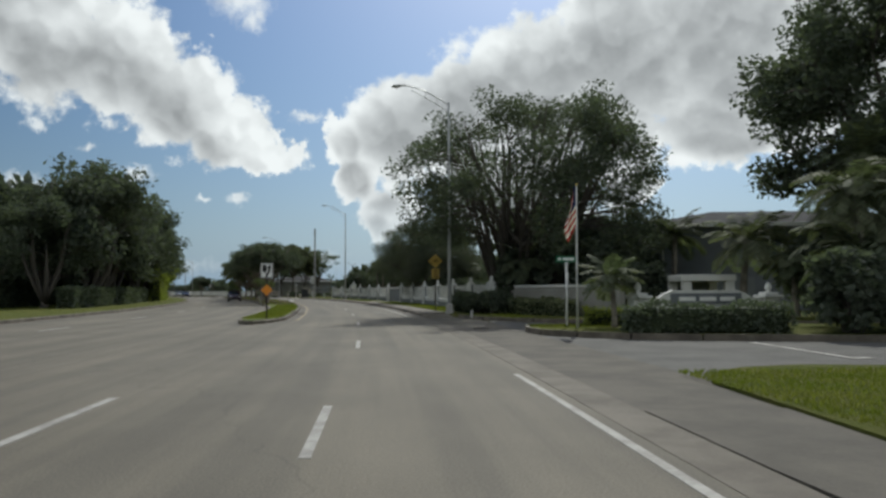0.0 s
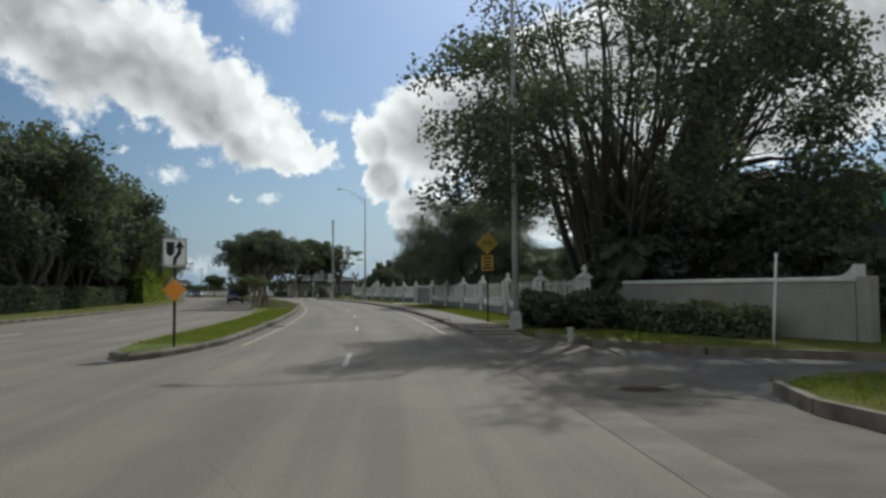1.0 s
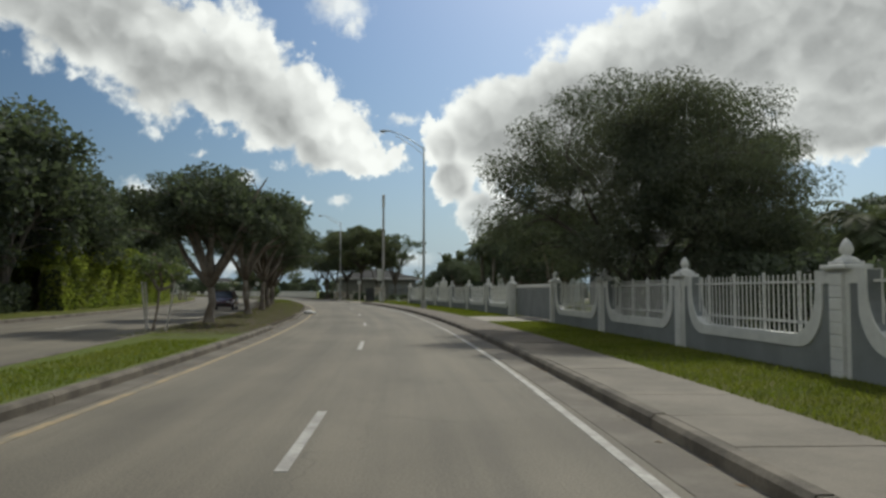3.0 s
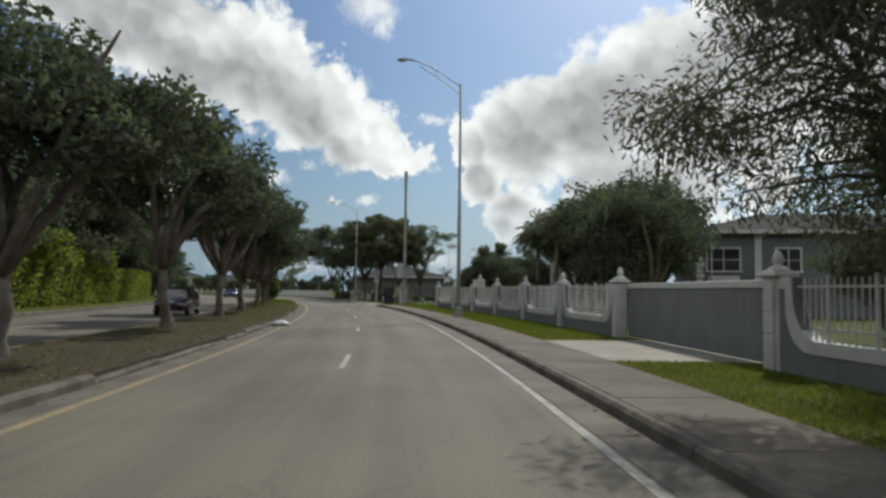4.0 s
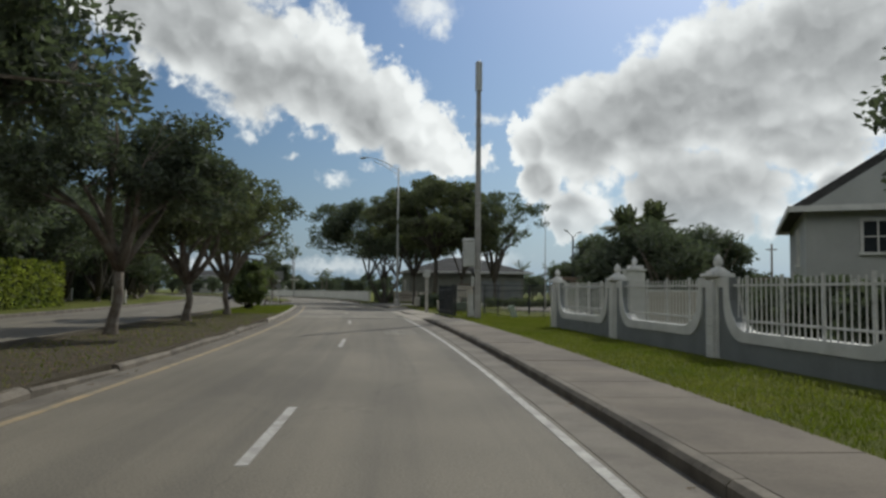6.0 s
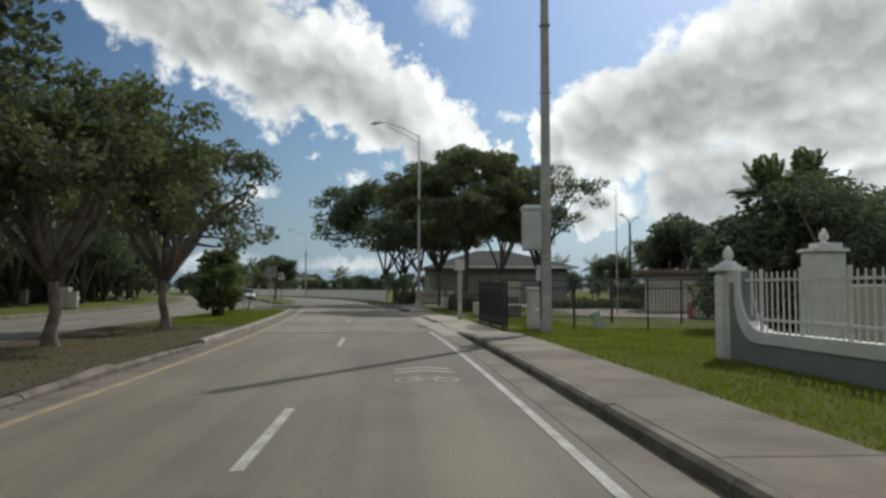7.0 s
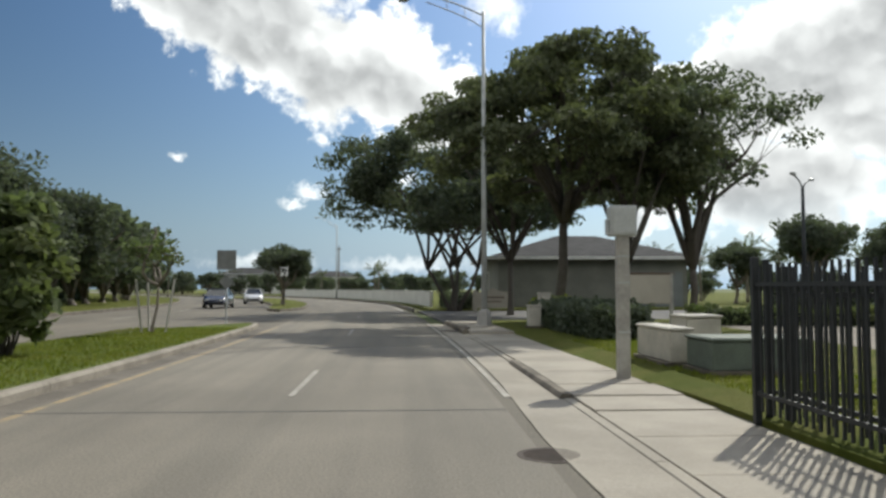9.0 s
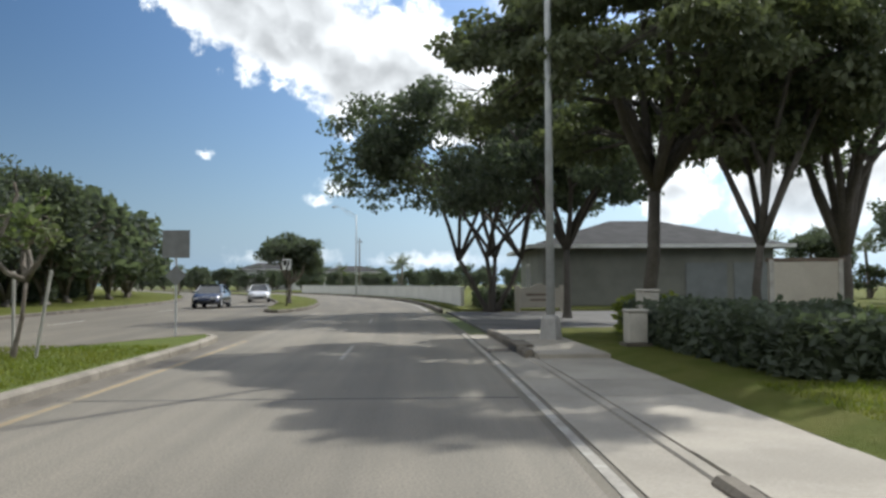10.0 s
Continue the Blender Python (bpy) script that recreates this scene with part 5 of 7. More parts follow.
part("meter", boxes((-0.28, -0.16, -0.14, 0.1, 1.5, 1.95), bevel=0.01), M["box_grey"], root)
for z in (1.0, 2.2, 5.3, 7.0, 9.0):
    part("strap", boxes((-0.15, 0.15, -0.15, 0.15, z, z + 0.025)), M["galv"], root)

# grey cabinet behind the pole
root = thing("ground_cabinet", (-22.77, 132.5, 0.146), 14, "grey upright telephone cabinet on the grass", "cabinet")
part("body", boxes((-0.32, 0.32, -0.25, 0.25, -0.02, 1.22), bevel=0.015), M["box_beige"], root)
part("lid", boxes((-0.35, 0.35, -0.28, 0.28, 1.22, 1.32), bevel=0.03), M["box_beige"], root)
part("door", boxes((-0.28, 0.28, -0.27, -0.25, 0.1, 1.12), bevel=0.006), M["box_grey"], root)
part("label_plate", boxes((-0.1, 0.1, -0.277, -0.27, 0.6, 0.68)), M["sign_white"], root)
# leaning green box on the lawn
root = thing("cable_pedestal", (-20.9, 133.3, 0.14), 200, "pale green cable pedestal leaning on the lawn", "pedestal")
bm = bmesh.new()
box(bm, -0.14, 0.14, -0.1, 0.1, -0.05, 0.62, 0.03, Matrix.Rotation(radians(22), 4, "Y"))
part("body", bm, M["pedestal"], root)
bm = bmesh.new()
box(bm, -0.16, 0.16, -0.12, 0.12, 0.5, 0.6, 0.02, Matrix.Rotation(radians(22), 4, "Y"))
part("cap", bm, M["pedestal"], root)

# meter post
root = thing("meter_post", (-27.55, 141.45, 0.14), 20, "pale square post with a grey meter box on top", "post")
part("shaft", boxes((-0.09, 0.09, -0.09, 0.09, -0.1, 2.1), bevel=0.01), M["wood_post"], root)
mb = part("meter_box", boxes((-0.2, 0.2, -0.14, 0.14, 2.08, 2.54), bevel=0.015), M["box_grey"], root)
part("door", boxes((-0.17, 0.17, -0.155, -0.14, 2.12, 2.5), bevel=0.006), M["box_grey"], mb)
part("side_meter", boxes((-0.25, -0.2, -0.08, 0.06, 2.1, 2.34), bevel=0.01), M["galv"], mb)
for z in (0.62, 1.37, 1.77):
    part("strap", boxes((-0.095, 0.095, -0.096, -0.09, z - 0.012, z + 0.012)), M["galv"], root)


def utility_box(s, o, lx, ly, h, mat, label):
    root = thing("utility_box", at(s, o, 0.14), turn_at(s) + 90, label, "utility box", "utility boxes")
    part("plinth", boxes((-lx / 2 - 0.06, lx / 2 + 0.06, -ly / 2 - 0.06, ly / 2 + 0.06, -0.02, 0.07)), M["kerb"], root)
    part("body", boxes((-lx / 2, lx / 2, -ly / 2, ly / 2, 0.07, h - 0.06), bevel=0.02), M[mat], root)
    part("lid", boxes((-lx / 2 - 0.025, lx / 2 + 0.025, -ly / 2 - 0.025, ly / 2 + 0.025, h - 0.06, h), bevel=0.02), M[mat], root)
    part("door_seam", boxes((-0.01, 0.01, -ly / 2 - 0.006, -ly / 2, 0.12, h - 0.1)), M["black_metal"], root)
    part("sticker", boxes((0.15, 0.3, -ly / 2 - 0.006, -ly / 2, h * 0.55, h * 0.72)), M["sign_white"], root)


utility_box(141.08, 6.02, 1.7, 0.38, 0.64, "box_beige", "long low beige equipment box on a concrete plinth")
utility_box(142.0, 7.0, 0.8, 0.66, 0.79, "box_beige", "beige equipment box on a concrete plinth")
utility_box(139.6, 6.75, 1.0, 1.5, 0.55, "box_green", "pale green transformer box on a concrete plinth")
utility_box(151.3, 5.9, 0.4, 0.4, 0.75, "box_beige", "small beige pedestal beside the hedge")
utility_box(152.0, 6.4, 0.5, 0.35, 1.15, "box_beige", "tall beige cabinet beside the hedge")
for s, o, h, w in ((155.6, -17.4, 1.35, 0.75), (154.8, -16.7, 1.1, 0.35), (166.5, -24.0, 1.2, 0.5)):
    utility_box(s, o, w, 0.5, h, "box_beige", "beige roadside cabinet on the far verge")


# ---- signs ----
def sign_post(root, h, mat="galv", w=0.025):
    bm = bmesh.new()
    box(bm, -w, w, -0.012, 0.012, -0.2, h)
    box(bm, -w * 0.4, w * 0.4, -0.012, 0.016, -0.2, h)
    return part("post", bm, M[mat], root)


def plate(bm, pts, y0=-0.03, y1=-0.018):
    return prism(bm, pts, y0, y1)


def lane_sign(loc, rz, z, marker=True):
    """A white upright plate: a black island mark with an arrow that bends past its right side."""
    root = thing("road_sign", loc, rz, "white lane sign with a bent black arrow on a rusty post", "road sign", "arrow signs")
    sign_post(root, z + 0.36, "iron", 0.03)
    bm = bmesh.new()
    box(bm, -0.275, 0.275, -0.03, -0.018, z - 0.33, z + 0.33, 0.004)
    pl = part("plate", bm, M["sign_white"], root)
    bm = bmesh.new()
    prism(bm, [(-0.19, z + 0.24), (-0.01, z + 0.24), (-0.01, z + 0.0), (-0.05, z - 0.07), (-0.1, z - 0.09), (-0.15, z - 0.07), (-0.19, z + 0.0)], -0.036, -0.031)
    part("island_mark", bm, M["sign_black"], pl)
    bm = bmesh.new()
    prism(bm, [(-0.05, z - 0.29), (0.04, z - 0.29), (0.05, z - 0.17), (0.15, z - 0.02), (0.15, z + 0.1), (0.22, z + 0.1), (0.11, z + 0.27), (0.0, z + 0.1), (0.07, z + 0.1), (0.07, z + 0.02), (-0.03, z - 0.13)], -0.036, -0.031)
    part("arrow", bm, M["sign_black"], pl)
    bm = bmesh.new()
    for x0, x1, z0, z1 in ((-0.26, 0.26, 0.3, 0.315), (-0.26, 0.26, -0.315, -0.3), (-0.26, -0.245, -0.315, 0.315), (0.245, 0.26, -0.315, 0.315)):
        box(bm, x0, x1, -0.034, -0.031, z + z0, z + z1)
    part("border", bm, M["sign_black"], pl)
    if marker:
        bm = bmesh.new()
        b = 0.26
        plate(bm, [(0, 1.3 - b), (b, 1.3), (0, 1.3 + b), (-b, 1.3)])
        part("marker", bm, M["sign_orange"], root, "orange diamond marker plate")
    return root


lane_sign((-7.87, 33.67, 0.14), 6, 2.17)
lane_sign((-54.2, 175.6, 0.14), 22, 2.45, False)

root = thing("road_sign", (-0.45, 45.2, 0.146), 8, "yellow diamond bicycle sign with a yellow plaque below", "road sign")
sign_post(root, 3.45, "iron", 0.035)
bm = bmesh.new()
b = 0.43
plate(bm, [(0, 3.0 - b), (b, 3.0), (0, 3.0 + b), (-b, 3.0)])
pl = part("plate", bm, M["sign_yellow"], root)
bm = bmesh.new()
bike_shape(bm, 0.28, 0)
for v in bm.verts:
    v.co = Vector((v.co.x, -0.034, 2.96 + v.co.y * 0.8))
part("bicycle_symbol", bm, M["sign_black"], pl)
bm = bmesh.new()
box(bm, -0.23, 0.23, -0.03, -0.018, 1.95, 2.54, 0.004)
pq = part("plaque", bm, M["sign_yellow"], root)
bm = bmesh.new()
for zz, w in ((2.43, 0.16), (2.3, 0.12), (2.17, 0.14), (2.05, 0.17)):
    box(bm, -w, w, -0.034, -0.031, zz - 0.028, zz + 0.028)
part("lettering", bm, M["sign_black"], pq)

root = thing("street_name_sign", (4.22, 25.75, 0.146), 8, "green street name plate on a white post", "street sign")
bm = bmesh.new()
tube(bm, [(0, 0, -0.1), (0, 0, 2.2)], 0.035, 10)
part("post", bm, M["sign_white"], root, smooth=True)
bm = bmesh.new()
box(bm, -0.35, 0.35, -0.01, 0.01, 2.2, 2.4, 0.004)
pl = part("plate", bm, M["sign_green"], root)
bm = bmesh.new()
box(bm, -0.3, -0.18, -0.016, -0.011, 2.27, 2.35)
box(bm, -0.12, 0.28, -0.016, -0.011, 2.26, 2.35)
part("lettering", bm, M["sign_white"], pl)
part("collar", boxes((-0.06, 0.06, -0.03, 0.03, 2.08, 2.2)), M["galv"], root)
part("sticker", boxes((-0.05, 0.05, -0.04, -0.036, 1.0, 1.2)), M["sign_white"], root)

# flag pole with its flag
root = thing("flag_pole", (4.45, 25.0, 0.146), 0, "thin white flag pole on the island", "flag pole")
bm = bmesh.new()
tube(bm, [(0, 0, -0.1), (0, 0, 2.5), (0.02, 0, 4.75)], [0.04, 0.035, 0.025], 10)
part("pole", bm, M["white_paint"], root, smooth=True)
bm = bmesh.new()
bmesh.ops.create_icosphere(bm, subdivisions=2, radius=0.05, matrix=Matrix.Translation((0.02, 0, 4.77)))
part("ball", bm, M["gold_metal"], root, smooth=True)
froot = thing("flag", (4.47, 25.0, 3.5), 0, "limp red and white striped flag with a blue corner", "flag")
nx, nz = 16, 13
for r in range(nz):
    bm = bmesh.new()
    for seg in range(nx):
        f = []
        for dx, dz in ((0, 0), (1, 0), (1, 1), (0, 1)):
            u, v = (seg + dx) / nx, (r + dz) / nz
            fold = 0.07 * math.sin(u * 14 + v * 1.5) * (0.25 + u)
            f.append(bm.verts.new((-0.03 - 0.34 * u * (0.75 + 0.35 * math.sin(v * 5)), fold, 1.55 * v - 0.75 * u ** 1.1 * (0.7 + 0.3 * v))))
        face = bm.faces.new(f)
        face.material_index = 1 if (r >= 6 and seg < 7) else 0
    bmesh.ops.remove_doubles(bm, verts=bm.verts, dist=0.0005)
    part("stripe", bm, [M["flag_red"] if r % 2 == 0 else M["flag_white"], M["flag_blue"]], froot)

# white marker stake
root = thing("marker_stake", (5.4, 32.9, 0.14), 0, "tall thin white marker stake on the verge", "stake")
bm = bmesh.new()
tube(bm, [(-0.06, 0, -0.1), (0.0, 0, 1.0), (0.06, 0, 1.95)], [0.03, 0.03, 0.026], 8)
part("rod", bm, M["white_paint"], root, smooth=True)
part("tip", boxes((0.03, 0.09, -0.03, 0.03, 1.93, 1.99)), M["sign_white"], root)
# small white utility pedestal on the corner lawn
for x, y in ((1.32, 34.9),):
    root = thing("cable_pedestal", (x, y, 0.14), 10, "small dull grey cable pedestal on the lawn", "pedestal", "cable pedestals")
    part("body", boxes((-0.06, 0.06, -0.05, 0.05, -0.03, 0.28), bevel=0.012), M["pole_concrete"], root)
    part("cap", boxes((-0.075, 0.075, -0.065, 0.065, 0.28, 0.33), bevel=0.015), M["pole_concrete"], root)

# sign on the median's end, seen from behind
root = thing("road_sign", (-43.6, 154.0, 0.14), 200, "square road sign seen from its bare back on a post", "road sign")
sign_post(root, 2.55)
bm = bmesh.new()
box(bm, -0.37, 0.37, 0.018, 0.03, 2.0, 2.74, 0.004)
part("plate", bm, M["sign_back"], root)
bm = bmesh.new()
plate(bm, [(0, 1.25), (0.28, 1.53), (0, 1.81), (-0.28, 1.53)], 0.018, 0.03)
part("marker", bm, M["sign_back"], root)

# rubbish bag at the kerb
root = thing("plastic_bag", (-18.75, 92.7, 0.0), 15, "white crumpled plastic bag lying by the kerb", "bag")
bm = bmesh.new()
bmesh.ops.create_icosphere(bm, subdivisions=3, radius=1.0)
for v in bm.verts:
    k = 1 + 0.28 * noise.noise(v.co * 2.3) + 0.1 * noise.noise(v.co * 7)
    v.co = Vector((v.co.x * 0.33 * k, v.co.y * 0.2 * k, max(0.004, 0.1 + v.co.z * 0.12 * k)))
part("sack", bm, M["bag"], root, smooth=True)
bm = bmesh.new()
tube(bm, [(0.25, 0, 0.1), (0.36, 0.03, 0.09), (0.42, 0.08, 0.03)], [0.06, 0.02, 0.05], 7)
part("knot", bm, M["bag"], root, smooth=True)


# ---- trees ----
def strew(template, places):
    """Copies of a tree at (x, y, z, turn, scale)."""
    for x, y, z, rz, k in places:
        copy_thing(template, pose(x, y, z, 0, 0, rz) @ Matrix.Diagonal((k, k, k, 1)))


# the spreading many-stemmed tree at the corner
broad_tree("banyan_tree", (4.6, 45.2, 0.14), "huge dark many-stemmed fig tree behind the corner wall", 13.1, 9.3, 1.3, 0.4, 11, "leaf_dark", "bark_dark", limbs=24, clumps=430, clump_r=0.95, leaves=190, leaf_size=0.105, stems=6, lean=(0.9, -2.0), shell=0.42, fork=2.2, spread=3.2, uprights=46, lobes=95, blunt=2.8)
# feathery tree behind the railings
broad_tree("pepper_tree", (-0.9, 74.2, 0.14), "feathery drooping grey-green tree behind the wall", 8.6, 6.5, 0.1, 0.2, 12, "leaf_blue", "bark_dark", limbs=12, clumps=500, clump_r=0.85, leaves=470, leaf_size=0.034, long=4.2, stems=3, droop=0.9, lobes=110, lean=(-0.5, -0.3), shell=0.12)
# dense trees in the gardens
t = broad_tree("garden_tree", tuple(at(103, 14.6, 0.14)), "dense dark green garden tree behind the wall", 8.6, 4.3, 0.7, 0.22, 13, "leaf_dark", limbs=8, clumps=140, clump_r=0.95, leaves=125, leaf_size=0.14, group="garden trees")
strew(t, [(*at(99.5, 12.2, 0.14), 70, 0.8), (*at(101.5, 15.6, 0.14), 220, 0.85), (-5.6, 114.0, 0.14, 20, 0.9), (8.6, 45.5, 0.14, 30, 0.72), (10.8, 49.5, 0.14, 130, 0.8), (8.8, 57, 0.14, 210, 0.7), (6.4, 51.2, 0.14, 330, 0.95), (17.6, 31.6, 0.14, 100, 0.6), (20.0, 29.6, 0.14, 250, 0.72), (0.5, 87, 0.14, 260, 0.42), (6.3, 75.2, 0.14, 40, 0.56), (5.0, 79.5, 0.14, 70, 0.6), (4.9, 55.5, 0.14, 200, 0.5), (-6.4, 110.6, 0.14, 300, 0.95), (-7.4, 114.5, 0.14, 10, 0.9), (-4.6, 98.6, 0.14, 120, 0.74), (-14.2, 133.8, 0.14, 80, 0.6), (-11.5, 140, 0.14, 190, 0.62)])
# tall dark trees beside the side street
t = broad_tree("street_tree", (21.6, 34.0, 0.14), "tall dark tree over the entrance", 17.5, 7.4, 2.5, 0.34, 14, "leaf_dark", "bark_dark", limbs=12, clumps=430, clump_r=1.15, leaves=130, leaf_size=0.17, lean=(-0.4, 0))
# trees of the median
t1 = broad_tree("median_tree", tuple(at(78.8, -6.2, 0.14)), "broad dark green tree on the median strip", 6.5, 4.2, 2.1, 0.165, 21, "leaf_dark", "bark", limbs=9, clumps=140, clump_r=0.62, leaves=220, leaf_size=0.095, fork=1.5, group="median trees", shell=0.25)
t2 = broad_tree("median_tree", tuple(at(89.2, -6.05, 0.14)), "broad dark green tree on the median strip", 7.0, 4.0, 2.4, 0.155, 22, "leaf_dark", "bark", limbs=8, clumps=130, clump_r=0.62, leaves=220, leaf_size=0.095, fork=2.0, group="median trees", shell=0.25)
t3 = broad_tree("median_tree", tuple(at(133.5, -6.1, 0.14)), "round olive-green tree on the median strip", 7.1, 4.3, 1.7, 0.145, 23, "leaf_olive", "bark", limbs=9, clumps=135, clump_r=0.6, leaves=220, leaf_size=0.095, fork=1.7, group="median trees", shell=0.25)
strew(t2, [(*at(98.8, -6.2, 0.14), 100, 1.0), (*at(116.8, -6.3, 0.14), 200, 0.92)])
strew(t1, [(*at(107.2, -6.3, 0.14), 140, 1.08)])
strew(t3, [(*at(125.2, -6.3, 0.14), 160, 0.95)])
# trees by the church
broad_tree("shade_tree", (-41.2, 174.2, 0.12), "wide dark umbrella-shaped shade tree over the road", 12.2, 8.4, 3.0, 0.24, 31, "leaf_shade", "bark_dark", limbs=16, clumps=300, clump_r=0.95, leaves=140, leaf_size=0.14, stems=4, lean=(0.2, -0.6), fork=2.6, group="shade trees", droop=0.9, shell=0.4, flat=0.6)
broad_tree("shade_tree", (-32.2, 161.0, 0.02), "tall open shade tree with olive leaves", 11.4, 6.2, 3.4, 0.2, 32, "leaf_olive", "bark_dark", limbs=12, clumps=290, clump_r=0.72, leaves=210, leaf_size=0.135, lean=(0.9, -2.0), fork=4.2, group="shade trees", droop=0.9, shell=0.5, flat=0.55)
broad_tree("shade_tree", (-26.9, 161.6, 0.02), "open shade tree with forked limbs", 11.0, 4.4, 3.0, 0.16, 33, "leaf_shade", "bark_dark", limbs=9, clumps=84, clump_r=0.78, leaves=140, leaf_size=0.115, lean=(0.4, -0.4), fork=2.4, group="shade trees", droop=0.9, shell=0.45, flat=0.55)
broad_tree("shade_tree", (-36.2, 168.6, 0.02), "shade tree with slender stems beside the drive", 9.6, 4.8, 2.6, 0.14, 34, "leaf_shade", "bark_dark", limbs=9, clumps=120, clump_r=0.8, leaves=220, leaf_size=0.12, fork=2.8, group="shade trees", droop=0.9, shell=0.4, flat=0.55)
broad_tree("shade_tree", (-29.2, 158.4, 0.05), "slim shade tree behind the hedge", 9.6, 3.4, 3.2, 0.11, 35, "leaf_olive", "bark_dark", limbs=7, clumps=50, clump_r=0.75, leaves=150, leaf_size=0.135, lean=(0.3, 0.6), fork=2.4, group="shade trees", droop=0.9, flat=0.55)
# the wood beyond the opposite lanes
w1 = broad_tree("roadside_tree", tuple(at(69, -24.5, 0.14)), "dense dark roadside tree beyond the far lanes", 9.8, 5.0, 0.4, 0.24, 41, "leaf_dark", "bark_dark", limbs=8, clumps=150, clump_r=1.05, leaves=110, leaf_size=0.17, group="roadside trees")
w2 = broad_tree("roadside_tree", tuple(at(63.5, -23.0, 0.14)), "dense dark roadside tree beyond the far lanes", 10.2, 4.8, 0.4, 0.22, 42, "leaf_dark", "bark_dark", limbs=8, clumps=150, clump_r=1.0, leaves=110, leaf_size=0.165, group="roadside trees")
w3 = broad_tree("distant_tree", tuple(at(250, -34, 0.1)), "distant dark green tree", 8.6, 4.6, 0.4, 0.22, 43, "leaf_dark", limbs=5, clumps=44, clump_r=1.35, leaves=44, leaf_size=0.44, group="distant trees")
w4 = broad_tree("roadside_tree", tuple(at(101, -20.8, 0.14)), "sunlit yellow-green ragged tree beyond the far lanes", 6.4, 3.6, 0.5, 0.16, 44, "leaf_lime", "bark", limbs=8, clumps=130, clump_r=0.7, leaves=110, leaf_size=0.15, group="roadside trees")
strew(w4, [(*at(s_, -20.9 + 0.5 * (i % 2), 0.14), 47 * i, k) for i, (s_, k) in enumerate(((106.5, 0.95), (112, 1.05), (117.5, 0.9), (123, 0.95), (128.5, 0.8)))])
rows_west, rows_back, s = [], [], 70.0
rr = random.Random(5)
flip = 0
while s < 235:
    k_ = 1.36 if s < 115 else 1.16 if s < 145 else 1.08
    row = (*at(s + rr.uniform(-1, 1), -22.0 + rr.uniform(-1.0, 1.0), 0.14), rr.uniform(0, 360), rr.uniform(0.88, 1.04) * k_)
    if s < 185:
        rows_west.append((flip, row))
    else:
        rows_back.append(row)
    rows_back.append((*at(s + rr.uniform(-1, 1), -29.5 + rr.uniform(-1.0, 1.0), 0.14), rr.uniform(0, 360), rr.uniform(1.0, 1.15) * k_))
    flip = 1 - flip
    s += 6.4
strew(w1, [q for f, q in rows_west if f == 0])
strew(w2, [q for f, q in rows_west if f == 1])
strew(w3, rows_back)
# undergrowth beneath the wood
for i in range(15):
    m_ = 66 + i * 11.6
    hedge("undergrowth", tuple(at(m_, -27.0, 0.14)), turn_at(m_) + 90, "dense dark undergrowth beneath the roadside trees", 12.6 / math.cos(radians(turn_at(m_))), 1.6, 2.4, 300 + i, "leaf_dark", 0.2, 34, "undergrowth")
for i, m_ in enumerate((64.5, 73.5, 82.5, 91.5)):
    hedge("undergrowth", tuple(at(m_, -20.4, 0.14)), turn_at(m_) + 90, "dark low hedge before the roadside trees", 9.4 / math.cos(radians(turn_at(m_))), 1.2, 1.5, 340 + i, "leaf_dark", 0.16, 60, "undergrowth")
# far trees that close the view
far_places = []
for i in range(56):
    far_places.append((*at(232 + i * 3.5 + rr.uniform(-3, 3), rr.choice((-20, -24, 9, 13, 18, -30, 24)) + rr.uniform(-3, 3), 0.1), rr.uniform(0, 360), rr.uniform(0.45, 0.75)))
for i in range(24):
    far_places.append((-32 + i * 4.6 + rr.uniform(-2, 2), 214 + rr.uniform(-6, 14) - i * 1.6, 0.05, rr.uniform(0, 360), rr.uniform(0.3, 0.55)))
for i in range(14):
    far_places.append((24 + i * 6 + rr.uniform(-2, 2), 60 + i * 6 + rr.uniform(-4, 4), 0.1, rr.uniform(0, 360), rr.uniform(0.5, 0.8)))
strew(w3, far_places)
# far median tree and trees beyond the car park
f1 = broad_tree("median_tree", (-58.5, 182.5, 0.14), "small round dark tree on the far median", 5.1, 2.6, 1.6, 0.13, 51, "leaf_dark", limbs=6, clumps=80, clump_r=0.65, leaves=160, leaf_size=0.13, group="median trees")
strew(f1, [(-18.5, 194, 0.1, 40, 1.45), (-13.0, 190, 0.1, 130, 1.3), (-9.5, 186, 0.1, 230, 1.2), (-24, 200, 0.1, 310, 1.1), (-17.6, 155.5, 0.14, 90, 1.15), (-14.6, 154.0, 0.14, 150, 1.1), (*at(246, -5.8, 0.14), 190, 0.85)])
# bush and young trees at the end of the median
bush("median_bush", (-38.9, 140.3, 0.14), "upright dark green bush on the median", 1.25, 3.0, 61, "leaf_mid", 0.15, 60, 80)
for loc, h, seed in (((-41.5, 147.5, 0.14), 3.3, 62), ((*at(72.5, -6.6)[:2], 0.14), 2.6, 63)):
    r_ = broad_tree("young_tree", loc, "young thin tree tied to leaning wooden stakes", h, 0.95, 1.3, 0.04, seed, "leaf_mid", limbs=4, clumps=16, clump_r=0.32, leaves=30, leaf_size=0.11, category="tree", group="young trees")
    for a in (0.4, 2.5, 4.6):
        bm = bmesh.new()
        tube(bm, [(0.36 * math.cos(a), 0.36 * math.sin(a), -0.1), (0.62 * math.cos(a), 0.62 * math.sin(a), 1.55)], 0.03, 6)
        part("stake", bm, M["wood_post"], r_)
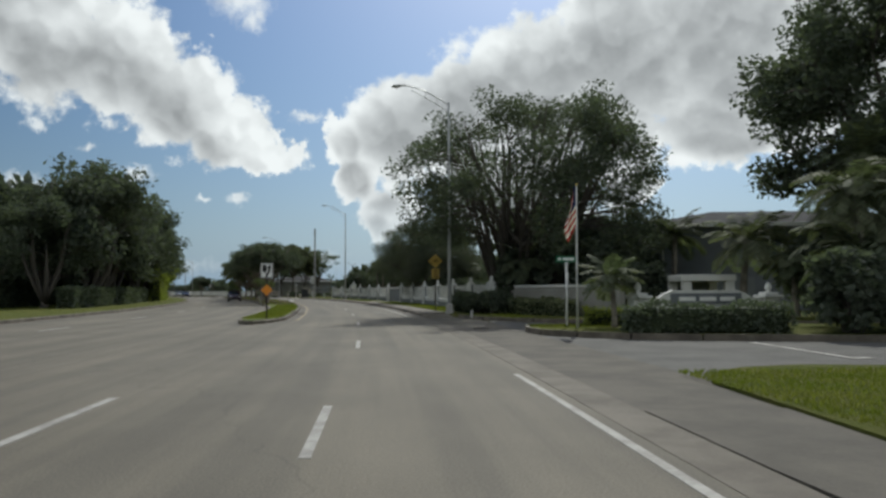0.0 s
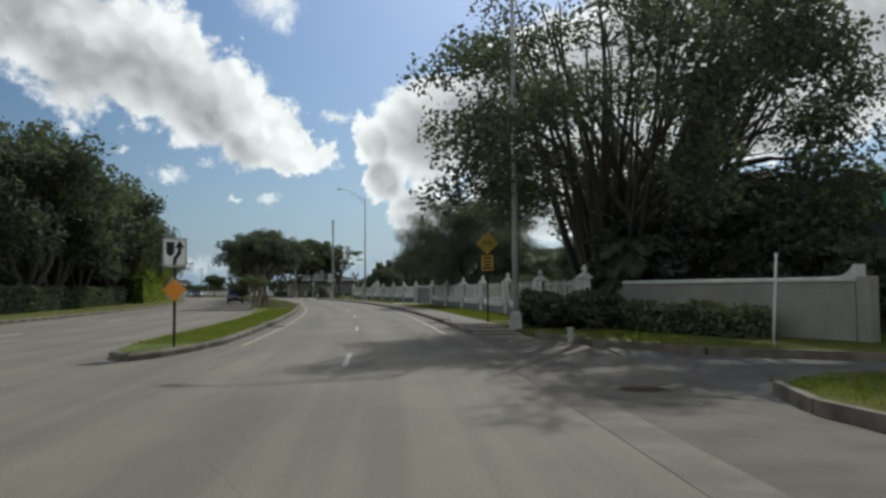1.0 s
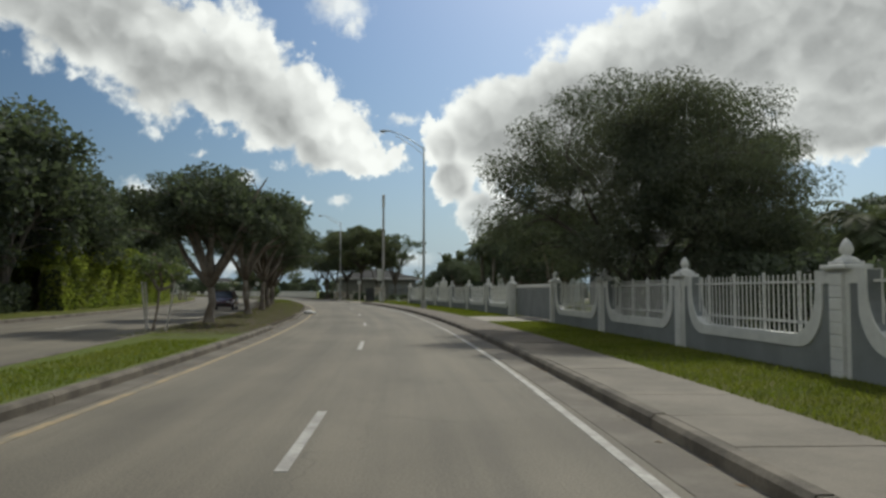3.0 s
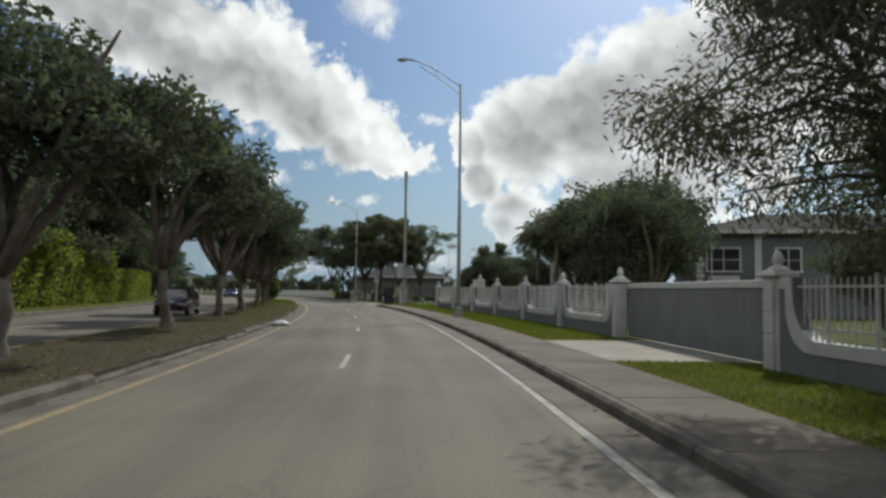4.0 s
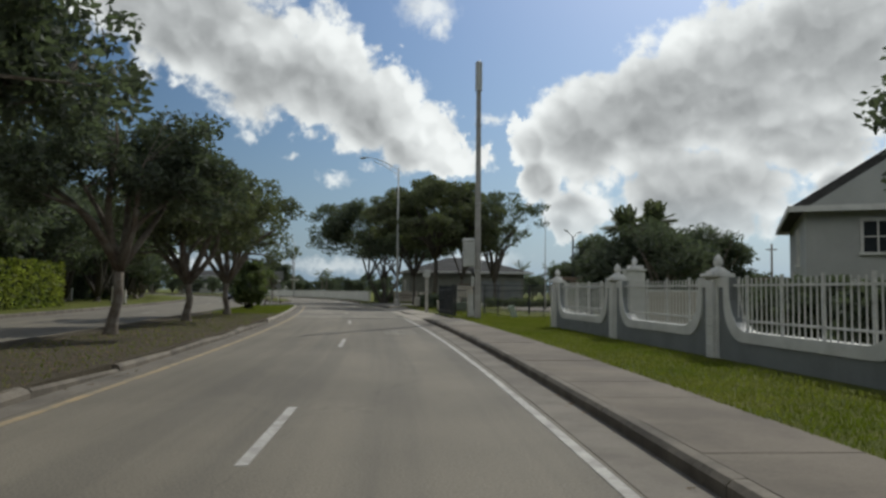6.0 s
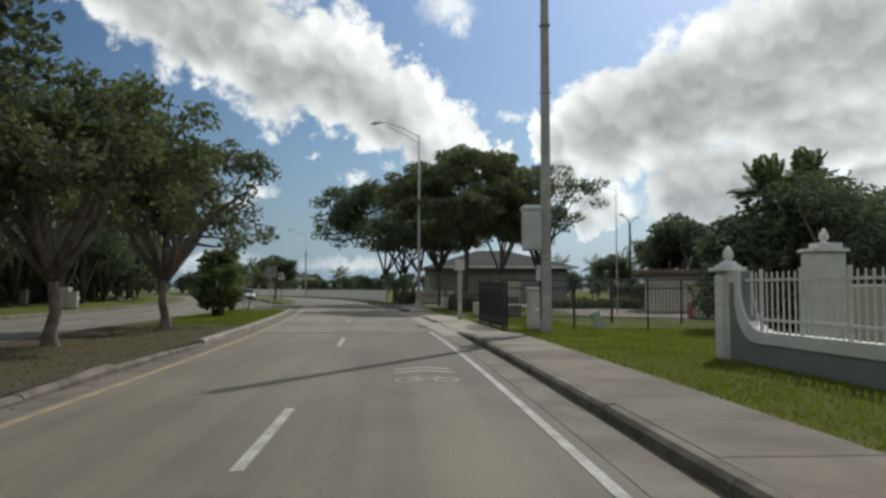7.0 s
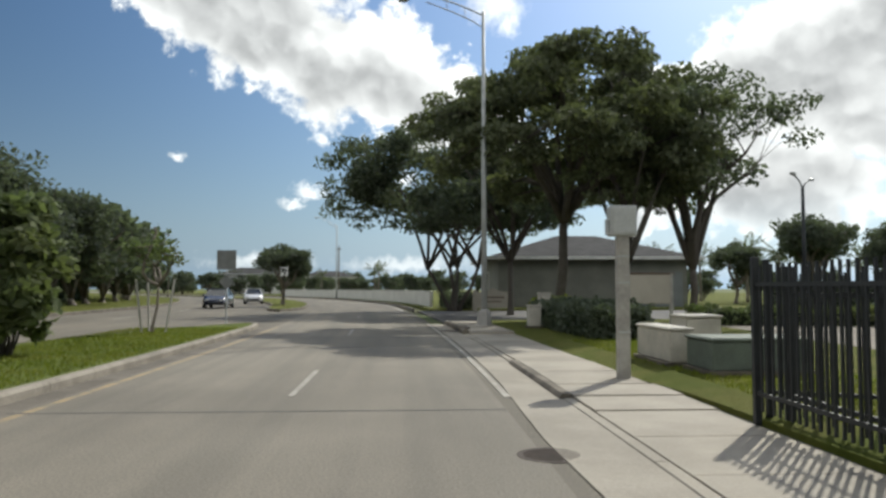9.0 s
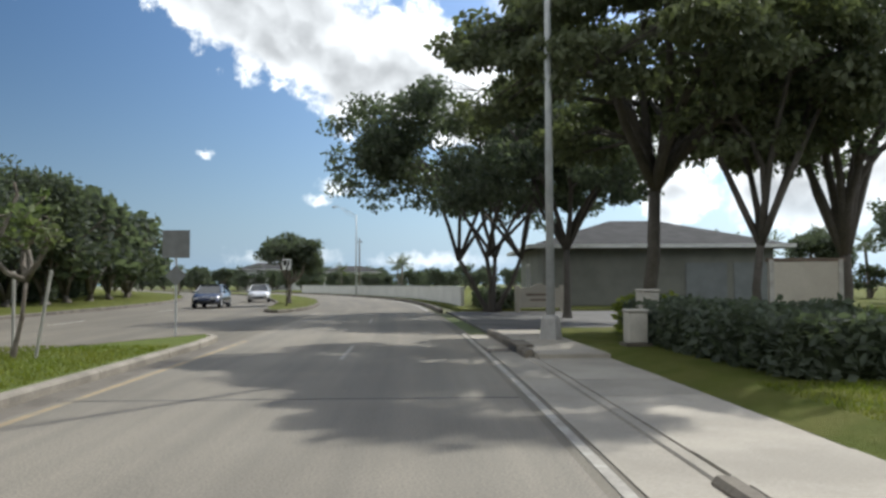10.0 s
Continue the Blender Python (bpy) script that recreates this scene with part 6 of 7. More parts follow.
# undergrowth behind the corner wall
for i, (x, y, r_, h) in enumerate(((5.5, 44.9, 1.6, 3.2), (6.6, 42.4, 1.8, 4.2), (8.6, 40.0, 1.7, 4.0), (4.4, 48.2, 1.6, 2.8), (9.9, 37.6, 1.3, 2.6), (9.6, 43.0, 2.0, 5.0), (6.0, 47.5, 2.2, 4.2), (8.2, 46.4, 2.0, 4.8), (3.9, 42.6, 0.9, 3.6), (10.9, 41.6, 1.6, 3.2))):
    bush("garden_bush", (x, y, 0.14), "tall dark garden bush behind the corner wall", r_, h, 130 + i, "leaf_dark", 0.14, 75, 90)
for i, (x, y, r_, h) in enumerate(((11.6, 21.4, 1.3, 2.3), (13.6, 20.8, 1.5, 2.7), (15.6, 20.2, 1.5, 2.5))):
    bush("croton_bush", (x, y, 0.14), "tall dark bush at the end of the entrance island", r_, h, 150 + i, "leaf_dark", 0.13, 75, 90, droop=0.4)
for i, (s_, o_, r_, h) in enumerate(((109.5, 10.6, 1.0, 1.5), (112.6, 11.2, 1.1, 1.6), (116.0, 12.5, 1.0, 1.4), (106.0, 10.0, 1.2, 1.9), (119.5, 14.0, 1.2, 1.7))):
    bush("garden_bush", tuple(at(s_, o_, 0.14)), "low dark shrub behind the white railing", r_, h, 170 + i, "leaf_dark", 0.11, 50, 80)
bush("garden_bush", (17.0, 33.0, 0.14), "tall dark garden bush under the street tree", 2.2, 4.0, 155, "leaf_dark", 0.15, 90, 90)

# palms
palm("feather_palm", (-9.6, 110.3, 0.14), "drooping feather palm beside the pale house", 4.7, 71, 34, 1.8, stiff=0.12, group="palms")
palm("feather_palm", (-8.6, 107.2, 0.14), "tall feather palm among the garden trees", 5.4, 74, 34, 1.8, stiff=0.12, group="palms")
palm("feather_palm", tuple(at(76.5, 13.5, 0.14)), "drooping feather palm by the gate", 4.2, 72, 18, 2.4, group="palms")
palm("feather_palm", (3.7, 69.6, 0.14), "bushy drooping palm beside the grey house", 3.1, 76, 40, 1.9, 0.12, stiff=0.25, group="palms")
for i, (s_, o_, r_, h) in enumerate(((63.0, 11.6, 1.3, 2.0), (66.0, 10.8, 1.5, 2.2), (69.2, 10.4, 1.6, 2.5), (72.2, 10.8, 1.6, 2.6), (75.2, 10.6, 1.5, 2.4), (61.0, 14.0, 1.4, 1.8))):
    bush("garden_bush", tuple(at(s_, o_, 0.14)), "dense dark shrub under the drooping tree", r_, h, 190 + i, "leaf_dark", 0.1, 60, 90)
palm("sago_palm", (5.75, 25.3, 0.14), "short palm with arching fronds on the island", 1.75, 75, 24, 1.25, 0.1, width=0.035, group="palms")
for i, (x, y, h, l_) in enumerate(((13.6, 34.2, 3.6, 2.3), (15.6, 33.4, 3.0, 2.0), (16.4, 29.4, 6.6, 2.2), (4.6, 42.9, 3.0, 1.9), (12.6, 41.0, 4.4, 2.2))):
    palm("feather_palm", (x, y, 0.14), "dense dark palm with arching fronds at the entrance", h, 80 + i, 26, l_, 0.16, stiff=0.45, width=0.06, group="palms")
for i, (x, y, h) in enumerate(((12.9, 23.4, 2.6), (14.6, 22.6, 3.6), (13.6, 24.6, 4.6))):
    palm("feather_palm", (x, y, 0.14), "dense dark palm with hanging fronds on the entrance island", h, 180 + i, 30, 2.3, 0.15, stiff=0.2, width=0.06, group="palms")
palm("sabal_palm", (-14.2, 136.6, 0.14), "stiff fan palm behind the long fence", 4.9, 91, 24, 1.3, 0.18, stiff=0.95, width=0.07, group="palms")
palm("sabal_palm", (-15.6, 135.4, 0.14), "stiff fan palm behind the long fence", 4.5, 90, 24, 1.3, 0.18, stiff=0.95, width=0.07, group="palms")
for i, (x, y, r_, h) in enumerate(((-10.6, 141.4, 2.0, 4.2), (-12.4, 143.4, 2.0, 4.6), (-16.3, 134.2, 1.9, 3.4), (-15.0, 135.2, 2.3, 4.4))):
    bush("garden_bush", (x, y, 0.14), "tall dark bush beyond the lawn", r_, h, 160 + i, "leaf_dark", 0.14, 90, 90)
far_palm = palm("coconut_palm", (-22.8, 206, 0.05), "distant coconut palm beyond the car park", 5.0, 95, 14, 2.2, 0.14, width=0.09, leaflets=12, group="distant palms")
strew(far_palm, [(-19.8, 207, 0.05, 60, 0.95), (-16.8, 205, 0.05, 130, 1.0), (-30.7, 206, 0.05, 200, 0.9), (-13, 209, 0.05, 270, 0.85), (-27, 210, 0.05, 20, 0.9), (-10, 203, 0.05, 80, 1.0), (-36, 214, 0.05, 140, 0.9), (*at(214, 9, 0.1), 10, 0.75), (*at(222, 12, 0.1), 100, 0.8), (*at(232, 8, 0.1), 220, 0.7), (*at(240, -14, 0.1), 330, 0.7)])

# hedges
for i, (s0, s1) in enumerate(((98, 109), (109.4, 120), (120.4, 132), (132.4, 146))):
    m_ = (s0 + s1) / 2
    hedge("roadside_hedge", tuple(at(m_, -19.0, 0.15)), turn_at(m_) + 90, "tall sunlit yellow-green hedge beyond the far lanes", (s1 - s0) * 1.02 / math.cos(radians(turn_at(m_))), 1.2, 2.7, 100 + i, "leaf_lime", 0.16, 60, "roadside hedges")
c_dir = math.degrees(math.atan2(34.4 - 44.6, 7.9 - 2.6))
hedge("croton_hedge", (4.2, 39.2, 0.146), c_dir, "low mottled hedge before the corner wall", 8.2, 0.9, 0.72, 110, "leaf_olive", 0.1, 130)
hedge("clipped_hedge", (7.6, 21.9, 0.146), -8, "dark clipped hedge before the entrance sign", 4.6, 0.9, 0.78, 111, "leaf_dark", 0.08, 160, "clipped hedges")
hedge("clipped_hedge", (6.0, 26.6, 0.146), -8, "yellow-green clipped hedge on the island", 1.9, 0.8, 0.62, 112, "leaf_lime", 0.08, 160, "clipped hedges")
hedge("clipped_hedge", (8.6, 26.9, 0.146), -8, "green clipped hedge on the island", 1.8, 0.8, 0.6, 113, "leaf_mid", 0.08, 160, "clipped hedges")
m_ = 150.2
hedge("church_hedge", tuple(at(149.6, 7.0, 0.15)), turn_at(m_) + 90, "broad dark hedge with pale flowers beside the pavement", 7.6, 1.5, 0.8, 114, "leaf_dark", 0.1, 150)
hedge("church_hedge", tuple(at(154.0, 7.2, 0.15)), turn_at(154) + 90, "mixed pale green hedge beside the lamp", 1.8, 1.2, 0.8, 115, "leaf_lime", 0.12, 110)
hedge("car_park_hedge", (-23.5, 158.2, 0.01), 10, "long low hedge along the car park", 7.0, 1.0, 0.7, 116, "leaf_mid", 0.12, 90)
hedge("church_hedge", tuple(at(175.5, 6.6, 0.12)), turn_at(175) + 90, "dark low hedge under the shade tree", 6.5, 1.4, 0.9, 117, "leaf_dark", 0.14, 90)
bush("round_bush", (2.7, 40.2, 0.14), "dark rounded bush before the corner post", 1.05, 1.15, 122, "leaf_dark", 0.1, 50, 90)
bush("round_bush", (1.8, 41.2, 0.14), "dark rounded bush before the corner post", 0.9, 1.0, 123, "leaf_dark", 0.1, 45, 90)
hedge("car_park_hedge", (-10.0, 178.5, 0.0), 4, "long dark hedge closing the car park", 26.0, 1.4, 1.7, 118, "leaf_dark", 0.2, 40)
bush("round_bush", (1.2, 42.3, 0.14), "dark rounded bush beside the lamp base", 0.95, 1.15, 120, "leaf_dark", 0.1, 40, 90)
bush("round_bush", (2.4, 41.5, 0.14), "dark rounded bush beside the wall", 0.8, 0.9, 121, "leaf_dark", 0.1, 30, 90)


# ---- buildings ----
def house(name, loc, rz, lx, ly, eave, ridge, wall, roof, label, windows=(), quoins=True, hip=0.0, over=0.55):
    """A house of lx by ly metres with a hip roof; windows are (side, along, sill, width, height)."""
    root = thing(name, loc, rz, label, "house")
    part("wall", boxes((-lx / 2, lx / 2, -ly / 2, ly / 2, -0.2, eave - 0.02)), M[wall], root)
    bm = bmesh.new()
    a, b = lx / 2 + over, ly / 2 + over
    hip = hip or min(a, b) * 0.95
    lo = [bm.verts.new(v) for v in ((-a, -b, eave), (a, -b, eave), (a, b, eave), (-a, b, eave))]
    if a >= b:
        top = [bm.verts.new((-a + hip, 0, ridge)), bm.verts.new((a - hip, 0, ridge))]
        for f in ((lo[0], lo[1], top[1], top[0]), (lo[1], lo[2], top[1]), (lo[2], lo[3], top[0], top[1]), (lo[3], lo[0], top[0])):
            bm.faces.new(f)
    else:
        top = [bm.verts.new((0, -b + hip, ridge)), bm.verts.new((0, b - hip, ridge))]
        for f in ((lo[0], lo[1], top[0]), (lo[1], lo[2], top[1], top[0]), (lo[2], lo[3], top[1]), (lo[3], lo[0], top[0], top[1])):
            bm.faces.new(f)
    bm.faces.new(lo[::-1])
    ro = part("roof", bm, M[roof], root)
    if hip < 0.1:
        part("gable", prism(bmesh.new(), [(-lx / 2, eave - 0.02), (lx / 2, eave - 0.02), (0, ridge - 0.35)], -b - 0.02, -b + 0.2), M[wall], root)
    bm = bmesh.new()
    box(bm, -a - 0.03, a + 0.03, -b - 0.06, -b, eave - 0.16, eave + 0.05)
    box(bm, -a - 0.03, a + 0.03, b, b + 0.06, eave - 0.16, eave + 0.05)
    box(bm, -a - 0.06, -a, -b, b, eave - 0.16, eave + 0.05)
    box(bm, a, a + 0.06, -b, b, eave - 0.16, eave + 0.05)
    part("gutter", bm, M["white_paint"], ro)
    if quoins:
        for sx in (-1, 1):
            for sy in (-1, 1):
                x, y = sx * lx / 2, sy * ly / 2
                stones = [mesh_of("quoin", boxes((min(-sx * w, sx * 0.04), max(-sx * w, sx * 0.04), min(-sy * w, sy * 0.04), max(-sy * w, sy * 0.04), 0, 0.29), bevel=0.012), M["white_paint"]) for w in (0.3, 0.42)]
                for k in range(int(eave / 0.34)):
                    share("quoin", stones[k % 2], root, Matrix.Translation((x, y, k * 0.34)))
        bm = bmesh.new()
        tube(bm, [(-lx / 2 + 0.8, -ly / 2 - over, eave - 0.1), (-lx / 2 + 0.8, -ly / 2 - 0.1, eave - 0.6), (-lx / 2 + 0.8, -ly / 2 - 0.1, 0.0)], 0.05, 6)
        part("downpipe", bm, M["white_paint"], root)
    for side, al, z, w, h in windows:
        n = {"s": (0, -1), "n": (0, 1), "w": (-1, 0), "e": (1, 0)}[side]
        if n[0] == 0:
            m = Matrix.Translation((al, n[1] * ly / 2, z))
            if n[1] > 0:
                m = m @ Matrix.Rotation(math.pi, 4, "Z")
        else:
            m = Matrix.Translation((n[0] * lx / 2, al, z)) @ Matrix.Rotation(-n[0] * -math.pi / 2, 4, "Z")
        bm = bmesh.new()
        for x0, x1, z0, z1 in ((-w / 2 - 0.1, w / 2 + 0.1, h, h + 0.12), (-w / 2 - 0.1, -w / 2, 0, h), (w / 2, w / 2 + 0.1, 0, h), (-0.025, 0.025, 0, h), (-w / 2, w / 2, h * 0.5 - 0.02, h * 0.5 + 0.02)):
            box(bm, x0, x1, -0.07, 0.02, z0, z1)
        wi = part("window", bm, M["white_paint"], root, m=m)
        part("pane", boxes((-w / 2, w / 2, -0.03, 0.0, 0, h)), M["glass"], wi)
        part("sill", boxes((-w / 2 - 0.15, w / 2 + 0.15, -0.14, 0.02, -0.1, 0)), M["white_paint"], wi)
    return root


h_ = house("house", (22.1, 49.5, 0.0), -4, 19.0, 11.0, 5.2, 6.5, "wall_dark", "roof_grey", "dark grey two-level house with white quoins behind the entrance", [("s", -2.5, 3.2, 1.3, 1.2), ("s", 3.0, 3.2, 1.5, 1.2), ("s", 6.5, 0.9, 1.5, 1.2), ("w", 2, 3.0, 1.1, 1.0)])
part("garage_door", boxes((-6.0, -3.4, -5.56, -5.5, 0.0, 2.1)), M["wall_grey"], h_)
root = thing("entrance_porch", (12.1, 35.5, 0.14), -4, "white flat-roofed porch on square columns at the entrance", "porch")
part("roof", boxes((-1.2, 1.2, -1.6, 1.7, 1.62, 1.92), bevel=0.02), M["wall_white"], root)
for x in (-0.95, 0.95):
    for y in (-1.3, 1.4):
        part("column", boxes((x - 0.2, x + 0.2, y - 0.2, y + 0.2, -0.1, 1.62), bevel=0.02), M["wall_white"], root)
part("back_wall", boxes((-0.74, 0.74, 1.3, 1.45, -0.1, 1.62)), M["wall_grey"], root)
house("house", (14.5, 75.6, 0.0), 6, 12.6, 7.6, 4.8, 5.9, "wall_dark", "roof_grey", "grey house with white quoins and eaves", [("w", 1.2, 1.2, 1.2, 2.1), ("s", -3.5, 2.6, 1.1, 1.0), ("s", 2.0, 1.0, 1.6, 1.3), ("w", -2.2, 2.1, 1.0, 1.7)])
h_ = house("house", (7.5, 117.0, 0.0), 0, 15.5, 9.5, 5.2, 6.7, "wall_dark", "roof_grey", "grey house with white-framed windows", [("s", -6.25, 2.85, 1.8, 1.3), ("s", -2.6, 2.85, 1.3, 1.3), ("s", 1.6, 2.85, 1.6, 1.3), ("s", 5.0, 0.9, 1.6, 1.2), ("w", 0, 2.85, 1.2, 1.2)])
part("panel", boxes((-7.15, -5.35, -4.79, -4.75, 1.9, 2.55), bevel=0.01), M["wall_white"], h_, "white panel under the window")
part("pilaster", boxes((-4.5, -4.1, -4.83, -4.75, 0.0, 5.1), bevel=0.01), M["white_paint"], h_, "white pilaster")
house("house", (-4.9, 131.2, 0.0), -8, 7.4, 10.6, 4.5, 7.2, "wall_pale", "roof_grey", "pale house with a steep gable", [("w", -1.5, 2.6, 1.0, 1.3), ("w", 2.0, 1.0, 1.2, 1.3), ("s", -1.4, 2.9, 0.9, 1.1), ("s", 1.3, 2.9, 0.9, 1.1)], quoins=False, hip=0.01)
# low flat-roofed building
root = thing("flat_roof_building", (-11.0, 156.5, 0.0), -6, "low tan flat-roofed building behind the fence", "building")
part("wall", boxes((-8.5, 8.5, -3.5, 3.5, -0.1, 2.25)), M["wall_tan"], root)
part("roof", boxes((-9.1, 9.1, -4.1, 4.1, 2.25, 2.5), bevel=0.03), M["roof_brown"], root)
for x in (-6.5, -3.0, 1.0):
    part("door", boxes((x, x + 0.95, -3.53, -3.5, 0, 2.05)), M["box_beige"], root)
# church
root = house("church", (-36.0, 188.5, 0.0), 22, 13.5, 11.0, 3.6, 5.5, "wall_olive", "roof_grey", "low olive-grey church with a broad hipped roof", [("w", 1.0, 1.0, 1.2, 1.6)], quoins=False, over=0.9)
part("garage_door", boxes((1.6, 4.0, -5.55, -5.5, 0.0, 2.6)), M["wall_grey"], root)
part("garage_door", boxes((4.4, 6.4, -5.55, -5.5, 0.0, 2.6)), M["wall_grey"], root)
# far houses across the bend
for i, (x, y, rz, lx) in enumerate(((-132, 290, 34, 16.0),)):
    house("house", (x, y, 0.0), rz, lx, 9.0, 4.9, 6.6, "wall_white", "roof_grey", "distant white two-storey house", [("s", -5, 2.9, 1.3, 1.1), ("s", -1.5, 2.9, 1.3, 1.1), ("s", 2, 2.9, 1.3, 1.1), ("s", 5, 2.9, 1.3, 1.1), ("s", -4, 0.6, 1.5, 1.4), ("s", 3, 0.6, 1.5, 1.4)], quoins=False)
# white boundary wall past the drive
wroot = thing("boundary_wall", (0, 0, 0), 0, "long low white wall along the far bend", "wall")
part("wall_panel", ribbon(bmesh.new(), 177, 240, 5.0, 5.2, -0.1, 1.15, 3.0), M["wall_white"], wroot)
part("coping", ribbon(bmesh.new(), 177, 240, 4.95, 5.25, 1.15, 1.25, 3.0), M["white_paint"], wroot)
# notice boards
root = thing("church_sign", tuple(at(171.0, 8.2, 0.02)), turn_at(171) , "pale stone church sign with curved top", "sign")
part("panel", prism(bmesh.new(), [(-1.1, 0.2), (1.1, 0.2), (1.1, 1.15), (0.5, 1.22), (0, 1.4), (-0.5, 1.22), (-1.1, 1.15)], -0.1, 0.1), M["wall_tan"], root)
part("leg", boxes((-1.25, -1.0, -0.12, 0.12, -0.05, 1.3), bevel=0.02), M["wall_tan"], root)
part("leg", boxes((1.0, 1.25, -0.12, 0.12, -0.05, 1.3), bevel=0.02), M["wall_tan"], root)
part("lettering", boxes((-0.7, 0.7, -0.11, -0.1, 0.8, 0.9), (-0.5, 0.5, -0.11, -0.1, 0.55, 0.63)), M["roof_brown"], root)
root = thing("notice_board", tuple(at(152.5, 10.2, 0.14)), turn_at(152), "blank tan notice board on two posts", "sign")
part("panel", boxes((-0.85, 0.85, -0.04, 0.04, 0.75, 1.75), bevel=0.01), M["wall_tan"], root)
part("header", boxes((-0.9, 0.9, -0.05, 0.05, 1.75, 1.83), bevel=0.01), M["roof_brown"], root)
for x in (-0.8, 0.8):
    part("leg", boxes((x - 0.05, x + 0.05, -0.06, 0.06, -0.1, 1.8)), M["wood_post"], root)

# entrance sign wall on the island
root = thing("entrance_sign", (8.9, 25.7, 0.146), 10, "low white entrance wall with a dark name panel", "sign wall")
part("wall", prism(bmesh.new(), [(-2.1, -0.1), (2.1, -0.1), (2.1, 0.95), (1.75, 0.95), (1.5, 1.1), (1.2, 1.22), (-1.2, 1.22), (-1.5, 1.1), (-1.75, 0.95), (-2.1, 0.95)], -0.12, 0.12), M["white_paint"], root)
part("panel", boxes((-1.3, 1.3, -0.15, -0.12, 0.75, 1.12), bevel=0.005), M["wall_dark"], root)
part("lettering", boxes((-1.0, -0.4, -0.156, -0.15, 0.86, 1.0), (-0.25, 0.35, -0.156, -0.15, 0.86, 1.0), (0.5, 1.05, -0.156, -0.15, 0.86, 1.0)), M["sign_white"], root)
for x in (-2.4, 2.4):
    bm = bmesh.new()
    box(bm, x - 0.27, x + 0.27, -0.27, 0.27, -0.1, 0.95, 0.02)
    pi_ = part("pillar", bm, M["white_paint"], root)
    bm = bmesh.new()
    box(bm, x - 0.36, x + 0.36, -0.36, 0.36, 0.95, 1.05, 0.02)
    box(bm, x - 0.24, x + 0.24, -0.24, 0.24, 1.05, 1.14, 0.02)
    part("cap", bm, M["white_paint"], pi_)
    bm = bmesh.new()
    lathe(bm, [(0.15, 1.13), (0.07, 1.18), (0.06, 1.2), (0.12, 1.27), (0.11, 1.36), (0.05, 1.46), (0.01, 1.5)], 12, Matrix.Translation((x, 0, 0)))
    part("finial", bm, M["white_paint"], pi_, smooth=True)


# ---- fences ----
picket = mesh_of("picket", boxes((-0.012, 0.012, -0.012, 0.012, 0.05, 1.62)), M["black_metal"])


def picket_fence(p0, p1, label, h=1.62, gap=0.115, every=2.4):
    p0, p1 = Vector(p0), Vector(p1)
    d = p1 - p0
    L = d.length
    root = thing("picket_fence", (p0.x, p0.y, 0.14), math.degrees(math.atan2(d.y, d.x)), label, "fence", "picket fences")
    for z in (0.2, h - 0.22):
        part("rail", boxes((0, L, -0.018, 0.018, z, z + 0.04)), M["black_metal"], root)
    n = int(L / gap)
    for i in range(1, n):
        share("picket", picket, root, Matrix.Translation((L * i / n, 0, 0)) @ Matrix.Diagonal((1, 1, h / 1.62, 1)))
    k = max(1, round(L / every))
    for i in range(k + 1):
        part("post", boxes((L * i / k - 0.035, L * i / k + 0.035, -0.035, 0.035, -0.1, h + 0.08), bevel=0.006), M["black_metal"], root)
    return root


picket_fence(at(131.8, 5.12)[:2], at(136.1, 5.08)[:2], "black metal picket fence beside the pavement", 1.52)
picket_fence(at(132.3, 5.34)[:2], at(135.9, 5.32)[:2], "black metal sliding gate parked behind the fence", 1.42, 0.24)
picket_fence((-25.75, 138.1), (-6.0, 137.2), "long black metal picket fence across the lawn", 1.5, 0.125)
# tall chain-link posts with a top rail
p0, p1 = at(131.75, 5.2), Vector((-21.74, 133.35, 0))
d_ = p1 - p0
L_ = math.hypot(d_.x, d_.y)
root = thing("chain_link_fence", (p0.x, p0.y, 0.14), math.degrees(math.atan2(d_.y, d_.x)), "wire fence with thin dark posts and a top rail", "fence")
for i in range(5):
    bm = bmesh.new()
    tube(bm, [(i * L_, 0, -0.1), (i * L_, 0, 1.57)], 0.03, 8)
    part("post", bm, M["black_metal"], root)
bm = bmesh.new()
tube(bm, [(0, 0, 1.55), (L_ * 4, 0, 1.55)], 0.022, 6)
part("top_rail", bm, M["black_metal"], root)
# the woven wire: thin strands both ways
wires = []
for k in range(-12, int(4 * L_ / 0.13)):
    for sg in (-1, 1):
        x0 = k * 0.13 if sg > 0 else k * 0.13 + 1.5
        x1 = x0 + sg * 1.5
        if 0 <= min(x0, x1) and max(x0, x1) <= 4 * L_:
            wires.append([(x0 - 0.002, 0, 0.04), (x0 + 0.002, 0, 0.04), (x1 + 0.002, 0, 1.54), (x1 - 0.002, 0, 1.54)])
ob = new("wire_mesh", quads_mesh("wire_mesh", np.array(wires), M["galv"]))
ob.parent = root


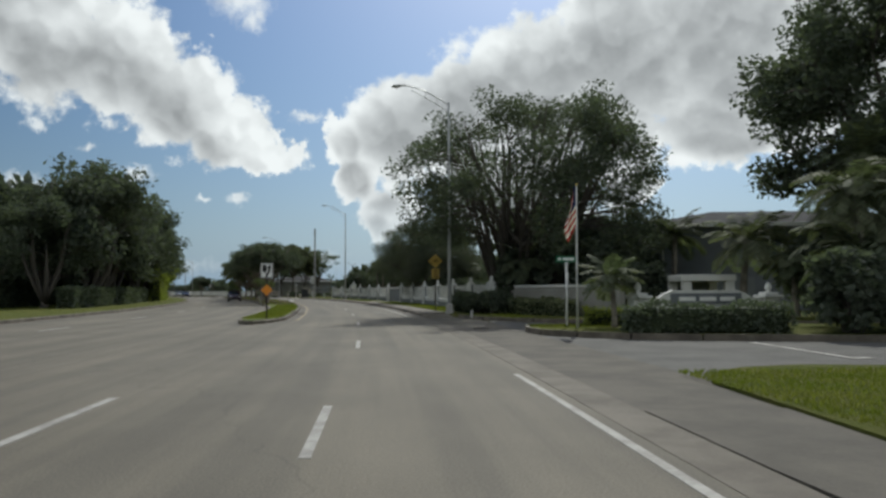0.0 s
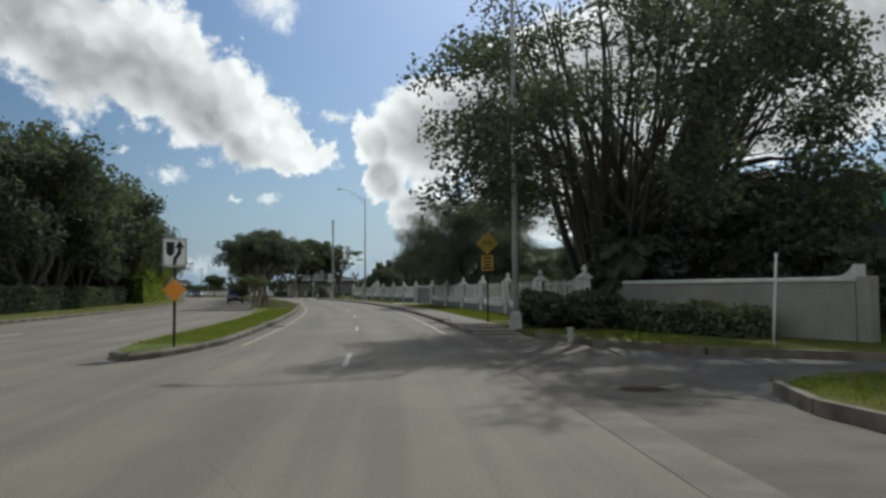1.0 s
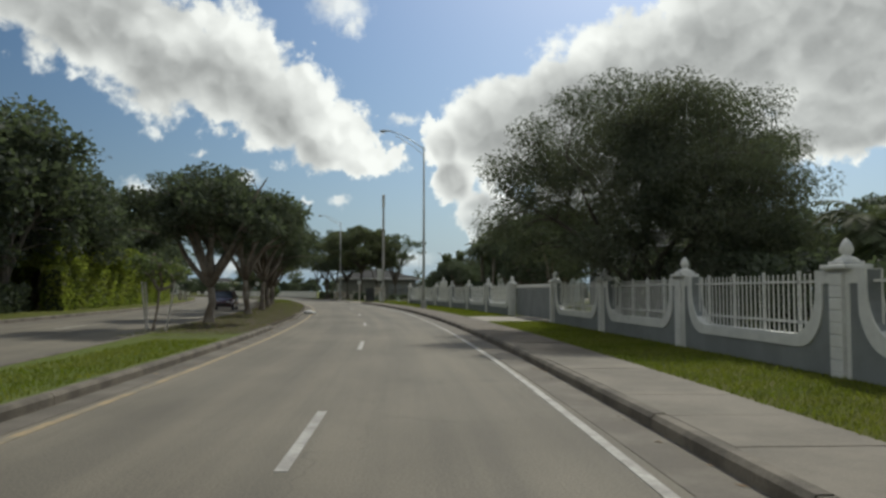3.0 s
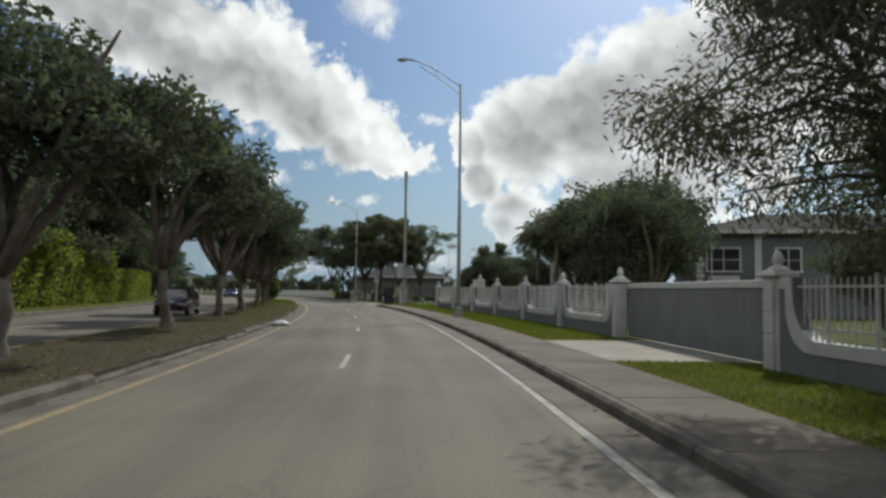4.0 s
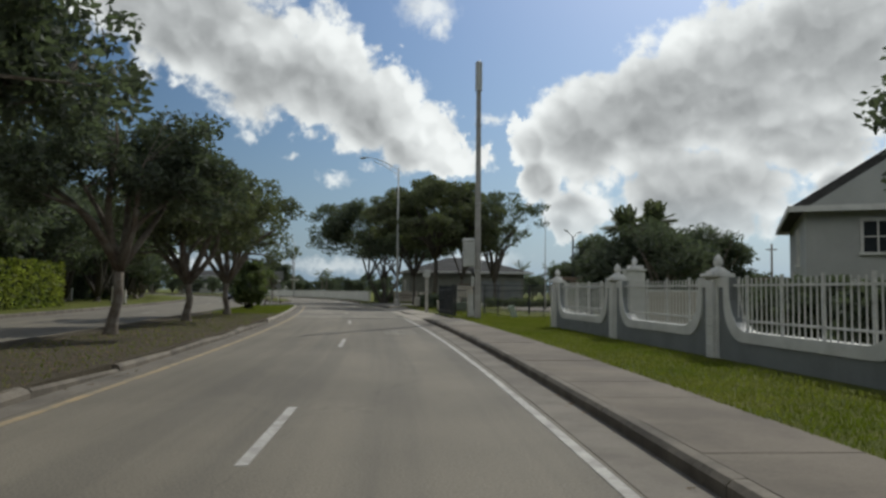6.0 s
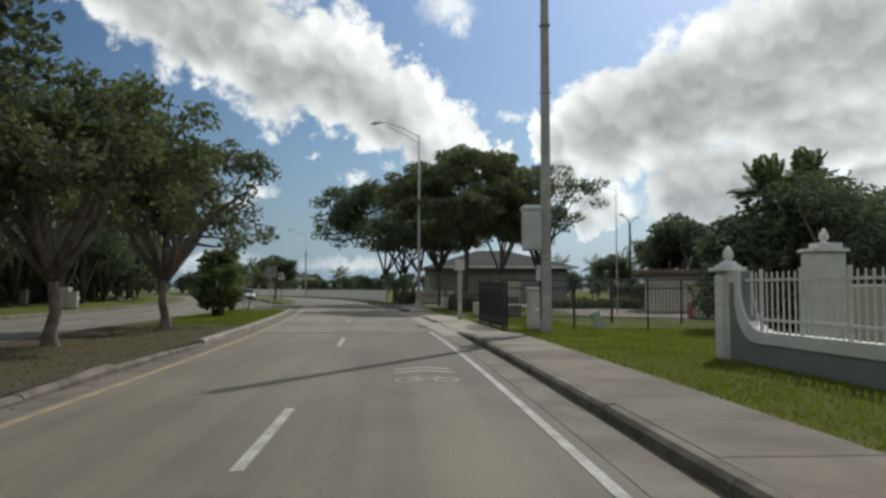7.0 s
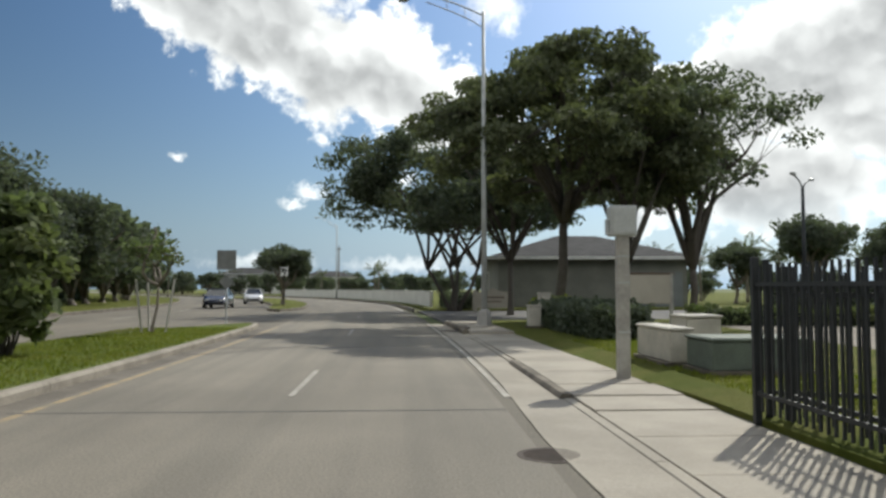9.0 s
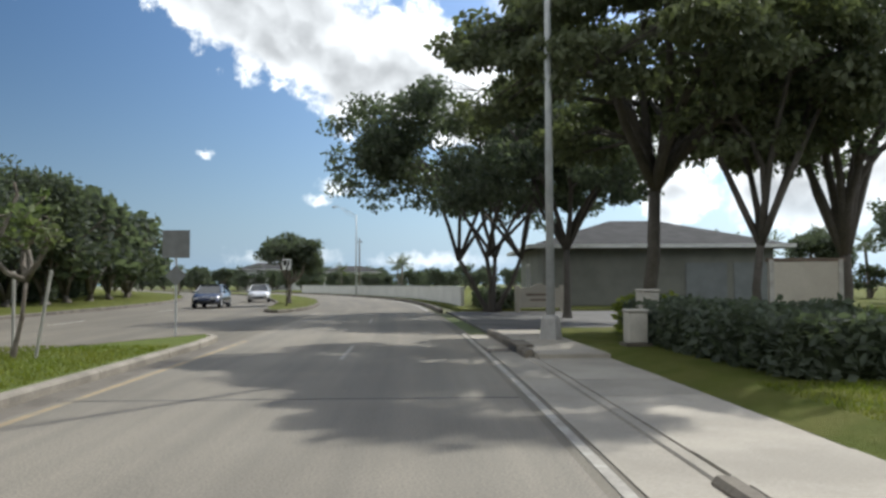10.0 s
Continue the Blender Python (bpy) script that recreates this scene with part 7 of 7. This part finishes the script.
# ---- car park things ----
root = thing("twin_street_lamp", (-21.2, 176.0, 0.02), 66, "dark double-headed car park lamp", "street lamp")
bm = bmesh.new()
tube(bm, [(0, 0, -0.1), (0, 0, 7.1)], [0.13, 0.09], 10)
part("pole", bm, M["black_metal"], root, smooth=True)
for sx in (-1, 1):
    bm = bmesh.new()
    tube(bm, [(0, 0, 7.0), (0.5 * sx, 0, 7.35), (1.25 * sx, 0, 7.6)], 0.04, 6)
    part("arm", bm, M["black_metal"], root)
    bm = bmesh.new()
    lathe(bm, [(0.04, -0.1), (0.12, 0.1), (0.17, 0.35), (0.1, 0.55), (0.02, 0.6)], 10, Matrix.Translation((1.2 * sx, 0, 7.62)) @ Matrix.Rotation(sx * math.pi / 2 * 0.92, 4, "Y") @ Matrix.Diagonal((0.6, 1, 1, 1)))
    part("lamp_head", bm, M["galv"], root, smooth=True)
root = thing("aerial_mast", (-21.1, 148.6, 0.14), 0, "thin aerial mast behind the fence", "mast")
bm = bmesh.new()
tube(bm, [(0, 0, -0.1), (0, 0, 3.4), (0, 0, 6.5)], [0.05, 0.035, 0.015], 8)
part("mast", bm, M["galv"], root, smooth=True)
part("aerial", boxes((-0.16, 0.16, -0.01, 0.01, 6.0, 6.02), (-0.1, 0.1, -0.01, 0.01, 5.8, 5.82)), M["galv"], root)
for i, (x, y, h) in enumerate(((-9.5, 188.0, 7.0), (-2, 176, 6.2), (*at(300, -15.5)[:2], 9.0), (*at(228, 9.0)[:2], 8.0))):
    root = thing("wooden_pole", (x, y, 0.05), 0, "distant bare wooden pole", "utility pole", "wooden poles")
    bm = bmesh.new()
    tube(bm, [(0, 0, -0.1), (0, 0, h)], [0.13, 0.09], 8)
    part("shaft", bm, M["bark"], root, smooth=True)
    part("crossarm", boxes((-0.5, 0.5, -0.05, 0.05, h - 0.6, h - 0.5)), M["bark"], root)
root = thing("barrier_stack", (-16.2, 142.6, 0.16), 10, "stacked pale barriers with a red end by the car park", "barrier")
part("barrier", boxes((-1.6, 1.2, -0.3, 0.3, 0, 0.55), bevel=0.05), M["wall_tan"], root)
part("barrier", boxes((-1.3, 0.9, -0.28, 0.28, 0.55, 0.95), bevel=0.05), M["wall_tan"], root)
part("end_cap", boxes((-1.75, -1.6, -0.25, 0.25, 0, 0.7), bevel=0.03), M["pipe_red"], root)


# ---- cars ----
def sedan(name, loc, rz, paint, label, L=4.55, W=1.76, H=1.43):
    """A saloon car facing +y."""
    root = thing(name, loc, rz, label, "car", "cars")
    # stations along y from tail to nose: y, half width, belt height, sill height
    bm = bmesh.new()
    st = [(-L / 2, 0.60, 0.62, 0.40), (-L / 2 + 0.12, 0.76, 0.90, 0.30), (-1.55, 0.85, 0.97, 0.22), (-0.8, 0.88, 0.93, 0.2), (0.6, 0.88, 0.92, 0.2), (1.15, 0.87, 0.9, 0.22), (1.8, 0.82, 0.78, 0.24), (L / 2 - 0.1, 0.68, 0.62, 0.3), (L / 2, 0.5, 0.5, 0.38)]
    rings = []
    for y, w, zt, zb in st:
        k = W / 1.76
        sec = [(-w * 0.92, zb), (-w, zb + 0.12), (-w, zt - 0.16), (-w * 0.93, zt - 0.03), (-w * 0.6, zt + 0.015), (w * 0.6, zt + 0.015), (w * 0.93, zt - 0.03), (w, zt - 0.16), (w, zb + 0.12), (w * 0.92, zb)]
        rings.append([bm.verts.new((x * k, y, z)) for x, z in sec])
    for a, b in zip(rings, rings[1:]):
        for i in range(len(a)):
            j = (i + 1) % len(a)
            bm.faces.new((a[i], a[j], b[j], b[i]))
    bm.faces.new(rings[0])
    bm.faces.new(rings[-1][::-1])
    bmesh.ops.recalc_face_normals(bm, faces=bm.faces)
    body = part("body", bm, M[paint], root, smooth=True)
    # cabin
    bm = bmesh.new()
    low = [(-1.75, 0.74), (1.25, 0.76)]
    lo = [bm.verts.new(v) for v in ((-0.76, -1.7, 0.93), (0.76, -1.7, 0.93), (0.8, -0.3, 0.92), (0.76, 1.2, 0.88), (-0.76, 1.2, 0.88), (-0.8, -0.3, 0.92))]
    hi = [bm.verts.new(v) for v in ((-0.56, -0.95, H - 0.03), (0.56, -0.95, H - 0.03), (0.6, -0.2, H), (0.56, 0.42, H - 0.03), (-0.56, 0.42, H - 0.03), (-0.6, -0.2, H))]
    for i in range(6):
        j = (i + 1) % 6
        bm.faces.new((lo[i], lo[j], hi[j], hi[i]))
    part("window", bm, M["glass"], root, "dark car windows")
    bm = bmesh.new()
    prism(bm, [(-0.6, H - 0.05), (0.6, H - 0.05), (0.58, H + 0.012), (-0.58, H + 0.012)], -1.0, 0.48)
    ro = part("roof", bm, M[paint], root)
    for sx in (-1, 1):
        for a, e, r in (((0.78 * sx, 1.25, 0.9), (0.575 * sx, 0.42, H - 0.02), 0.035), ((0.8 * sx, -0.25, 0.9), (0.61 * sx, -0.2, H - 0.02), 0.035), ((0.78 * sx, -1.75, 0.92), (0.575 * sx, -0.97, H - 0.02), 0.05)):
            part("pillar", tube(bmesh.new(), [a, e], r, 5), M[paint], ro)
    for sx in (-1, 1):
        for y in (-1.36, 1.36):
            m = Matrix.Translation((sx * 0.76, y, 0.315)) @ Matrix.Rotation(math.pi / 2, 4, "Y")
            bm = bmesh.new()
            lathe(bm, [(0.2, -0.1), (0.3, -0.1), (0.315, -0.06), (0.315, 0.06), (0.3, 0.1), (0.2, 0.1)], 18, m)
            wh = part("wheel", bm, M["rubber"], root, smooth=True)
            bm = bmesh.new()
            lathe(bm, [(0.205, -0.106), (0.19, -0.09), (0.05, -0.105), (0.05, 0.105), (0.19, 0.09), (0.205, 0.106)], 12, m)
            part("rim", bm, M["galv"], wh)
        part("headlight", boxes((sx * 0.5 - 0.16, sx * 0.5 + 0.16, L / 2 - 0.2, L / 2 - 0.06, 0.54, 0.66), bevel=0.03), M["lamp_glass"], root)
        part("tail_light", boxes((sx * 0.58 - 0.14, sx * 0.58 + 0.14, -L / 2 + 0.02, -L / 2 + 0.12, 0.66, 0.82), bevel=0.02), M["red_plastic"], root)
        part("mirror", boxes((sx * 0.92 - 0.08, sx * 0.92 + 0.08, 0.85, 0.97, 0.9, 1.03), bevel=0.03), M[paint], root)
    part("grille", boxes((-0.4, 0.4, L / 2 - 0.05, L / 2 + 0.01, 0.36, 0.48), bevel=0.01), M["black_metal"], root)
    return root


sedan("car", (-28.4, 102.6, 0.0), turn_at(104) + 180, "car_red", "dark red saloon car on the opposite lanes")
sedan("car", (-60.3, 176.6, 0.0), turn_at(180) + 180, "car_navy", "dark blue saloon car on the opposite lanes")
sedan("car", (-66.5, 190.5, 0.0), turn_at(192) + 180, "car_white", "white saloon car further along the opposite lanes")
for i, (x, y, rz, paint) in enumerate(((-14.5, 172, 80, "car_white"), (-10.8, 171.5, 80, "car_silver"), (-17.6, 166.5, 100, "car_silver"), (-7, 171, 80, "car_navy"))):
    sedan("car", (x, y, 0.16 if y < 157 else 0.02), rz, paint, "saloon car parked in the car park")


# ---- grass blades ----
def blades(name, label, spans, density, h, seed):
    """Short blades over strips of the road plan: spans are (s0, s1, o0, o1, z)."""
    rng = np.random.default_rng(seed)
    all_ = []
    for s0, s1, o0, o1, z in spans:
        n = int((s1 - s0) * abs(o1 - o0) * density)
        ss, oo = rng.uniform(s0, s1, n), rng.uniform(o0, o1, n)
        pos = np.array([at(a, b, z) for a, b in zip(ss, oo)])
        ang = rng.uniform(0, 2 * math.pi, n)
        w = rng.uniform(0.006, 0.014, n)[:, None]
        hh = (h * rng.uniform(0.4, 1.2, n))[:, None]
        side = np.stack([np.cos(ang), np.sin(ang), np.zeros(n)], 1)
        leanv = rng.normal(size=(n, 3)) * 0.4
        leanv[:, 2] = 1
        a, b = pos - side * w, pos + side * w
        tip = pos + leanv * hh
        all_.append(np.stack([a, b, tip + side * w * 0.3, tip - side * w * 0.3], 1))
    return tagged(new(name, quads_mesh(name, np.concatenate(all_), M["grass_blade"])), label, "grass", "", "stuff")


blades("grass", "short green grass blades on the verge", [(46, 78.5, 4.98, 7.3, 0.14), (84, 121, 4.98, 7.3, 0.14), (121, 131, 4.98, 11.0, 0.14)], 420, 0.06, 1)
blades("grass", "thin grass blades on the median", [(35, 68, -5.3, -3.6, 0.145), (134, 152, -7.0, -3.6, 0.145)], 330, 0.06, 2)
blades("grass", "sparse grass blades under the median trees", [(70, 134, -6.9, -3.6, 0.145)], 50, 0.05, 4)
blades("grass", "grass blades on the corner lawn and island", [(4.0, 12.0, 5.3, 12.5, 0.055), (24.2, 26.5, 5.9, 8.5, 0.14), (33.5, 38.5, 6.8, 8.0, 0.14), (131, 146, 5.65, 8.0, 0.14)], 420, 0.06, 3)


# ---- fallen leaves ----
def litter(name, label, spans, count, seed):
    rng = np.random.default_rng(seed)
    out = []
    for s0, s1, o0, o1, z in spans:
        n = int(count * (s1 - s0) * abs(o1 - o0))
        pos = np.array([at(a, b, z) for a, b in zip(rng.uniform(s0, s1, n), rng.uniform(o0, o1, n))])
        q = leaf_quads(rng, pos, 0.001, 1, 0.06, 0.3)
        q[:, :, 2] = z + np.abs(q[:, :, 2] - z) * 0.35
        out.append(q)
    return tagged(new(name, quads_mesh(name, np.concatenate(out), M["litter"])), label, "fallen leaves", "", "stuff")


M["litter"] = material("dry_leaves", (0.2, 0.125, 0.06), 0.85, scale=1, grain=6, second=(0.11, 0.075, 0.04), bump=0, island=0.5, position=True)
litter("fallen_leaves", "dry brown leaves strewn on the median", [(72, 136, -7.0, -3.55, 0.152)], 26, 201)
litter("fallen_leaves", "dry brown leaves in the gutter", [(60, 134, -3.34, -3.0, 0.008), (40, 130, 3.3, 3.5, 0.008)], 9, 202)

# low trees and houses close the bend beyond the white wall
skyline = []
for i in range(40):
    a_ = radians(18.5 + 24.0 * i / 39 + rr.uniform(-0.4, 0.4))
    far_ = rr.uniform(150, 166) + (28 if a_ > radians(32) else 0)
    skyline.append((-26 - far_ * math.sin(a_), 130 + far_ * math.cos(a_), 0.0, rr.uniform(0, 360), rr.uniform(0.4, 0.55)))
skyline += [(-139 + 3.5 * i, 272 - 4.5 * i, 0.0, i * 70, 0.62) for i in range(5)]
strew(w3, skyline)
for x, y, rz, lx in ((-117, 300, 30, 13.0),):
    house("house", (x, y, 0.0), rz, lx, 8.0, 4.3, 5.8, "wall_white", "roof_grey", "distant white two-storey house", [("s", -4, 2.7, 1.2, 1.0), ("s", 0, 2.7, 1.2, 1.0), ("s", 4, 2.7, 1.2, 1.0)], quoins=False)
# a belt of trees closes the far bend
belt = []
for i in range(46):
    a_ = rr.uniform(0, 1)
    belt.append((-140 + 125 * a_ + rr.uniform(-4, 4), 330 - 20 * a_ + rr.uniform(-18, 18), 0.0, rr.uniform(0, 360), rr.uniform(0.5, 0.8)))
strew(w3, belt)
